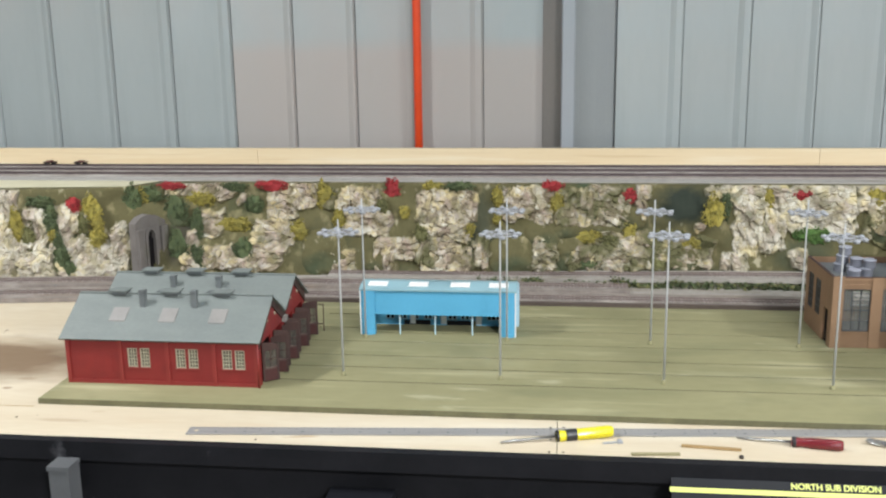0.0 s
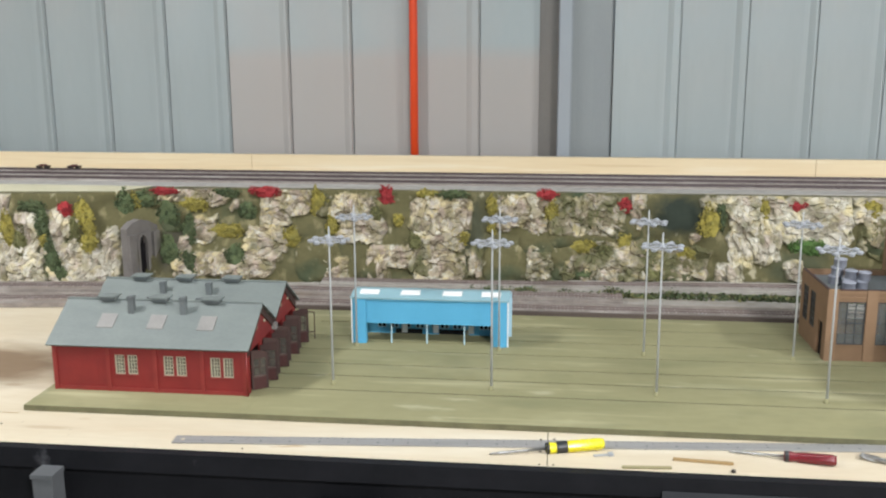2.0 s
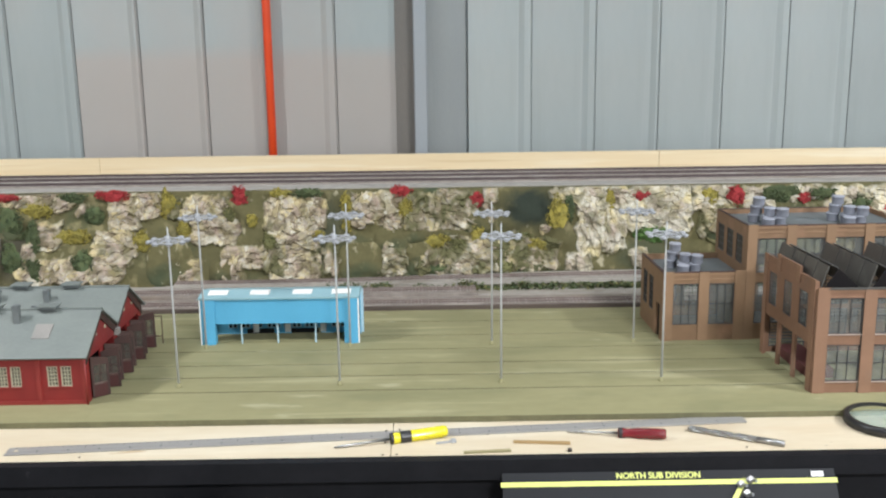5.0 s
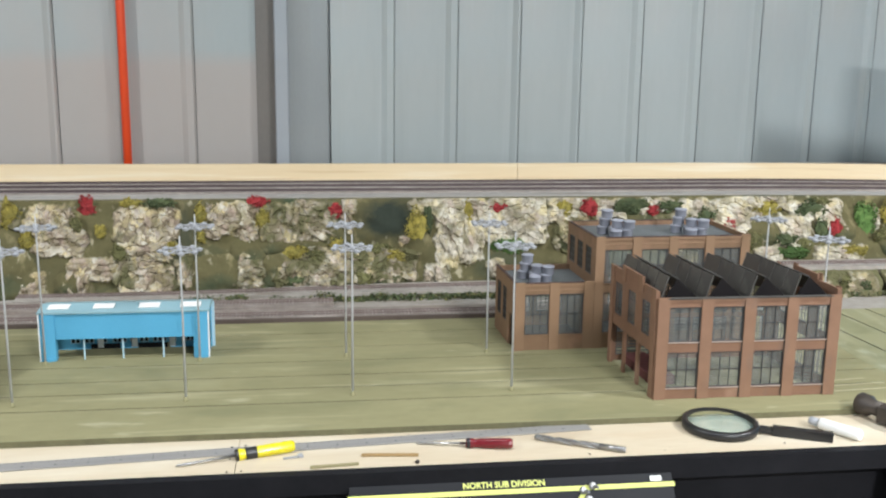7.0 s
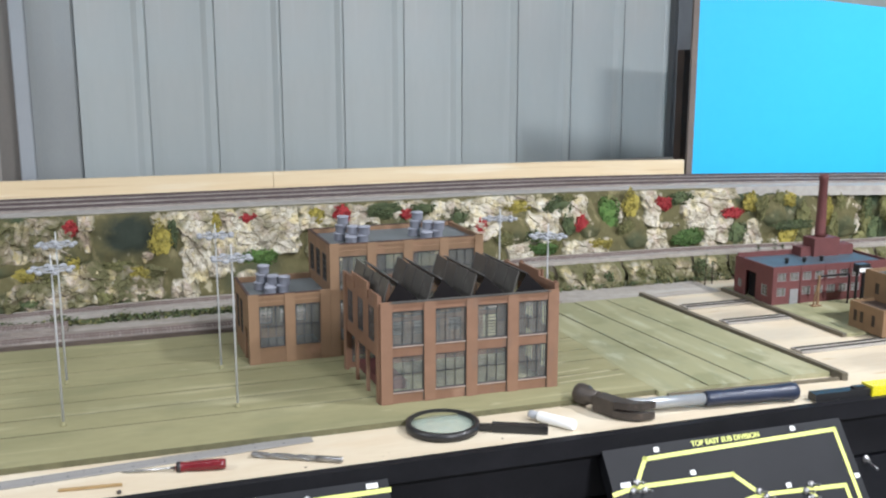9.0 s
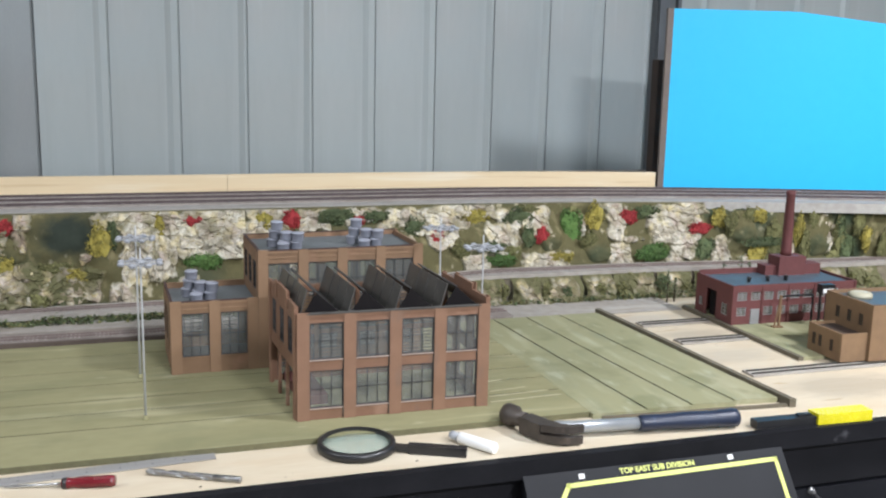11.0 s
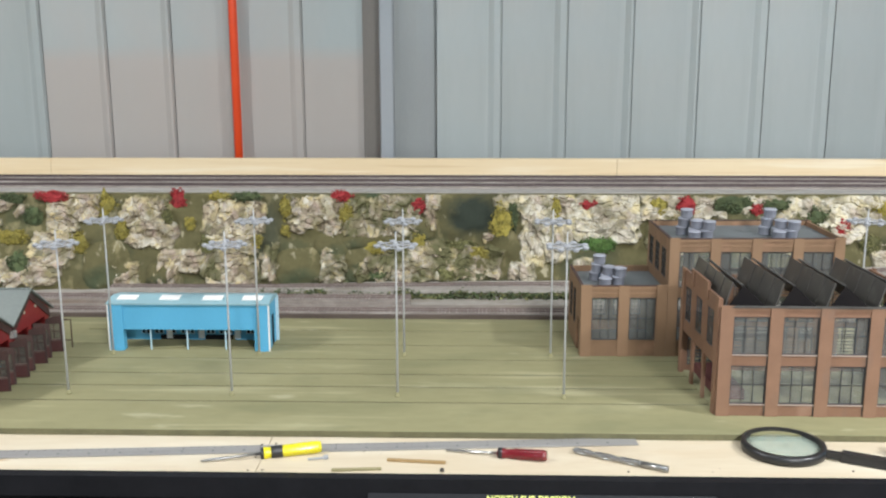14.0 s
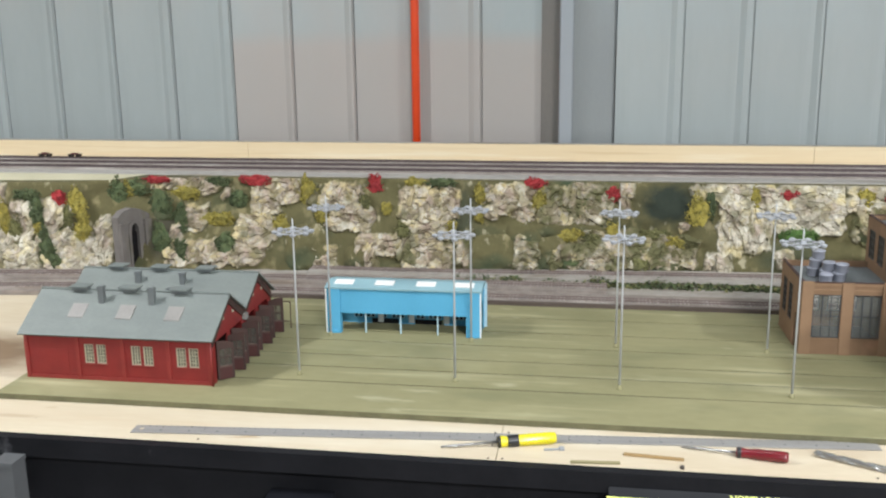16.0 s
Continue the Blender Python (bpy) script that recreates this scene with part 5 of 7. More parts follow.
def window(parent, m, w, h, cols, rows, bars, pane, bar=0.0008, frame_w=0.0014, depth=0.0018):
    """A window in the x-z plane with its lower left corner at the origin of m, set behind the face by its depth."""
    win = part("window", boxes([(0, 0.0008, 0, frame_w, 0.0008 + depth, h), (w - frame_w, 0.0008, 0, w, 0.0008 + depth, h), (frame_w, 0.0008, 0, w - frame_w, 0.0008 + depth, frame_w),
                                (frame_w, 0.0008, h - frame_w, w - frame_w, 0.0008 + depth, h)]), bars, parent, m=m)
    rows_ = []
    for i in range(1, cols):
        x = frame_w + (w - 2 * frame_w) * i / cols
        rows_.append((x - bar / 2, 0.001, frame_w, x + bar / 2, 0.0022, h - frame_w))
    for j in range(1, rows):
        z = frame_w + (h - 2 * frame_w) * j / rows
        rows_.append((frame_w, 0.0012, z - bar / 2, w - frame_w, 0.002, z + bar / 2))
    part("muntin", boxes(rows_), bars, win)
    part("pane", boxes([(frame_w, 0.0024, frame_w, w - frame_w, 0.0027, h - frame_w)]), pane, win)
    return win


def engine_house():
    L, D, H = 0.306, 0.278, 0.076
    b = root("engine_house", "red two-gabled model engine house with grey roofs and open brown doors", "model building", pose(-0.602, 1.523, GZ))
    t = 0.003
    wins = [(0.099, 0.027, 0.1145, 0.058), (0.119, 0.027, 0.1345, 0.058), (0.176, 0.027, 0.1915, 0.058), (0.196, 0.027, 0.2115, 0.058), (0.2495, 0.027, 0.265, 0.058), (0.2695, 0.027, 0.285, 0.058)]
    part("front_wall", wall_with_openings(L, H, t, wins), M["red_wall"], b)
    for x0, z0, x1, z1 in wins:
        window(b, pose(x0, 0.0, z0), x1 - x0, z1 - z0, 3, 5, M["cream_win"], M["window_dark"], bar=0.0011, frame_w=0.0016)
        part("window_sill", boxes([(x0 - 0.001, -0.0016, z0 - 0.0016, x1 + 0.001, -0.0002, z0)]), M["red_trim"], b)
    for x in (0.0, 0.0855, 0.160, 0.234, L - 0.006):
        part("pilaster", boxes([(x, -0.0022, 0, x + 0.006, -0.0002, H)], 0.0004), M["red_trim"], b)
    part("plinth", boxes([(0.0062, -0.0016, 0, L - 0.0062, -0.0002, 0.006)]), M["red_trim"], b)
    # low panel on the first bay
    part("bricked_panel", boxes([(0.018, -0.0004, 0.014, 0.072, -0.0001, 0.050)], 0.0004), M["red_wall"], b)
    part("back_wall", boxes([(0, D - t, 0, L, D, H)]), M["red_wall"], b)
    ridge, mid = 0.122, D / 2
    
    def gable(holes):
        bm = bmesh.new()
        outline = [(0, 0), (D, 0), (D, H), (0.2085, ridge), (mid, H + 0.004), (0.0735, ridge), (0, H)]
        if not holes:
            prism(bm, outline, 0, t, Matrix(((0, 0, 1, 0), (1, 0, 0, 0), (0, 1, 0, 0), (0, 0, 0, 1))))
            return bm
        # posts and the head over the four doorways
        mm = Matrix(((0, 0, 1, 0), (1, 0, 0, 0), (0, 1, 0, 0), (0, 0, 0, 1)))
        head = 0.064
        prism(bm, [(0, head), (D, head), (D, H), (0.2085, ridge), (mid, H + 0.004), (0.0735, ridge), (0, H)], 0, t, mm)
        for y0, y1 in ((0, 0.016), (0.068, 0.080), (0.132, 0.146), (0.198, 0.210), (0.262, D)):
            prism(bm, [(y0, 0), (y1, 0), (y1, head), (y0, head)], 0, t, mm)
        return bm

    part("end_wall", gable(False), M["red_wall"], b)
    g = part("door_wall", gable(True), M["red_wall"], b, "red gabled end wall with four tall doorways", m=pose(L - t, 0, 0))
    part("floor_plate", boxes([(t + 0.001, t + 0.001, 0.0002, L - t - 0.001, D - t - 0.001, 0.0012)]), M["void"], b)
    for y in (0.053, 0.094, 0.188, 0.229):
        bm = bmesh.new()
        cyl(bm, 0.0027, 0.0027, 0, 0.0012, 14, Matrix.Translation((t, y, 0.0905)) @ pose(0, 0, 0, 0, 90, 0))
        part("round_vent", bm, M["cream_win"], g, "small pale round vent")
    # roofs: four slopes with an overhang
    o = 0.006

    def slope(y0, z0, y1, z1):
        dy, dz = y1 - y0, z1 - z0
        n = Vector((0, -dz, dy)).normalized() * 0.0024
        bm = bmesh.new()
        a = [(-o, y0, z0), (L + o, y0, z0), (L + o, y1, z1), (-o, y1, z1)]
        lo = [bm.verts.new(p) for p in a]
        hi = [bm.verts.new(Vector(p) + (n if n.z > 0 else -n)) for p in a]
        bm.faces.new(lo[::-1]), bm.faces.new(hi)
        for i in range(4):
            bm.faces.new((lo[i], lo[(i + 1) % 4], hi[(i + 1) % 4], hi[i]))
        return bm

    for y0, z0, y1, z1 in ((-0.008, H - 0.005, 0.0735, ridge), (mid, H + 0.0042, 0.0735, ridge), (mid, H + 0.0042, 0.2085, ridge), (D + 0.008, H - 0.005, 0.2085, ridge)):
        part("roof_slope", slope(y0, z0 + 0.0004, y1, z1 + 0.0004), M["slate"], b)
    for y in (0.0735, 0.2085):
        part("ridge_cap", boxes([(-o, y - 0.003, ridge + 0.0015, L + o, y + 0.003, ridge + 0.004)], 0.0008), M["slate"], b)
    k = (ridge - H + 0.005) / 0.0815
    roof_z = lambda y: H - 0.005 + (y + 0.008) * k + 0.0028
    for x in (0.062, 0.142, 0.222):  # skylights in the near slope
        y0, y1 = 0.022, 0.046
        bm = bmesh.new()
        prism(bm, [(x, y0), (x + 0.026, y0), (x + 0.026, y1), (x, y1)], 0.0004, 0.0018)
        for v in bm.verts:
            v.co.z += roof_z(v.co.y)
        sk = part("skylight", bm, M["clear_light"], b, "frosted grey skylight")
        part("glazing_bar", boxes([(x + q - 0.0005, y0, 0, x + q + 0.0005, y1, 0.0006) for q in (0.0065, 0.013, 0.0195)]), M["grey_plastic"], sk, m=Matrix.Translation((0, 0, roof_z(y0) + 0.0022 - y0 * k)) @ Matrix(((1, 0, 0, 0), (0, 1, 0, 0), (0, k, 1, 0), (0, 0, 0, 1))))
    for yr in (0.0735, 0.2085):  # ridge ventilators
        for x in (0.062, 0.147, 0.232) if yr < 0.1 else (0.058, 0.136, 0.218):
            v = part("ridge_vent", boxes([(x - 0.012, yr - 0.008, ridge + 0.002, x + 0.012, yr + 0.008, ridge + 0.007)], 0.0006), M["grey_plastic"], b)
            part("vent_hood", boxes([(x - 0.015, yr - 0.012, ridge + 0.0072, x + 0.015, yr + 0.012, ridge + 0.0095)], 0.0008), M["slate"], v)
    for x, y, h in ((0.108, 0.052, 0.026), (0.192, 0.052, 0.026), (0.106, 0.182, 0.022), (0.186, 0.182, 0.022), (0.118, 0.1, 0.018), (0.2, 0.1, 0.018)):  # square flues
        zb = roof_z(y) if y < 0.0735 else (ridge - abs(y - (0.0735 if y < mid else 0.2085)) * k)
        f = part("flue", boxes([(x - 0.0044, y - 0.0044, zb - 0.004, x + 0.0044, y + 0.0044, zb + h)], 0.0006), M["grey_plastic"], b)
        part("flue_top", boxes([(x - 0.0053, y - 0.0053, zb + h - 0.004, x + 0.0053, y + 0.0053, zb + h - 0.001)], 0.0005), M["grey_plastic"], f)
    bm = bmesh.new()
    lathe(bm, [(0.0016, 0), (0.0016, H - 0.004)], 8)
    part("downpipe", bm, M["red_trim"], b, "thin red downpipe at the corner", m=pose(L + 0.0008, -0.0035, 0))
    # glazed double doors standing half open in every doorway
    def door_leaf(y, a, flip):
        W, T = 0.0265, 0.0009
        curve = lambda x: 0.058 + 0.006 * math.sin(math.pi / 2 * (x / W if flip else 1 - x / W))
        flat = Matrix(((1, 0, 0, 0), (0, 0, -1, 0), (0, 1, 0, 0), (0, 0, 0, 1)))
        bm = bmesh.new()
        prism(bm, [(0, 0.001), (0.0035, 0.001), (0.0035, curve(0.0035)), (0, curve(0))], -T, T, flat)
        prism(bm, [(W - 0.0035, 0.001), (W, 0.001), (W, curve(W)), (W - 0.0035, curve(W - 0.0035))], -T, T, flat)
        prism(bm, [(0.0036, 0.050), (W - 0.0036, 0.050), (W - 0.0036, curve(W - 0.0036)), (W / 2, curve(W / 2)), (0.0036, curve(0.0036))], -T, T, flat)
        d = part("door", bm, M["door_brown"], b, m=pose(L + 0.0008, y, 0.0006, 0, 0, a))
        part("door_panel", boxes([(0.0036, -T * 0.7, 0.001, W - 0.0036, T * 0.7, 0.020)], 0.0003), M["door_red"], d, "dark red-brown lower panel")
        part("door_rail", boxes([(0.0036, -0.0014, 0.0202, W - 0.0036, 0.0014, 0.0232)], 0.0003), M["rail_pale"], d, "pale brown rail")
        part("pane", boxes([(0.0036, -0.0002, 0.0233, W - 0.0036, 0.0002, 0.0499)]), M["door_glass"], d)
        part("muntin", boxes([(W / 2 - 0.0006, -0.0007, 0.0233, W / 2 + 0.0006, -0.00025, 0.0499), (0.0036, -0.0007, 0.036, W / 2 - 0.0007, -0.00025, 0.0372), (W / 2 + 0.0007, -0.0007, 0.036, W - 0.0036, -0.00025, 0.0372)]), M["door_brown"], d)

    for y0, y1 in ((0.016, 0.068), (0.080, 0.132), (0.146, 0.198), (0.210, 0.262)):
        door_leaf(y0 + 0.003, 40, False)
        door_leaf(y1 - 0.003, 10, True)
    for y0, y1, z0, z1 in ((0.002, 0.0735, H - 0.004, 0.1215), (0.0735, 0.139, 0.1215, H + 0.002), (0.141, 0.2085, H + 0.002, 0.1215), (0.2085, D - 0.002, 0.1215, H - 0.004)):
        bm = bmesh.new()
        prism(bm, [(y0, z0 - 0.0125), (y1, z1 - 0.0125), (y1, z1), (y0, z0)], L + 0.0002, L + 0.0022, Matrix(((0, 0, 1, 0), (1, 0, 0, 0), (0, 1, 0, 0), (0, 0, 0, 1))))
        part("bargeboard", bm, M["door_brown"], b, "dark brown board along the gable")
    part("valley_box", boxes([(L + 0.0004, mid - 0.006, 0.064, L + 0.007, mid + 0.006, 0.074)], 0.0008), M["clear_light"], b, "pale rainwater box between the gables")
    part("lean_to_frame", boxes([(L + 0.012, D + 0.012, 0, L + 0.0135, D + 0.0135, 0.05), (L + 0.030, D + 0.012, 0, L + 0.0315, D + 0.0135, 0.05), (L + 0.0137, D + 0.012, 0.0486, L + 0.0298, D + 0.0135, 0.05),
                                 (L + 0.0137, D + 0.012, 0.012, L + 0.0298, D + 0.0135, 0.0135)]), M["door_brown"], b, "thin brown frame beside the far door")


engine_house()


def blue_shed():
    L, D, H = 0.272, 0.066, 0.081
    b = root("blue_shed", "light blue model train shed open along its front", "model building", pose(-0.192, 1.799, GZ))
    part("lintel", boxes([(0.024, 0, 0.037, L - 0.024, 0.003, H)], 0.0005), M["blue"], b)
    for x in (0.0, L - 0.0238):
        part("corner_pier", boxes([(x, -0.002, 0, x + 0.0238, 0.012, H)], 0.0006), M["blue"], b)
        part("pier_base", boxes([(x + 0.010, -0.004, 0, x + 0.019, -0.0022, 0.006)], 0.0005), M["blue"], b)
    part("corner_trim", boxes([(-0.0022, -0.0025, 0, -0.0002, 0.003, H)]), M["white"], b, "white corner trim")
    part("corner_trim", boxes([(L + 0.0002, -0.0025, 0, L + 0.0024, 0.0015, H)]), M["white"], b, "white corner trim")
    part("corner_trim", boxes([(L + 0.0002, D - 0.003, 0, L + 0.0052, D + 0.001, H)]), M["blue_pale"], b, "pale corner trim")
    for x in (0.0, L - 0.003):
        part("side_wall", boxes([(x, 0.0122, 0.0, x + 0.003, D * 0.45, H), (x, D * 0.45 + 0.0001, 0.055, x + 0.003, D * 0.8, H), (x, D * 0.8 + 0.0001, 0, x + 0.003, D, H)]), M["blue"], b)
    part("side_door", boxes([(L - 0.0025, D * 0.46, 0, L - 0.0012, D * 0.79, 0.054)]), M["void"], b, "black plate for the dark inside the side doorway")
    part("back_wall", wall_with_openings(L - 0.0064, H - 0.002, 0.003, [(0.062, 0.0, 0.112, 0.0095), (0.142, 0.0, 0.196, 0.0095)]), M["blue"], b, m=pose(0.0032, D - 0.003, 0))
    # Dark plates paint the shade low inside the shed.
    for x in (0.062, 0.142):
        part("back_door", boxes([(x + 0.0005, D - 0.0022, 0, x + 0.0495, D - 0.001, 0.009)]), M["navy"], b, "dark plate for the shade low on the back wall", m=pose(0.0032, 0, 0))
    for i, x in enumerate((0.034, 0.042, 0.057, 0.065, 0.079, 0.087, 0.104, 0.112, 0.120, 0.133, 0.149, 0.157, 0.172, 0.180, 0.188, 0.204, 0.220, 0.228, 0.236)):
        w = part("window", boxes([(x - 0.0008, D - 0.0037, 0.0112, x + 0.0066, D - 0.0031, 0.0195)]), M["blue_pale"], b, "small window with a pale frame")
        part("pane", boxes([(x + 0.0003, D - 0.0041, 0.0122, x + 0.0055, D - 0.0038, 0.0186)]), M["void"], w)
    for x in (0.067, 0.130, 0.196):
        part("post", boxes([(x, 0.004, 0, x + 0.0022, 0.0062, 0.042)]), M["blue_pale"], b)
    for x in (0.078, 0.135, 0.199):
        part("notice", boxes([(x, D - 0.0058, 0.003, x + 0.010, D - 0.0050, 0.0185)]), M["white"], b, "white panel on the back wall")
    part("floor_plate", boxes([(0.004, 0.013, 0.0002, L - 0.004, D - 0.007, 0.0012)]), M["green_base"], b)
    flip = Matrix(((0, 0, 1, 0), (1, 0, 0, 0), (0, 1, 0, 0), (0, 0, 0, 1)))
    k = 0.006 / (D * 0.5 + 0.003)
    top = lambda y: H + 0.003 + (y + 0.003) * k
    bm, lights = bmesh.new(), (0.011, 0.084, 0.158, 0.226)
    prism(bm, [(0.0292, H), (D + 0.003, H), (D + 0.003, H + 0.003), (D * 0.5, H + 0.009), (0.0292, top(0.0292))], -0.003, L + 0.003, flip)
    prism(bm, [(-0.003, H), (0.0098, H), (0.0098, top(0.0098)), (-0.003, top(-0.003))], -0.003, L + 0.003, flip)
    for x0, x1 in zip((-0.003, *[x + 0.0342 for x in lights]), (*[x - 0.0002 for x in lights], L + 0.003)):
        prism(bm, [(0.0098, H), (0.0292, H), (0.0292, top(0.0292)), (0.0098, top(0.0098))], x0, x1, flip)
    part("roof", bm, M["blue_roof"], b)
    for x in lights:
        bm = bmesh.new()
        prism(bm, [(x, 0.010), (x + 0.034, 0.010), (x + 0.034, 0.029), (x, 0.029)], 0.0002, 0.0012)
        for v in bm.verts:
            v.co.z += top(v.co.y)
        part("skylight", bm, M["milky"], b, "milky white roof panel")


blue_shed()


def roof_fan():
    """A squat grey rooftop drum with a lipped lid."""
    bm = bmesh.new()
    lathe(bm, [(0.0074, 0), (0.0078, 0.0008), (0.0078, 0.0094), (0.0085, 0.0098), (0.0085, 0.0112), (0.0074, 0.0120), (0.0060, 0.0122)], 14)
    return mesh(bm, "roof_tank", M["tank_grey"])


FAN = roof_fan()


def brick_wall_front(b, m, L, H, bays, wall, trim, rows, pier=0.012, thick=0.004, pier_top=None, cols=4, bars_n=4, sill=None):
    """Piers, spandrels, cornice and windows of one facade; rows are (sill, head) heights. m places it under the building."""
    step = (L - pier) / bays
    ops = [(pier + i * step + 0.0006, z0, (i + 1) * step - 0.0006, z1) for z0, z1 in rows for i in range(bays)]
    part("wall", wall_with_openings(L, H, thick, ops), wall, b, m=m)
    for i in range(bays + 1):
        part("pier", boxes([(i * step, -0.0024, 0, i * step + pier, -0.0002, (pier_top or H) + (0.003 if i in (0, bays) else 0.0012))], 0.0005), trim, b, m=m)
    for i in range(bays):
        part("cornice", boxes([(pier + i * step + 0.0002, -0.0014, H - 0.0042, (i + 1) * step - 0.0002, -0.0002, H - 0.0008)], 0.0003), trim, b, m=m)
        part("corbel", boxes([(pier + i * step + 0.0002, -0.0011, H - 0.0125, (i + 1) * step - 0.0002, -0.0002, H - 0.0105)], 0.0003), trim, b, m=m)
    for x0, z0, x1, z1 in ops:
        part("window_sill", boxes([(x0 - 0.0004, -0.0014, z0 - 0.0016, x1 + 0.0004, -0.0001, z0 - 0.0001)]), sill or trim, b, m=m)
        window(b, m @ pose(x0, 0, z0), x1 - x0, z1 - z0, cols, bars_n, M["muntin"], M["pane"])


def turned(x, y, z, a):
    return pose(x, y, z, 0, 0, a)


def tan_works():
    """A low wing and a tall block, one behind the other's end wall."""
    b = root("tan_works", "tan brick model works with a low wing and a taller block", "model building", pose(0.606, 1.783, GZ, 0, 0, 1.4))
    LW, LD, LH, TW, TD, TH = 0.142, 0.158, 0.120, 0.286, 0.172, 0.199
    dark = M["window_smoky"]
    brick_wall_front(b, pose(0, 0, 0), LW, LH, 2, M["tan"], M["tan_light"], [(0.028, 0.101)], 0.0175, cols=3, bars_n=2)
    brick_wall_front(b, pose(LW + 0.0005, 0, 0), TW, TH, 4, M["tan"], M["tan_light"], [(0.028, 0.101), (0.118, 0.178)], 0.0165, cols=3, bars_n=2)
    # side walls, seen end-on from the yard
    lm = turned(0, LD, 0, -90)
    ops = [(0.018, 0.036, 0.048, 0.098), (0.062, 0.036, 0.092, 0.098), (0.116, 0.0, 0.140, 0.060)]
    part("side_wall", wall_with_openings(LD - 0.0045, LH, 0.004, ops), M["tan"], b, m=lm)
    for x0, z0, x1, z1 in ops[:2]:
        window(b, lm @ pose(x0, 0, z0), x1 - x0, z1 - z0, 3, 5, M["muntin"], dark)
    part("doorway", boxes([(0.1165, 0.0030, 0.0, 0.1395, 0.0038, 0.0595)]), M["void"], b, "black plate for the dark inside the doorway", m=lm)
    tm = turned(LW + 0.0005, TD, 0, -90)
    ops = [(0.014 + i * 0.050, 0.128, 0.048 + i * 0.050, 0.178) for i in range(3)]
    part("side_wall", wall_with_openings(TD - 0.0045, TH, 0.004, ops), M["tan"], b, m=tm)
    for x0, z0, x1, z1 in ops:
        window(b, tm @ pose(x0, 0, z0), x1 - x0, z1 - z0, 3, 4, M["muntin"], dark)
    rm = turned(LW + TW + 0.0005, 0.0045, 0, 90)
    part("side_wall", boxes([(0, 0, 0, TD - 0.0045, 0.004, TH)]), M["tan"], b, m=rm)
    for x in (0.0, TD - 0.018):
        part("pier", boxes([(x, -0.0022, 0, x + 0.012, -0.0002, TH + 0.002)], 0.0005), M["tan_light"], b, m=rm)
    # far walls, whose barred windows show through the near ones
    for m, w, h, ops in ((pose(0.0045, LD - 0.004, 0), LW - 0.005, LH, [(0.012 + i * 0.064, 0.028, 0.062 + i * 0.064, 0.098) for i in range(2)]),
                         (pose(LW + 0.005, TD - 0.004, 0), TW - 0.0092, TH, [(0.012 + i * 0.067, z0, 0.062 + i * 0.067, z0 + 0.064) for i in range(4) for z0 in (0.030, 0.112)])):
        part("back_wall", wall_with_openings(w, h, 0.004, ops), M["tan"], b, m=m)
        for x0, z0, x1, z1 in ops:
            window(b, m @ pose(x0, 0, z0), x1 - x0, z1 - z0, 3, 9, M["muntin"], M["pane"], bar=0.0013)
    part("party_wall", boxes([(LW + 0.0007, 0.0045, 0, LW + 0.004, TD - 0.0045, 0.125)]), M["roof_dark"], b, "dark inner wall between the wing and the block")
    part("floor_plate", boxes([(0.005, 0.005, 0.0002, LW, LD - 0.005, 0.0012)]), M["roof_grey"], b)
    part("floor_plate", boxes([(LW + 0.005, 0.005, 0.0002, LW + TW - 0.005, TD - 0.005, 0.0012)]), M["roof_grey"], b)
    part("flat_roof", boxes([(0.0045, 0.0045, LH - 0.013, LW + 0.0002, LD - 0.0045, LH - 0.010)]), M["roof_grey"], b)
    part("flat_roof", boxes([(LW + 0.005, 0.0045, TH - 0.011, LW + TW - 0.0042, TD - 0.0045, TH - 0.008)]), M["roof_grey"], b)
    part("coping", boxes([(0.0001, -0.0002, LH + 0.0001, LW - 0.002, 0.0045, LH + 0.0016), (0.0001, 0.0047, LH + 0.0001, 0.0046, LD, LH + 0.0016)]), M["door_brown"], b)
    part("coping", boxes([(LW + 0.0007, -0.0002, TH + 0.0001, LW + TW, 0.0045, TH + 0.0016), (LW + 0.0007, 0.0047, TH + 0.0001, LW + 0.005, TD, TH + 0.0016), (LW + 0.0052, TD - 0.0042, TH + 0.0001, LW + TW, TD, TH + 0.0016)]), M["door_brown"], b)
    for x0, y0, z0 in ((0.036, 0.030, LH - 0.0099), (LW + 0.040, 0.026, TH - 0.0079), (LW + 0.182, 0.026, TH - 0.0079)):
        for dx, dy, stack in ((0.0, 0.060, 3), (0.016, 0.038, 2), (0.034, 0.026, 2), (0.010, 0.014, 1)):
            for q in range(stack):
                f = new("roof_tank", FAN)
                f.parent, f.matrix_basis = b, pose(x0 + dx + 0.003 * q, y0 + dy - 0.002 * q, z0 + q * 0.0152) @ Matrix.Diagonal((1.32, 1.32, 1.24, 1))


tan_works()


def out_of_square(b, lean):
    """Shaped to fit the camera's view: the side walls run askew, every part leaning in plan by the same share."""
    skew = Matrix(((1, lean, 0, 0), (0, 1, 0, 0), (0, 0, 1, 0), (0, 0, 0, 1)))
    for ob in b.children:
        for piece in (ob, *ob.children):
            m = ob.matrix_basis if piece is ob else ob.matrix_basis @ piece.matrix_basis
            piece.data.transform(m.inverted() @ skew @ m)


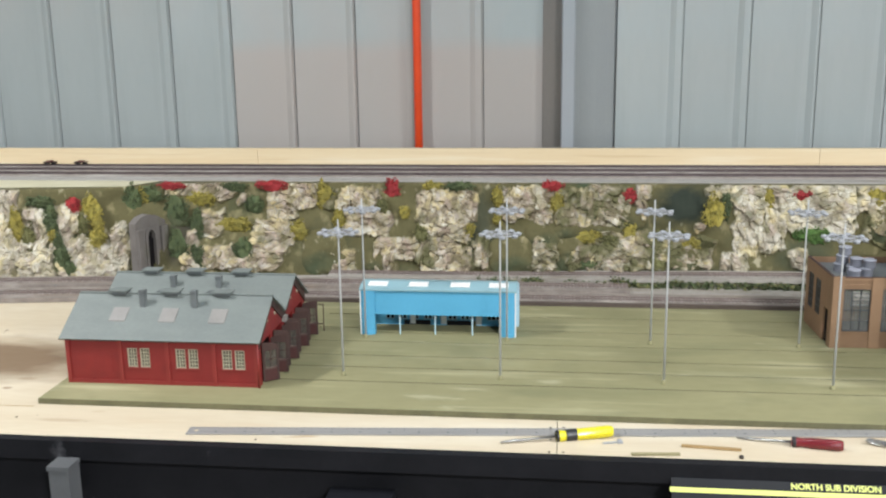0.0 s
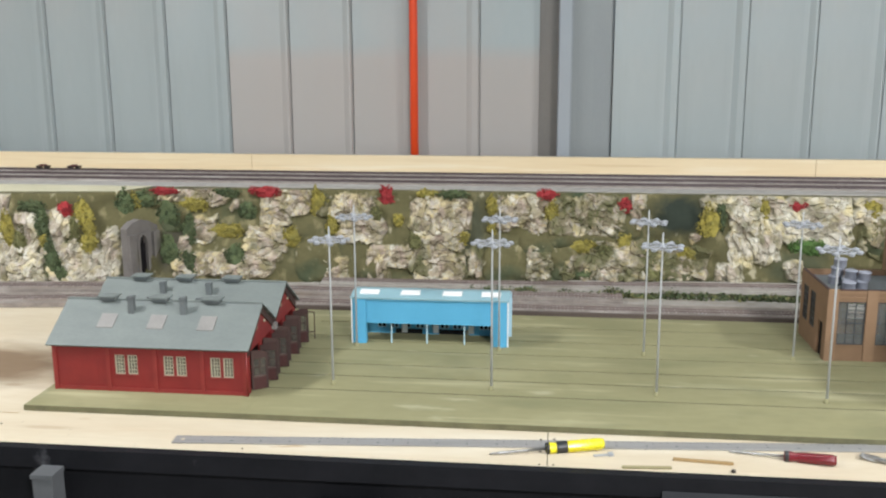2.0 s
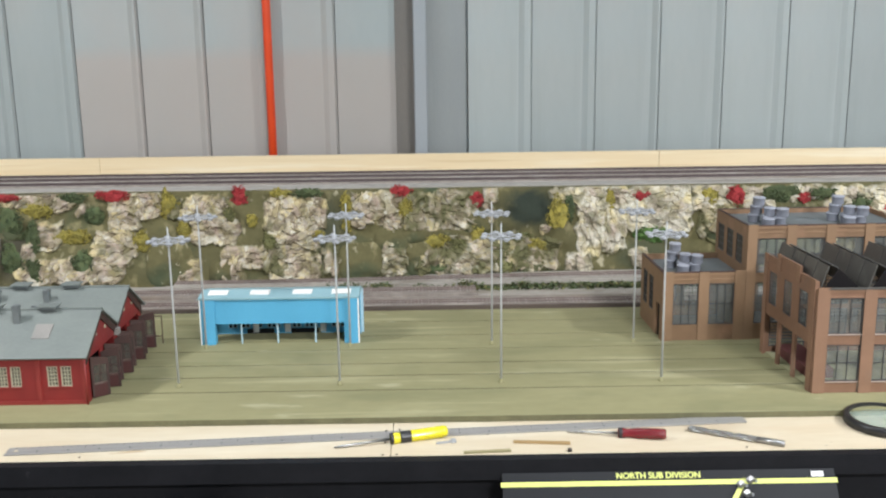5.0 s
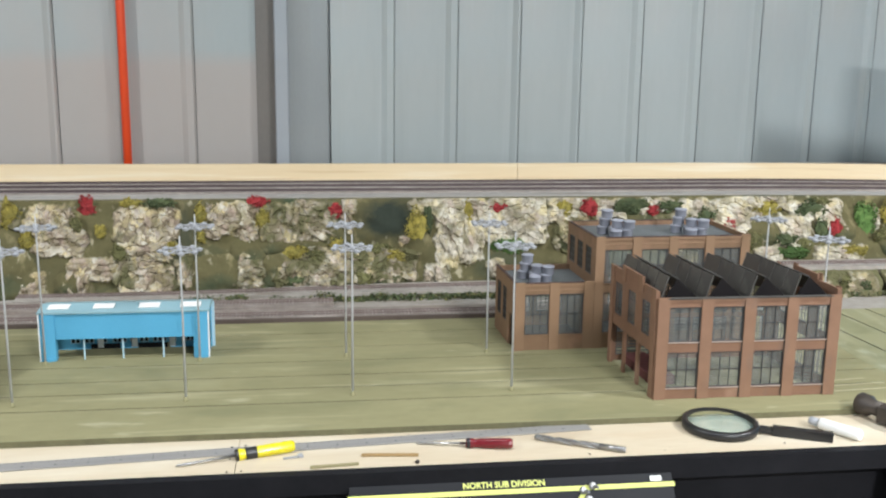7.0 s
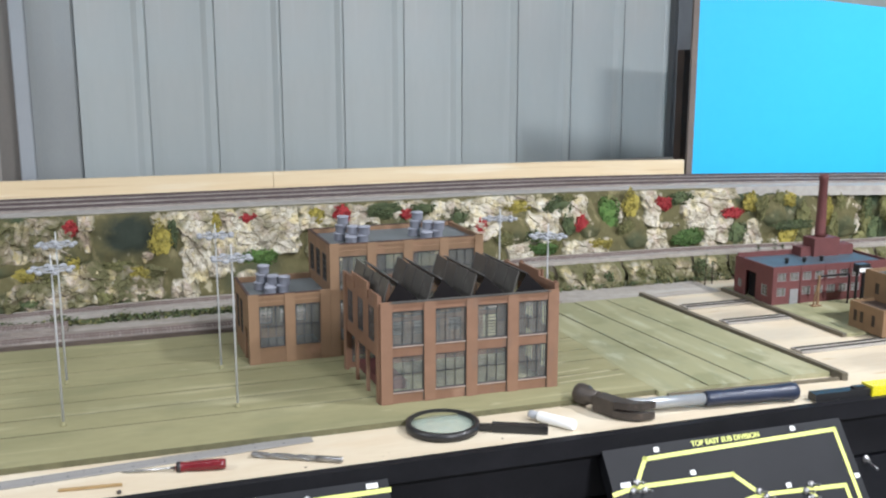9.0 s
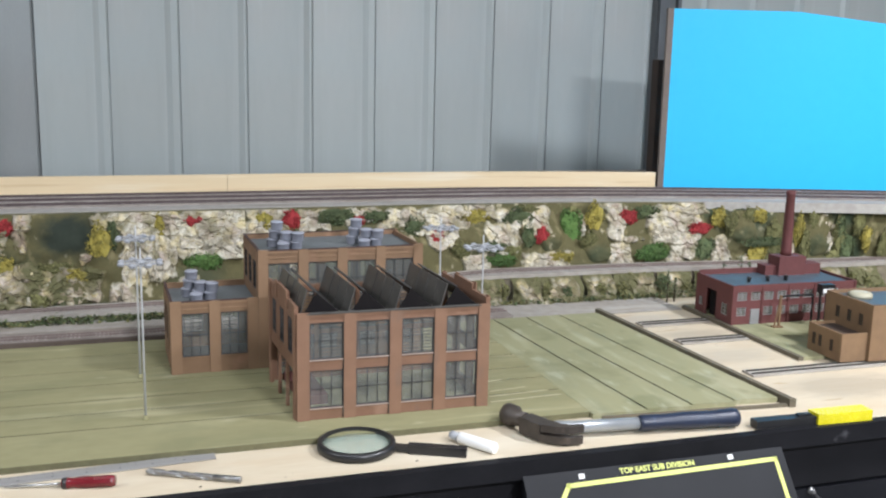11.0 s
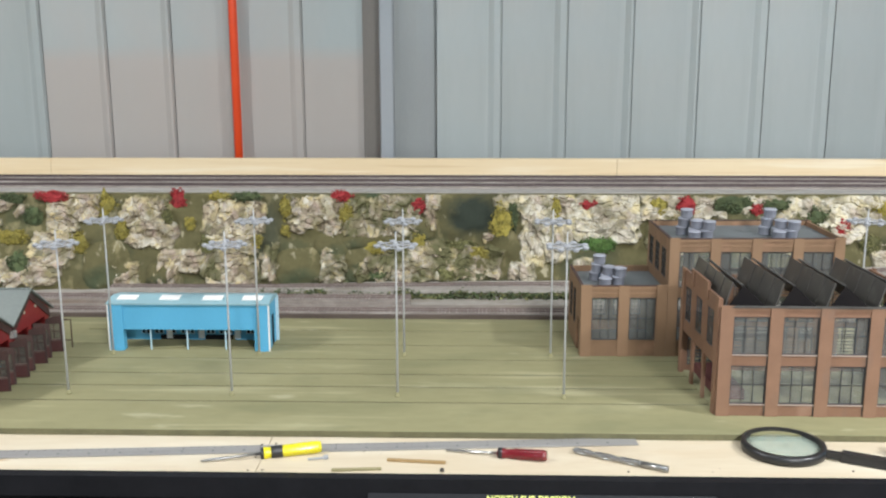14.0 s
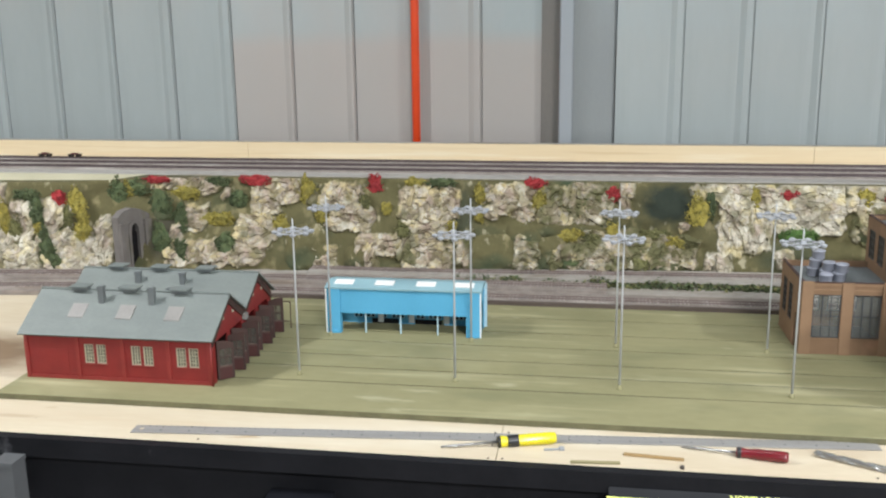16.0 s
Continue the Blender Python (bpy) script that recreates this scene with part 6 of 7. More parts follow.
def factory():
    L, D, H = 0.290, 0.196, 0.157
    b = root("brick_factory", "red-brown brick model factory with a black sawtooth roof", "model building", pose(0.7675, 1.5215, GZ, 0, 0, -0.6))
    brick_wall_front(b, pose(0, 0, 0), L, H, 4, M["brick"], M["brick_light"], [(0.0175, 0.0735), (0.090, 0.144)], 0.018, pier_top=H, cols=3, bars_n=2, sill=M["sill_pale"])
    for i in range(1, 5):  # dark strips for the joint, and the shadow painted there, where each wall panel meets the next pier
        x = i * (L - 0.018) / 4
        part("panel_joint", boxes([(x - 0.0016, -0.0008, 0.001, x - 0.0002, -0.0001, H - 0.013)]), M["roof_dark"], b, "dark strip for the joint and the pier's shadow")
    part("gutter", boxes([(0.014, -0.0030, H + 0.0002, L - 0.014, 0.0045, H + 0.0018)], 0.0005), M["roof_bar"], b, "grey gutter strip along the eaves")
    # left side: three tall windows over open bays on posts, with a stepped parapet
    for m, front in ((turned(0, D, 0, -90), True), (turned(L, 0.0045, 0, 90), False)):
        W = D - 0.0045
        ops = [(0.019 + i * 0.058, 0.090, 0.050 + i * 0.058, 0.144) for i in range(3)]
        low = [(0.010 + i * 0.059, 0.0, 0.060 + i * 0.059, 0.070) for i in range(3)] if front else [(0.019 + i * 0.058, 0.018, 0.050 + i * 0.058, 0.070) for i in range(3)]
        part("side_wall", wall_with_openings(W, H, 0.004, ops + low), M["brick"], b, m=m)
        for x0, z0, x1, z1 in ops + ([] if front else low):
            window(b, m @ pose(x0, 0, z0), x1 - x0, z1 - z0, 3, 4, M["muntin"], M["pane"])
        bm = bmesh.new()
        s = 0.011
        prism(bm, [(0, H + 0.0002), (W, H + 0.0002), (W, H + s), (W - 0.060, H + s), (W - 0.060, H + s + 0.009), (0.058, H + s + 0.009), (0.058, H + s), (0, H + s)], -0.004, 0.0, pose(0, 0, 0, 90))
        part("parapet", bm, M["brick"], b, m=m)
        for x in (0.0, 0.052, W - 0.066, W - 0.012):
            top = H + s + (0.011 if 0.01 < x < W - 0.02 else 0.002)
            part("parapet_post", boxes([(x, -0.0022, H - 0.004, x + 0.012, -0.0002, top)], 0.0004), M["brick_light"], b, m=m)
        for x in (0.0, W - 0.013):
            part("pier", boxes([(x, -0.0022, 0, x + 0.013, -0.0002, H - 0.0045)], 0.0004), M["brick_light"], b, m=m)
    back = [(0.006 + i * 0.0675, z0, 0.066 + i * 0.0675, z0 + 0.064) for i in range(4) for z0 in (0.010, 0.082)]
    part("back_wall", wall_with_openings(L - 0.009, H, 0.004, back), M["brick"], b, m=pose(0.0045, D - 0.004, 0))
    for x0, z0, x1, z1 in back:  # the far windows have close-set bars
        window(b, pose(0.0045, D - 0.004, 0) @ pose(x0, 0, z0), x1 - x0, z1 - z0, 3, 11, M["muntin"], M["pane"], bar=0.0015)
    part("floor_plate", boxes([(0.005, 0.005, 0.0002, L - 0.005, D - 0.005, 0.0012)]), M["green_side"], b)
    part("loading_dock", boxes([(0.02, 0.06, 0.0014, 0.06, D - 0.01, 0.016)], 0.001), M["maroon"], b, "dark red dock inside the open bays")
    n, y0, y1, zb = 4, 0.0065, D - 0.020, H - 0.0098
    w = (L - 0.012) / n
    hh, lean = 0.0390, 0.36 * w
    for i in range(n):
        x = 0.0045 + i * w
        # a tooth: a steep glazed face, a long black slope and black end plates
        bm = bmesh.new()
        prism(bm, [(lean, hh), (lean + 0.0016, hh), (w - 0.0004, 0.0014), (w - 0.0004, 0), (w - 0.002, 0)], -y1, -y0, pose(x, 0, zb, 90))
        tooth = part("roof_tooth", bm, M["roof_dark"], b)
        up = Matrix(((1, 0, lean / hh, x), (0, 1, 0, 0), (0, 0, 1, zb), (0, 0, 0, 1)))
        part("glazing", boxes([(0.0, y0, 0.001, 0.0008, y1, hh - 0.001)]), M["roof_glass"], tooth, "dark glossy roof glazing", m=up)
        for y in (y0, 0.042, 0.083, 0.124, y1 - 0.002):
            part("glazing_bar", boxes([(-0.0010, y, 0.001, -0.0001, y + 0.0016, hh - 0.001)]), M["roof_bar"], tooth, m=up)
        part("sill_bar", boxes([(-0.0010, y0, 0.0, -0.0001, y1, 0.0009)]), M["roof_dark"], tooth, m=up)
        bm = bmesh.new()
        prism(bm, [(0.0004, 0.0004), (w - 0.0004, 0.0004), (lean + 0.0016, hh), (lean, hh)], -(y0 - 0.0004), -(y0 - 0.0012), pose(x, 0, zb, 90))
        part("gable_end", bm, M["void"], tooth, "black sawtooth end")
        part("ridge_trim", boxes([(x + lean - 0.0010, y0 - 0.001, zb + hh + 0.0002, x + lean + 0.0024, y1 + 0.001, zb + hh + 0.0014)], 0.0003), M["roof_dark"], tooth, "worn ridge edge")
    out_of_square(b, -0.06)


factory()


def red_factory():
    b = root("red_factory", "dark red brick model factory with a blue-grey roof and tall chimney", "model building", pose(1.714, 1.850, 1.007, 0, 0, -1.5))
    L, D, H = 0.30, 0.138, 0.082
    step, ops = 0.0315, []
    for i in range(8):
        x = 0.0125 + i * step
        ops.append((x, 0.050, x + 0.022, 0.068))
        if i != 1:
            ops.append((x, 0.018, x + 0.022, 0.036))
    part("front_wall", wall_with_openings(L, H, 0.004, ops), M["maroon"], b)
    for x0, z0, x1, z1 in ops:
        window(b, pose(x0, 0, z0), x1 - x0, z1 - z0, 2, 4, M["blind"], M["window_dark"], bar=0.0012)
    part("door", boxes([(0.045, -0.0016, 0, 0.065, -0.0002, 0.032)], 0.0004), M["blind"], b, "pale grey door")
    for x in (0.0, 0.069, 0.132, 0.195, L - 0.006):
        part("pilaster", boxes([(x, -0.0018, 0, x + 0.005, -0.0002, H)], 0.0004), M["maroon"], b)
    lm = turned(0, D, 0, -90)
    part("side_wall", wall_with_openings(D - 0.0045, H, 0.004, [(0.040, 0, 0.080, 0.058), (0.10, 0.016, 0.122, 0.040), (0.014, 0.016, 0.028, 0.034)]), M["maroon"], b, m=lm)
    for x0, z0, x1, z1 in ((0.10, 0.016, 0.122, 0.040), (0.014, 0.016, 0.028, 0.034)):
        window(b, lm @ pose(x0, 0, z0), x1 - x0, z1 - z0, 2, 3, M["blind"], M["window_dark"])
    part("loading_bay", boxes([(0.0405, 0.010, 0.0, 0.0795, 0.011, 0.0575)]), M["void"], b, "black plate for the dark inside the loading bay", m=lm)
    part("side_wall", boxes([(L - 0.004, 0.0045, 0, L, D - 0.0042, H)]), M["maroon"], b)
    part("back_wall", boxes([(0.0045, D - 0.004, 0, L, D, H + 0.006)]), M["maroon"], b)
    part("flat_roof", boxes([(0.0042, 0.0042, H - 0.008, L - 0.0042, D - 0.0042, H - 0.005)]), M["slate_blue"], b)
    for x in (0.07, 0.115, 0.16):
        bm = bmesh.new()
        lathe(bm, [(0.004, 0), (0.004, 0.007), (0.0058, 0.008), (0.003, 0.012)], 10)
        part("roof_vent", bm, M["black_plastic"], b, m=pose(x, 0.05, H - 0.0049))
    part("boiler_house", boxes([(0.172, 0.092, H - 0.0048, 0.239, D - 0.0045, 0.118)], 0.001), M["maroon"], b)
    part("boiler_wing", boxes([(0.2392, 0.098, H - 0.0048, 0.282, D - 0.006, 0.100)], 0.001), M["maroon"], b)
    part("boiler_wing", boxes([(0.145, 0.102, H - 0.0048, 0.1718, D - 0.0045, 0.098)], 0.001), M["maroon"], b)
    bm = bmesh.new()
    lathe(bm, [(0.0125, 0), (0.0118, 0.01), (0.0092, 0.130), (0.0105, 0.132), (0.0105, 0.138), (0.0088, 0.141), (0.0070, 0.141), (0.0070, 0.136)], 20)
    part("chimney", bm, M["maroon"], b, "tall round tapered chimney", m=pose(0.205, 0.118, 0.1182))
    # the loading gantry on its front
    g = root("loading_gantry", "small brown timber loading gantry with black beam", "gantry", pose(1.806, 1.815, 1.007))
    part("post", boxes([(-0.003, -0.002, 0, 0.001, 0.002, 0.066)], 0.0005), M["brown_wall"], g, "pale timber post")
    part("brace", boxes([(-0.001, -0.0015, 0, 0.001, 0.0015, 0.05)]), M["brown_wall"], g, m=pose(-0.012, 0.0, 0.001, 0, 11, 0))
    part("base", boxes([(-0.016, -0.006, 0, 0.006, 0.006, 0.0022)], 0.0004), M["brown_wall"], g)
    part("beam", boxes([(0.0012, -0.0015, 0.062, 0.078, 0.0015, 0.066)]), M["black_plastic"], g)
    part("post", boxes([(0.0755, -0.0015, 0, 0.078, 0.0015, 0.0618)]), M["black_plastic"], g)


red_factory()


def brown_depot():
    b = root("brown_depot", "brown model depot with a low wing and tall block", "model building", pose(1.757, 1.570, 1.007, 0, 0, -2))
    part("wing_wall", wall_with_openings(0.09, 0.052, 0.004, [(0.012, 0.014, 0.022, 0.036), (0.03, 0.014, 0.040, 0.036), (0.062, 0.014, 0.072, 0.036)]), M["brown_wall"], b, m=turned(0, 0.10, 0, -90))
    for x in (0.012, 0.03, 0.062):
        window(b, turned(0, 0.10, 0, -90) @ pose(x, 0, 0.014), 0.010, 0.022, 2, 2, M["brown_dark"], M["window_dark"])
    part("wing_front", boxes([(0.0002, 0.006, 0, 0.055, 0.0098, 0.052)]), M["brown_wall"], b)
    part("wing_back", boxes([(0.0042, 0.0962, 0, 0.055, 0.10, 0.052)]), M["brown_wall"], b)
    part("wing_roof", boxes([(0.0045, 0.010, 0.044, 0.0548, 0.0958, 0.047)]), M["brown_dark"], b)
    part("tall_wall", wall_with_openings(0.13, 0.104, 0.004, [(0.03, 0.06, 0.042, 0.082), (0.062, 0.06, 0.074, 0.082), (0.094, 0.06, 0.106, 0.082)]), M["brown_wall"], b, m=turned(0.056, 0.13, 0, -90))
    for x in (0.03, 0.062, 0.094):
        window(b, turned(0.056, 0.13, 0, -90) @ pose(x, 0, 0.06), 0.012, 0.022, 2, 2, M["brown_dark"], M["window_dark"])
    part("tall_front", boxes([(0.0562, -0.0002, 0, 0.30, 0.0038, 0.104)]), M["brown_wall"], b)
    part("tall_back", boxes([(0.0602, 0.126, 0, 0.30, 0.13, 0.104)]), M["brown_wall"], b)
    part("tall_roof", boxes([(0.0605, 0.004, 0.094, 0.30, 0.1258, 0.097)]), M["slate_blue"], b)
    bm = bmesh.new()
    lathe(bm, [(0.022, 0), (0.022, 0.006), (0.019, 0.009), (0.012, 0.011)], 18)
    part("roof_dome", bm, M["cream_win"], b, "cream round roof dome", m=pose(0.10, 0.09, 0.0972))
    w = root("hoist", "small black hoist with white side panels", "hoist", pose(1.90, 1.800, 1.0075))
    part("mast", boxes([(0.004, -0.003, 0, 0.010, 0.003, 0.070)], 0.0005), M["black_plastic"], w)
    part("cab", boxes([(-0.014, -0.009, 0.070, 0.016, 0.009, 0.088)], 0.003), M["black_plastic"], w)
    part("side_panel", boxes([(-0.013, -0.0098, 0.072, 0.012, -0.0092, 0.080)]), M["white"], w, "white panel")
    part("leg", boxes([(-0.013, -0.002, 0, -0.009, 0.002, 0.0698)]), M["black_plastic"], w)


brown_depot()


# ---- yard light towers ----
def light_tower():
    t = root("yard_light", "pale grey plastic yard light tower with a ring of lamps", "model lamp", pose(0.067, 1.588, GZ), "yard light towers")
    bm = bmesh.new()
    lathe(bm, [(0.0045, 0), (0.0045, 0.0008), (0.0030, 0.0016), (0.0024, 0.006)], 14)
    part("base", bm, M["green_base"], t, "olive painted base")
    bm = bmesh.new()
    lathe(bm, [(0.0019, 0.0062), (0.0011, 0.2460), (0.0004, 0.2500)], 10)
    part("pole", bm, M["pole_grey"], t)
    bm = bmesh.new()
    lathe(bm, [(0.0045, 0.2262), (0.0052, 0.2275), (0.0052, 0.2305), (0.0030, 0.2325)], 12)
    part("hub", bm, M["lamp_grey"], t)
    bm = bmesh.new()
    R, r, n = 0.0235, 0.0011, 28
    ring = [[bm.verts.new(((R + r * math.cos(q * math.pi / 3)) * math.cos(2 * math.pi * i / n), (R + r * math.cos(q * math.pi / 3)) * math.sin(2 * math.pi * i / n), 0.229 + r * math.sin(q * math.pi / 3))) for q in range(6)] for i in range(n)]
    for i in range(n):
        for q in range(6):
            bm.faces.new((ring[i][q], ring[(i + 1) % n][q], ring[(i + 1) % n][(q + 1) % 6], ring[i][(q + 1) % 6])).smooth = True
    part("ring", bm, M["lamp_grey"], t)
    for i in range(8):
        m = pose(0, 0, 0.229, 0, 0, 45 * i + 10)
        bm = one(box, 0.0045, -0.0007, -0.0007, 0.0233, 0.0007, 0.0007)
        part("spoke", bm, M["lamp_grey"], t, m=m)
        bm = bmesh.new()
        lathe(bm, [(0.0018, 0.0016), (0.0048, 0.0002), (0.0052, -0.0016), (0.0046, -0.0022)], 12)
        lamp = part("lamp_head", bm, M["lamp_grey"], t, m=m @ pose(0.0275, 0, 0.0012))
        bm = bmesh.new()
        lathe(bm, [(0.0043, -0.0002), (0.0040, -0.0010), (0.0016, -0.0016)], 12)
        part("lens", bm, M["lamp_lens"], lamp, "milky lamp lens", m=pose(0, 0, -0.0027))
    return t


tower = light_tower()
for x, y, a in ((-0.180, 1.588, 7), (0.315, 1.588, 3), (0.561, 1.585, 11), (-0.182, 1.781, 5), (0.067, 1.781, 9), (0.312, 1.780, 2), (0.557, 1.781, 8), (1.075, 1.60, 4), (1.066, 1.79, 12)):
    copy_thing(tower, pose(x, y, GZ, 0, 0, a))


# ---- small conifers near the factory ----
def conifer(x, y, z, h, seed):
    rng = random.Random(seed)
    t = root("conifer", "small dark green model conifer tree", "tree", pose(x, y, z), "model conifers")
    bm = bmesh.new()
    lathe(bm, [(0.0018, 0), (0.0012, h * 0.5), (0.0004, h * 0.97)], 7)
    part("trunk", bm, M["brown_dark"], t)
    bm = bmesh.new()
    for _ in range(150):
        q = rng.random()
        r = (1 - q) * h * 0.20 * rng.uniform(0.4, 1.1) + 0.001
        a = rng.uniform(0, 6.283)
        p = Vector((r * math.cos(a), r * math.sin(a), h * (0.15 + 0.85 * q) - r * 0.3))
        s = rng.uniform(0.002, 0.0042)
        vs = [bm.verts.new(p + Vector((rng.uniform(-1, 1), rng.uniform(-1, 1), rng.uniform(-0.5, 0.5))) * s) for _ in range(4)]
        for f in ((0, 1, 2), (0, 1, 3), (0, 2, 3), (1, 2, 3)):
            bm.faces.new([vs[i] for i in f])
    part("crown", bm, M["moss_green"], t)


for n, (x, y, z, h) in enumerate(((1.70, 2.075, 1.001, 0.075), (1.725, 2.085, 1.001, 0.055), (1.86, 2.10, 1.001, 0.085), (1.90, 2.09, 1.001, 0.10), (1.93, 2.10, 1.001, 0.08), (2.05, 2.09, 1.001, 0.09))):
    conifer(x, y, z, h, 900 + n)


# ---- tools on the bench ----
BT = 1.0006


def along(a, b, z):
    """A pose at a whose x axis points to b, in the plan."""
    return pose(a[0], a[1], z, 0, 0, math.degrees(math.atan2(b[1] - a[1], b[0] - a[0])))


def steel_rule():
    r = root("steel_rule", "worn grey one-metre steel rule lying on the plywood", "ruler", along((-0.352, 1.371), (0.646, 1.445), BT))
    part("blade", boxes([(0, -0.0118, 0, 1.0, 0.0118, 0.0012)], 0.0003), M["ruler"], r)
    bm = bmesh.new()
    for i in range(1, 100):
        h = 0.011 if i % 10 == 0 else (0.008 if i % 5 == 0 else 0.005)
        box(bm, i * 0.01 - 0.0002, 0.0117 - h, 0.00125, i * 0.01 + 0.0002, 0.0117, 0.0014)
    tagged(part("graduations", bm, M["black_plastic"], r, "fine black graduations"), kind="stuff")
    for i in range(1, 25):
        part("figure_bar", boxes([(i * 0.04 - 0.0015, -0.005, 0.00125, i * 0.04 + 0.0015, -0.002, 0.0014)]), M["grey_plastic"], r)
    bm = bmesh.new()
    cyl(bm, 0.003, 0.003, 0.00125, 0.0014, 14)
    part("hang_hole", bm, M["ply"], r, "round hanging hole", m=pose(0.012, 0, 0))


steel_rule()


def screwdriver(tip, start, end, shaft_r, grip_r, grip, label, collar):
    d = math.hypot(end[0] - tip[0], end[1] - tip[1])
    s = math.hypot(start[0] - tip[0], start[1] - tip[1])
    drop = math.degrees(math.atan2(grip_r - shaft_r, d))
    t = root("screwdriver", label, "screwdriver", along(tip, end, BT + shaft_r + 0.0003))
    lay = pose(0, 0, 0, 0, 90 - drop, 0)
    bm = bmesh.new()
    lathe(bm, [(shaft_r * 0.6, 0), (shaft_r, 0.012), (shaft_r, s)], 12, lay)
    part("shaft", bm, M["steel"], t)
    bm = bmesh.new()
    g = d - s
    bm2 = [(grip_r * 0.8, s), (grip_r, s + 0.003), (grip_r * 0.98, s + 0.10 * g), (grip_r * 0.80, s + 0.2 * g), (grip_r * 0.92, s + 0.3 * g), (grip_r, s + 0.4 * g), (grip_r, s + 0.93 * g), (grip_r * 0.8, s + g)]
    seg = 24
    rings = []
    for r, z in bm2:
        flute = 0.10 if z > s + 0.25 * g else 0.0
        rings.append([bm.verts.new((r * (1 - flute * (i % 4 == 0)) * math.cos(2 * math.pi * i / seg), r * (1 - flute * (i % 4 == 0)) * math.sin(2 * math.pi * i / seg), z)) for i in range(seg)])
    for a, b in zip(rings, rings[1:]):
        for i in range(seg):
            bm.faces.new((a[i], a[(i + 1) % seg], b[(i + 1) % seg], b[i])).smooth = True
    bm.faces.new(rings[0][::-1]), bm.faces.new(rings[-1])
    bmesh.ops.transform(bm, matrix=lay, verts=bm.verts)
    h = part("handle", bm, grip, t)
    if collar:
        for a, b in collar:
            bm = bmesh.new()
            lathe(bm, [(grip_r * 1.02, s + a * g), (grip_r * 1.03, s + (a + 0.02) * g), (grip_r * 1.03, s + (b - 0.02) * g), (grip_r * 1.02, s + b * g)], 24, lay)
            part("collar", bm, M["black_plastic"], h, "black collar")


screwdriver((0.080, 1.366), (0.152, 1.389), (0.229, 1.402), 0.0018, 0.0078, M["yellow"], "yellow and black handled screwdriver on the plywood", [(0.0, 0.05), (0.17, 0.36)])
screwdriver((0.392, 1.408), (0.459, 1.393), (0.521, 1.380), 0.0016, 0.0072, M["red_clear"], "screwdriver with a dark red plastic handle", [(0.02, 0.10)])


def drill_bit():
    a, b = (0.556, 1.408), (0.669, 1.350)
    L, r = math.hypot(b[0] - a[0], b[1] - a[1]), 0.0040
    t = root("drill_bit", "large bright steel twist drill bit", "drill bit", along(a, b, BT + r + 0.0002))
    bm = bmesh.new()
    n, seg = 60, 24
    rings = []
    for k in range(n + 1):
        x = 0.004 + (L * 0.72 - 0.004) * k / n
        ring = []
        for i in range(seg):
            th = 2 * math.pi * i / seg
            q = math.cos(2 * (th - x * 95))
            rr = r * (1 if q > -0.2 else 0.62)
            ring.append(bm.verts.new((x, rr * math.cos(th), rr * math.sin(th))))
        rings.append(ring)
    tipv = bm.verts.new((0, 0, 0))
    for p, q in zip(rings, rings[1:]):
        for i in range(seg):
            bm.faces.new((p[i], p[(i + 1) % seg], q[(i + 1) % seg], q[i]))
    for i in range(seg):
        bm.faces.new((tipv, rings[0][(i + 1) % seg], rings[0][i]))
    bm.faces.new(rings[-1])
    part("fluted_shaft", bm, M["steel"], t)
    bm = bmesh.new()
    lathe(bm, [(r, L * 0.72 + 0.0001), (r, L - 0.001), (r * 0.85, L)], 20, pose(0, 0, 0, 0, 90, 0))
    part("shank", bm, M["steel"], t)


drill_bit()
thing("wood_strip", boxes([(0, -0.0022, 0, 0.075, 0.0022, 0.003)], 0.0004), M["wood_stick"], "short raw timber strip on the plywood", "wood strip", m=along((0.317, 1.377), (0.393, 1.370), BT))
thing("ply_scrap", boxes([(0, -0.0028, 0, 0.062, 0.0028, 0.002)], 0.0003), M["scrap"], "thin olive stained timber scrap at the bench edge", "wood scrap", m=along((0.250, 1.346), (0.312, 1.351), BT))
thing("screw_head", one(lathe, [(0.0028, 0), (0.0028, 0.003), (0.0016, 0.0042)], 10), M["iron"], "small dark screw standing on the plywood", "screw", m=pose(0.388, 1.347, BT))
thing("cable_tie", boxes([(0, -0.002, 0, 0.022, 0.002, 0.0015), (0.020, -0.004, 0, 0.026, 0.004, 0.003)], 0.0004), M["lamp_lens"], "bit of clear plastic beside the screwdriver", "plastic bit", m=along((0.215, 1.378), (0.245, 1.385), BT))


NAIL = mesh(one(lathe, [(0.0016, 0), (0.0016, 0.0006), (0.0008, 0.0009)], 8), "nail", M["iron"])
for nx, ny in ((0.146, 1.385), (0.146, 1.425), (0.163, 1.346), (0.164, 1.428), (0.145, 1.345), (0.34, 1.428), (0.62, 1.352), (-0.25, 1.352), (-0.62, 1.40), (0.90, 1.36)):
    ob = new("nail", NAIL)
    ob.matrix_basis = pose(nx, ny, BT - 0.0004)
    tagged(ob, "small dark nail head in the plywood", "nail", "nail heads in the plywood")


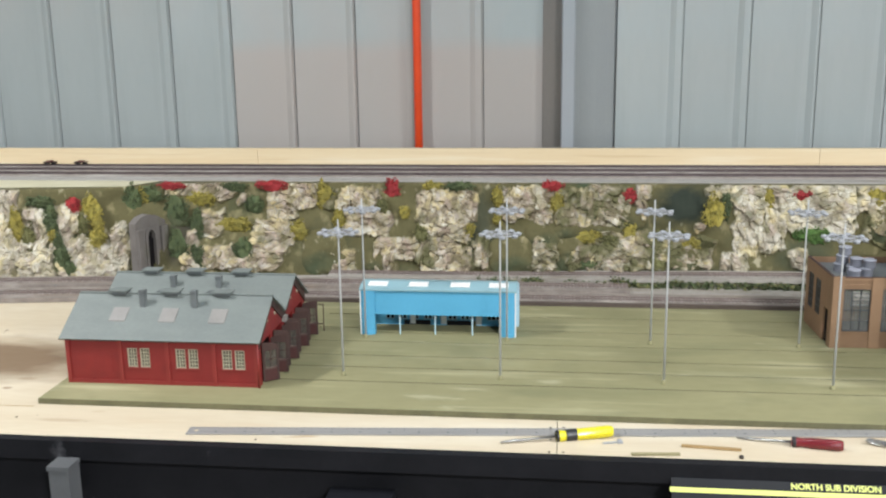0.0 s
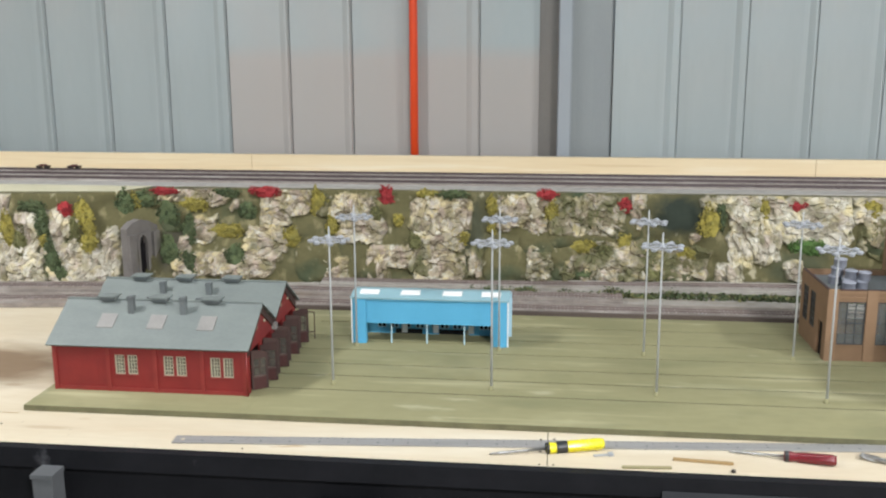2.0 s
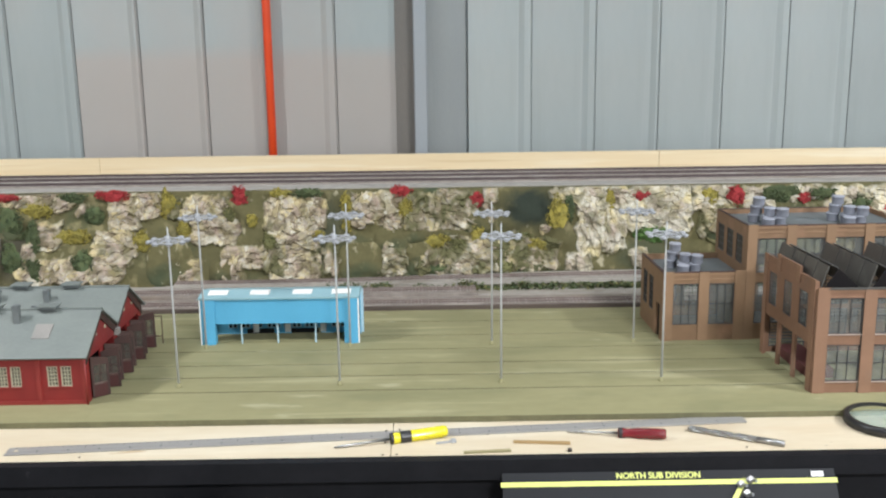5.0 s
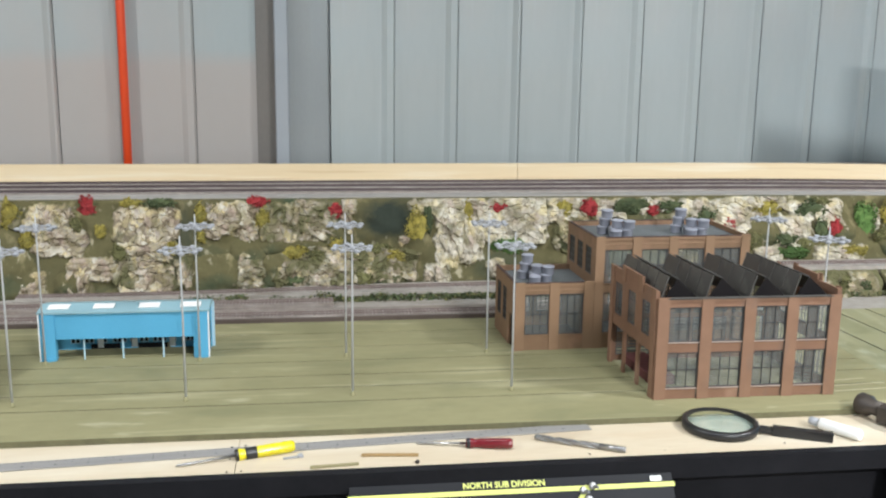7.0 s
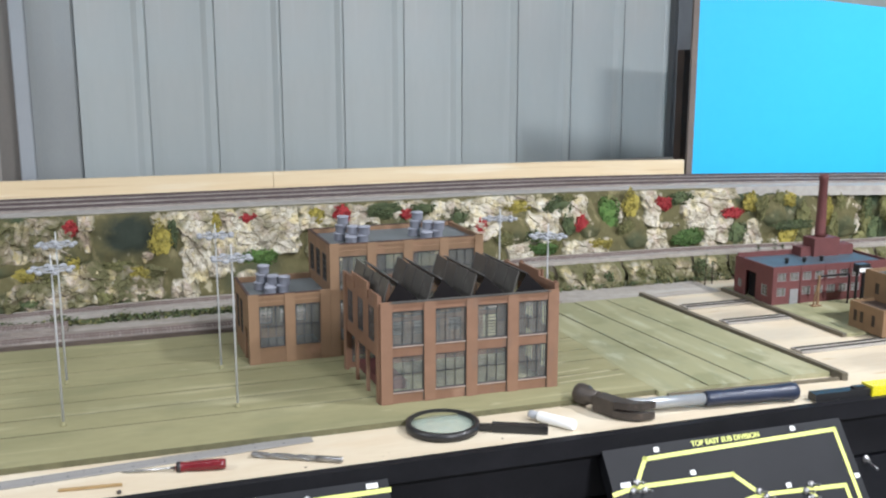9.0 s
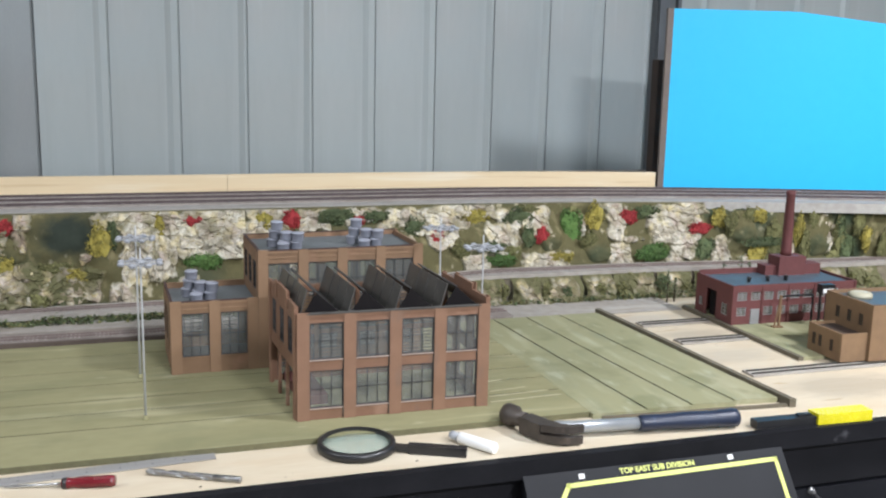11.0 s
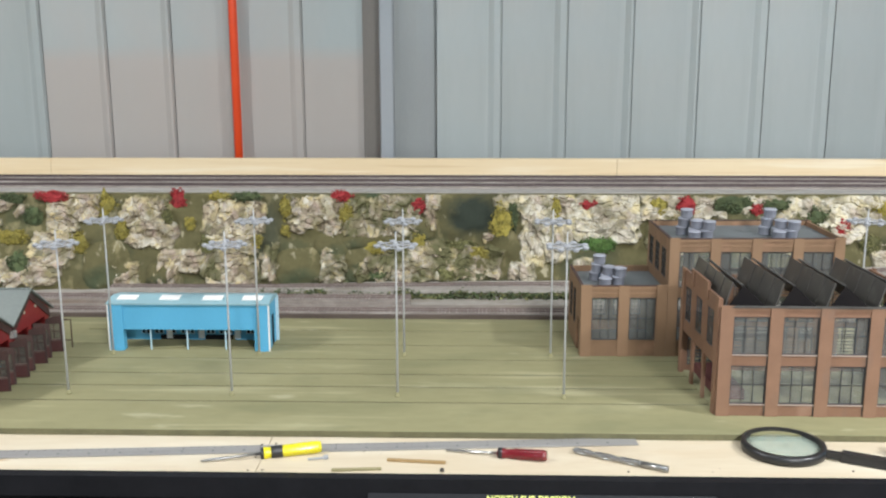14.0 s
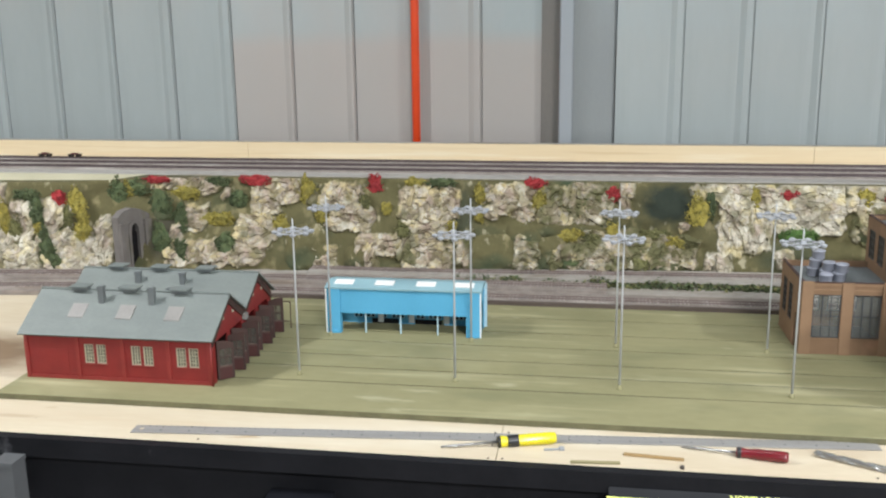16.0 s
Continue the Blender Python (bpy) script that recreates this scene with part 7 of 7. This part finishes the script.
def magnifier():
    c, R = (0.832, 1.421), 0.053
    t = root("magnifying_glass", "black-rimmed magnifying glass lying on the plywood", "magnifying glass", along(c, (0.968, 1.357), BT))
    bm = bmesh.new()
    n = 48
    prof = [(R - 0.006, 0.0), (R, 0.0008), (R + 0.0008, 0.006), (R, 0.0115), (R - 0.006, 0.0125), (R - 0.0068, 0.006)]
    rings = [[bm.verts.new((r * math.cos(2 * math.pi * i / n), r * math.sin(2 * math.pi * i / n), z)) for r, z in prof] for i in range(n)]
    for i in range(n):
        for q in range(len(prof)):
            bm.faces.new((rings[i][q], rings[(i + 1) % n][q], rings[(i + 1) % n][(q + 1) % len(prof)], rings[i][(q + 1) % len(prof)])).smooth = q not in (0, 4)
    part("rim", bm, M["black_plastic"], t)
    bm = bmesh.new()
    rr = R - 0.0067
    lathe(bm, [(rr, 0.0058), (rr * 0.7, 0.0044), (rr * 0.3, 0.0036), (0.0005, 0.0034), (0.0005, 0.0094), (rr * 0.3, 0.0092), (rr * 0.7, 0.0084), (rr, 0.0070)], 40)
    lens = part("lens", bm, M["lens"], t, "faintly green glass lens")
    lens.visible_shadow = False
    bm = boxes([(R + 0.0005, -0.0045, 0.002, R + 0.018, 0.0045, 0.010)], 0.0015)
    part("neck", bm, M["black_plastic"], t)
    bm = boxes([(R + 0.0182, -0.0065, 0.0005, R + 0.098, 0.0065, 0.0125)], 0.003)
    part("handle", bm, M["black_plastic"], t)


magnifier()


def white_tube():
    t = root("glue_tube", "small white plastic tube with a clear cap", "tube", along((0.966, 1.417), (1.010, 1.351), BT + 0.0085))
    bm = bmesh.new()
    lathe(bm, [(0.0075, 0.016), (0.0082, 0.018), (0.0082, 0.074), (0.0070, 0.0765)], 18, pose(0, 0, 0, 0, 90, 0))
    part("body", bm, M["white"], t)
    bm = bmesh.new()
    lathe(bm, [(0.0052, 0), (0.0060, 0.002), (0.0060, 0.0158)], 14, pose(0, 0, 0, 0, 90, 0))
    part("cap", bm, M["lamp_lens"], t, "translucent grey cap")


white_tube()


def hammer():
    """Claw hammer on its side, the head across the shaft."""
    hd, end = (1.093, 1.390), (1.394, 1.359)
    t = root("claw_hammer", "claw hammer with a dark steel head and blue grip", "hammer", along(hd, end, BT))
    L = math.hypot(end[0] - hd[0], end[1] - hd[1])
    lay = lambda z: Matrix.Translation((0, 0, z)) @ pose(0, 0, 0, 0, 90, 0)
    bm = bmesh.new()
    lathe(bm, [(0.0098, 0.012), (0.0098, 0.03), (0.0086, 0.05), (0.0086, L * 0.48)], 18, lay(0.0148))
    part("shaft", bm, M["hammer_shaft"], t)
    bm = bmesh.new()
    lathe(bm, [(0.0104, L * 0.48 + 0.0002), (0.0118, L * 0.5), (0.0110, L * 0.6), (0.0127, L * 0.72), (0.0119, L * 0.85), (0.0140, L * 0.96), (0.0132, L * 0.99), (0.0098, L)], 18, lay(0.0148))
    part("grip", bm, M["blue_grip"], t, "dark blue rubber grip")
    # head: poll towards the cliff, claws towards the bench edge
    bm = bmesh.new()
    turn = pose(-0.004, 0, 0.0185, -90, 0, 28) @ Matrix.Diagonal((1.06, 1.06, 0.94, 1))
    lathe(bm, [(0.0140, 0.072), (0.0152, 0.069), (0.0150, 0.054), (0.0105, 0.046), (0.0110, 0.030)], 20, turn)
    part("poll", bm, M["iron"], t)
    bm = boxes([(-0.013, -0.012, 0.004, 0.013, 0.0295, 0.029)], 0.003)
    part("eye_block", bm, M["iron"], t, m=pose(-0.004, 0, -0.001, 0, 0, 28) @ Matrix.Scale(0.97, 4))
    for z0, z1, spread in ((0.0035, 0.0145, -2), (0.0185, 0.0295, 3)):
        bm = bmesh.new()
        pts = [(-0.012, -0.0121), (-0.004, -0.030), (0.010, -0.046), (0.034, -0.055), (0.036, -0.050), (0.022, -0.040), (0.014, -0.028), (0.013, -0.0121)]
        prism(bm, pts[::-1], z0, z1)
        soften(bm, 0.0015)
        part("claw", bm, M["iron"], t, m=pose(-0.004, 0, -0.001, 0, 0, 28 + spread) @ Matrix.Scale(0.97, 4))


hammer()


def utility_knife():
    t = root("utility_knife", "utility knife with black nose and yellow body", "knife", along((1.412, 1.348), (1.60, 1.342), BT))
    part("nose", boxes([(0.002, -0.009, 0.001, 0.104, 0.009, 0.013)], 0.004), M["black_plastic"], t)
    part("body", boxes([(0.1042, -0.013, 0.0005, 0.200, 0.013, 0.017)], 0.004), M["yellow"], t)
    part("slider", boxes([(0.076, -0.004, 0.0132, 0.098, 0.004, 0.0165)], 0.001), M["black_plastic"], t)


utility_knife()


# ---- control panels on the bench front ----
def letters(text, size, parent, m, material):
    cu = bpy.data.curves.new("lettering", "FONT")
    cu.body, cu.size, cu.extrude, cu.align_x, cu.align_y = text, size, 0.0002, "CENTER", "CENTER"
    cu.offset = size * 0.025
    tmp = new("lettering_source", cu)
    dg = bpy.context.evaluated_depsgraph_get()
    me = bpy.data.meshes.new_from_object(tmp.evaluated_get(dg))
    bpy.data.objects.remove(tmp)
    me.materials.clear()
    me.materials.append(material)
    ob = new("lettering", me)
    ob.parent, ob.matrix_basis = parent, m
    return ob


def toggle(parent, x, y, a=0.0):
    bm = bmesh.new()
    lathe(bm, [(0.0052, 0), (0.0052, 0.002), (0.0036, 0.0022), (0.0036, 0.0055)], 8)
    s = part("toggle_switch", bm, M["steel"], parent, "chrome toggle switch", m=pose(x, y, 0.0004))
    bm = bmesh.new()
    lathe(bm, [(0.0013, 0.0054), (0.0024, 0.016), (0.0018, 0.0175)], 8)
    part("lever", bm, M["steel"], s, m=pose(0, 0, 0, 18, 10, a))


def tape(parent, pts, w):
    for (x0, y0), (x1, y1) in zip(pts, pts[1:]):
        d = math.hypot(x1 - x0, y1 - y0)
        part("track_line", boxes([(-w / 2, -w / 2, 0.0002, d + w / 2, w / 2, 0.0006)]), M["line_yellow"], parent, m=pose(x0, y0, 0, 0, 0, math.degrees(math.atan2(y1 - y0, x1 - x0))))


def control_panel(x0, x1, label, words, tx, lines, switches, tags, ty=-0.0085, lean=52.0, depth=0.24, dz=0.0):
    """A sloping black panel; on it x runs along the bench and y up the slope, counted from its top edge."""
    p = root("control_panel", label, "control panel", pose((x0 + x1) / 2, 1.3205, 0.9795 + dz, lean, 0, 0), "control panels")
    w = (x1 - x0) / 2
    part("face", boxes([(-w, -depth, -0.004, w, 0.0, 0.0)], 0.0008), M["black_face"], p)
    part("box", boxes([(-w + 0.004, -depth + 0.004, -0.03, w - 0.004, -0.004, -0.0042)]), M["black_paint"], p)
    letters(words, 0.0108, p, pose(tx, ty, 0.0003), M["line_yellow"])
    for ln in lines:
        tape(p, ln, 0.0062)
    for s in switches:
        toggle(p, *s)
    for x, y in tags:
        part("tag", boxes([(x - 0.0042, y - 0.0034, 0.0007, x + 0.0042, y + 0.0034, 0.0011)]), M["white_tag"], p, "small white tag")
    return p


control_panel(0.298, 0.722, "black sloping control panel with a yellow track line", "NORTH SUB DIVISION", -0.013,
              [[(-0.211, -0.0150), (0.211, -0.0150)], [(0.095, -0.0150), (0.045, -0.090)], [(-0.20, -0.09), (0.20, -0.09)]], [(0.090, -0.0185), (0.103, -0.0130), (0.096, -0.030), (0.05, -0.085)], [(0.186, -0.007), (0.193, -0.007)], ty=-0.0060, dz=0.004)
control_panel(1.036, 1.444, "black sloping control panel with yellow track lines and switches", "TOP EAST SUB DIVISION", -0.003,
              [[(-0.203, -0.063), (-0.168, -0.057), (-0.142, -0.020), (0.188, -0.0165), (0.188, -0.19)], [(-0.168, -0.057), (-0.010, -0.060), (0.026, -0.095), (0.171, -0.101), (0.171, -0.19)], [(-0.08, -0.110), (0.026, -0.095)], [(0.105, -0.098), (0.150, -0.160)], [(-0.19, -0.125), (0.02, -0.150), (0.10, -0.165)]],
              [(-0.165, -0.051), (-0.156, -0.063), (-0.174, -0.062), (0.022, -0.090), (0.032, -0.099), (0.100, -0.100), (0.112, -0.092), (0.106, -0.110), (-0.06, -0.104), (-0.12, -0.138)],
              [(-0.12, -0.009), (0.115, -0.0065), (-0.186, -0.052), (-0.179, -0.052), (-0.073, -0.049), (0.075, -0.088), (0.197, -0.090), (-0.02, -0.115), (0.14, -0.125)])
bm = bmesh.new()
lathe(bm, [(0.008, 0), (0.008, 0.003), (0.004, 0.0035), (0.004, 0.012)], 10)
sw = thing("toggle_switch", bm, M["steel"], "chrome toggle switch on the dark fascia", "switch", m=pose(1.522, 1.3415, 0.893, 90, 0, 0) @ Matrix.Scale(0.75, 4))
bm = bmesh.new()
lathe(bm, [(0.0018, 0.0118), (0.0035, 0.032), (0.0026, 0.034)], 8)
part("lever", bm, M["steel"], sw, m=pose(0, 0, 0, 25, 15, 0))

# ---- assumed ceiling tubes over the bench, out of view ----
for tx, ty, power, colour, turn, length in TUBES:
    f = root("ceiling_light", "white twin-tube ceiling light fitting, assumed and out of view", "ceiling light", pose(tx, ty, 2.94, 0, 0, turn), "ceiling light fittings")
    part("tray", boxes([(-0.5 * length - 0.015, -0.12, 0.002, 0.5 * length + 0.015, 0.12, 0.06)], 0.004), M["white"], f)
    for s in (-0.32 * length, 0.32 * length):
        part("hanger", boxes([(s - 0.004, -0.004, 0.0602, s + 0.004, 0.004, ZC - 2.94 - 0.0005)]), M["steel"], f)
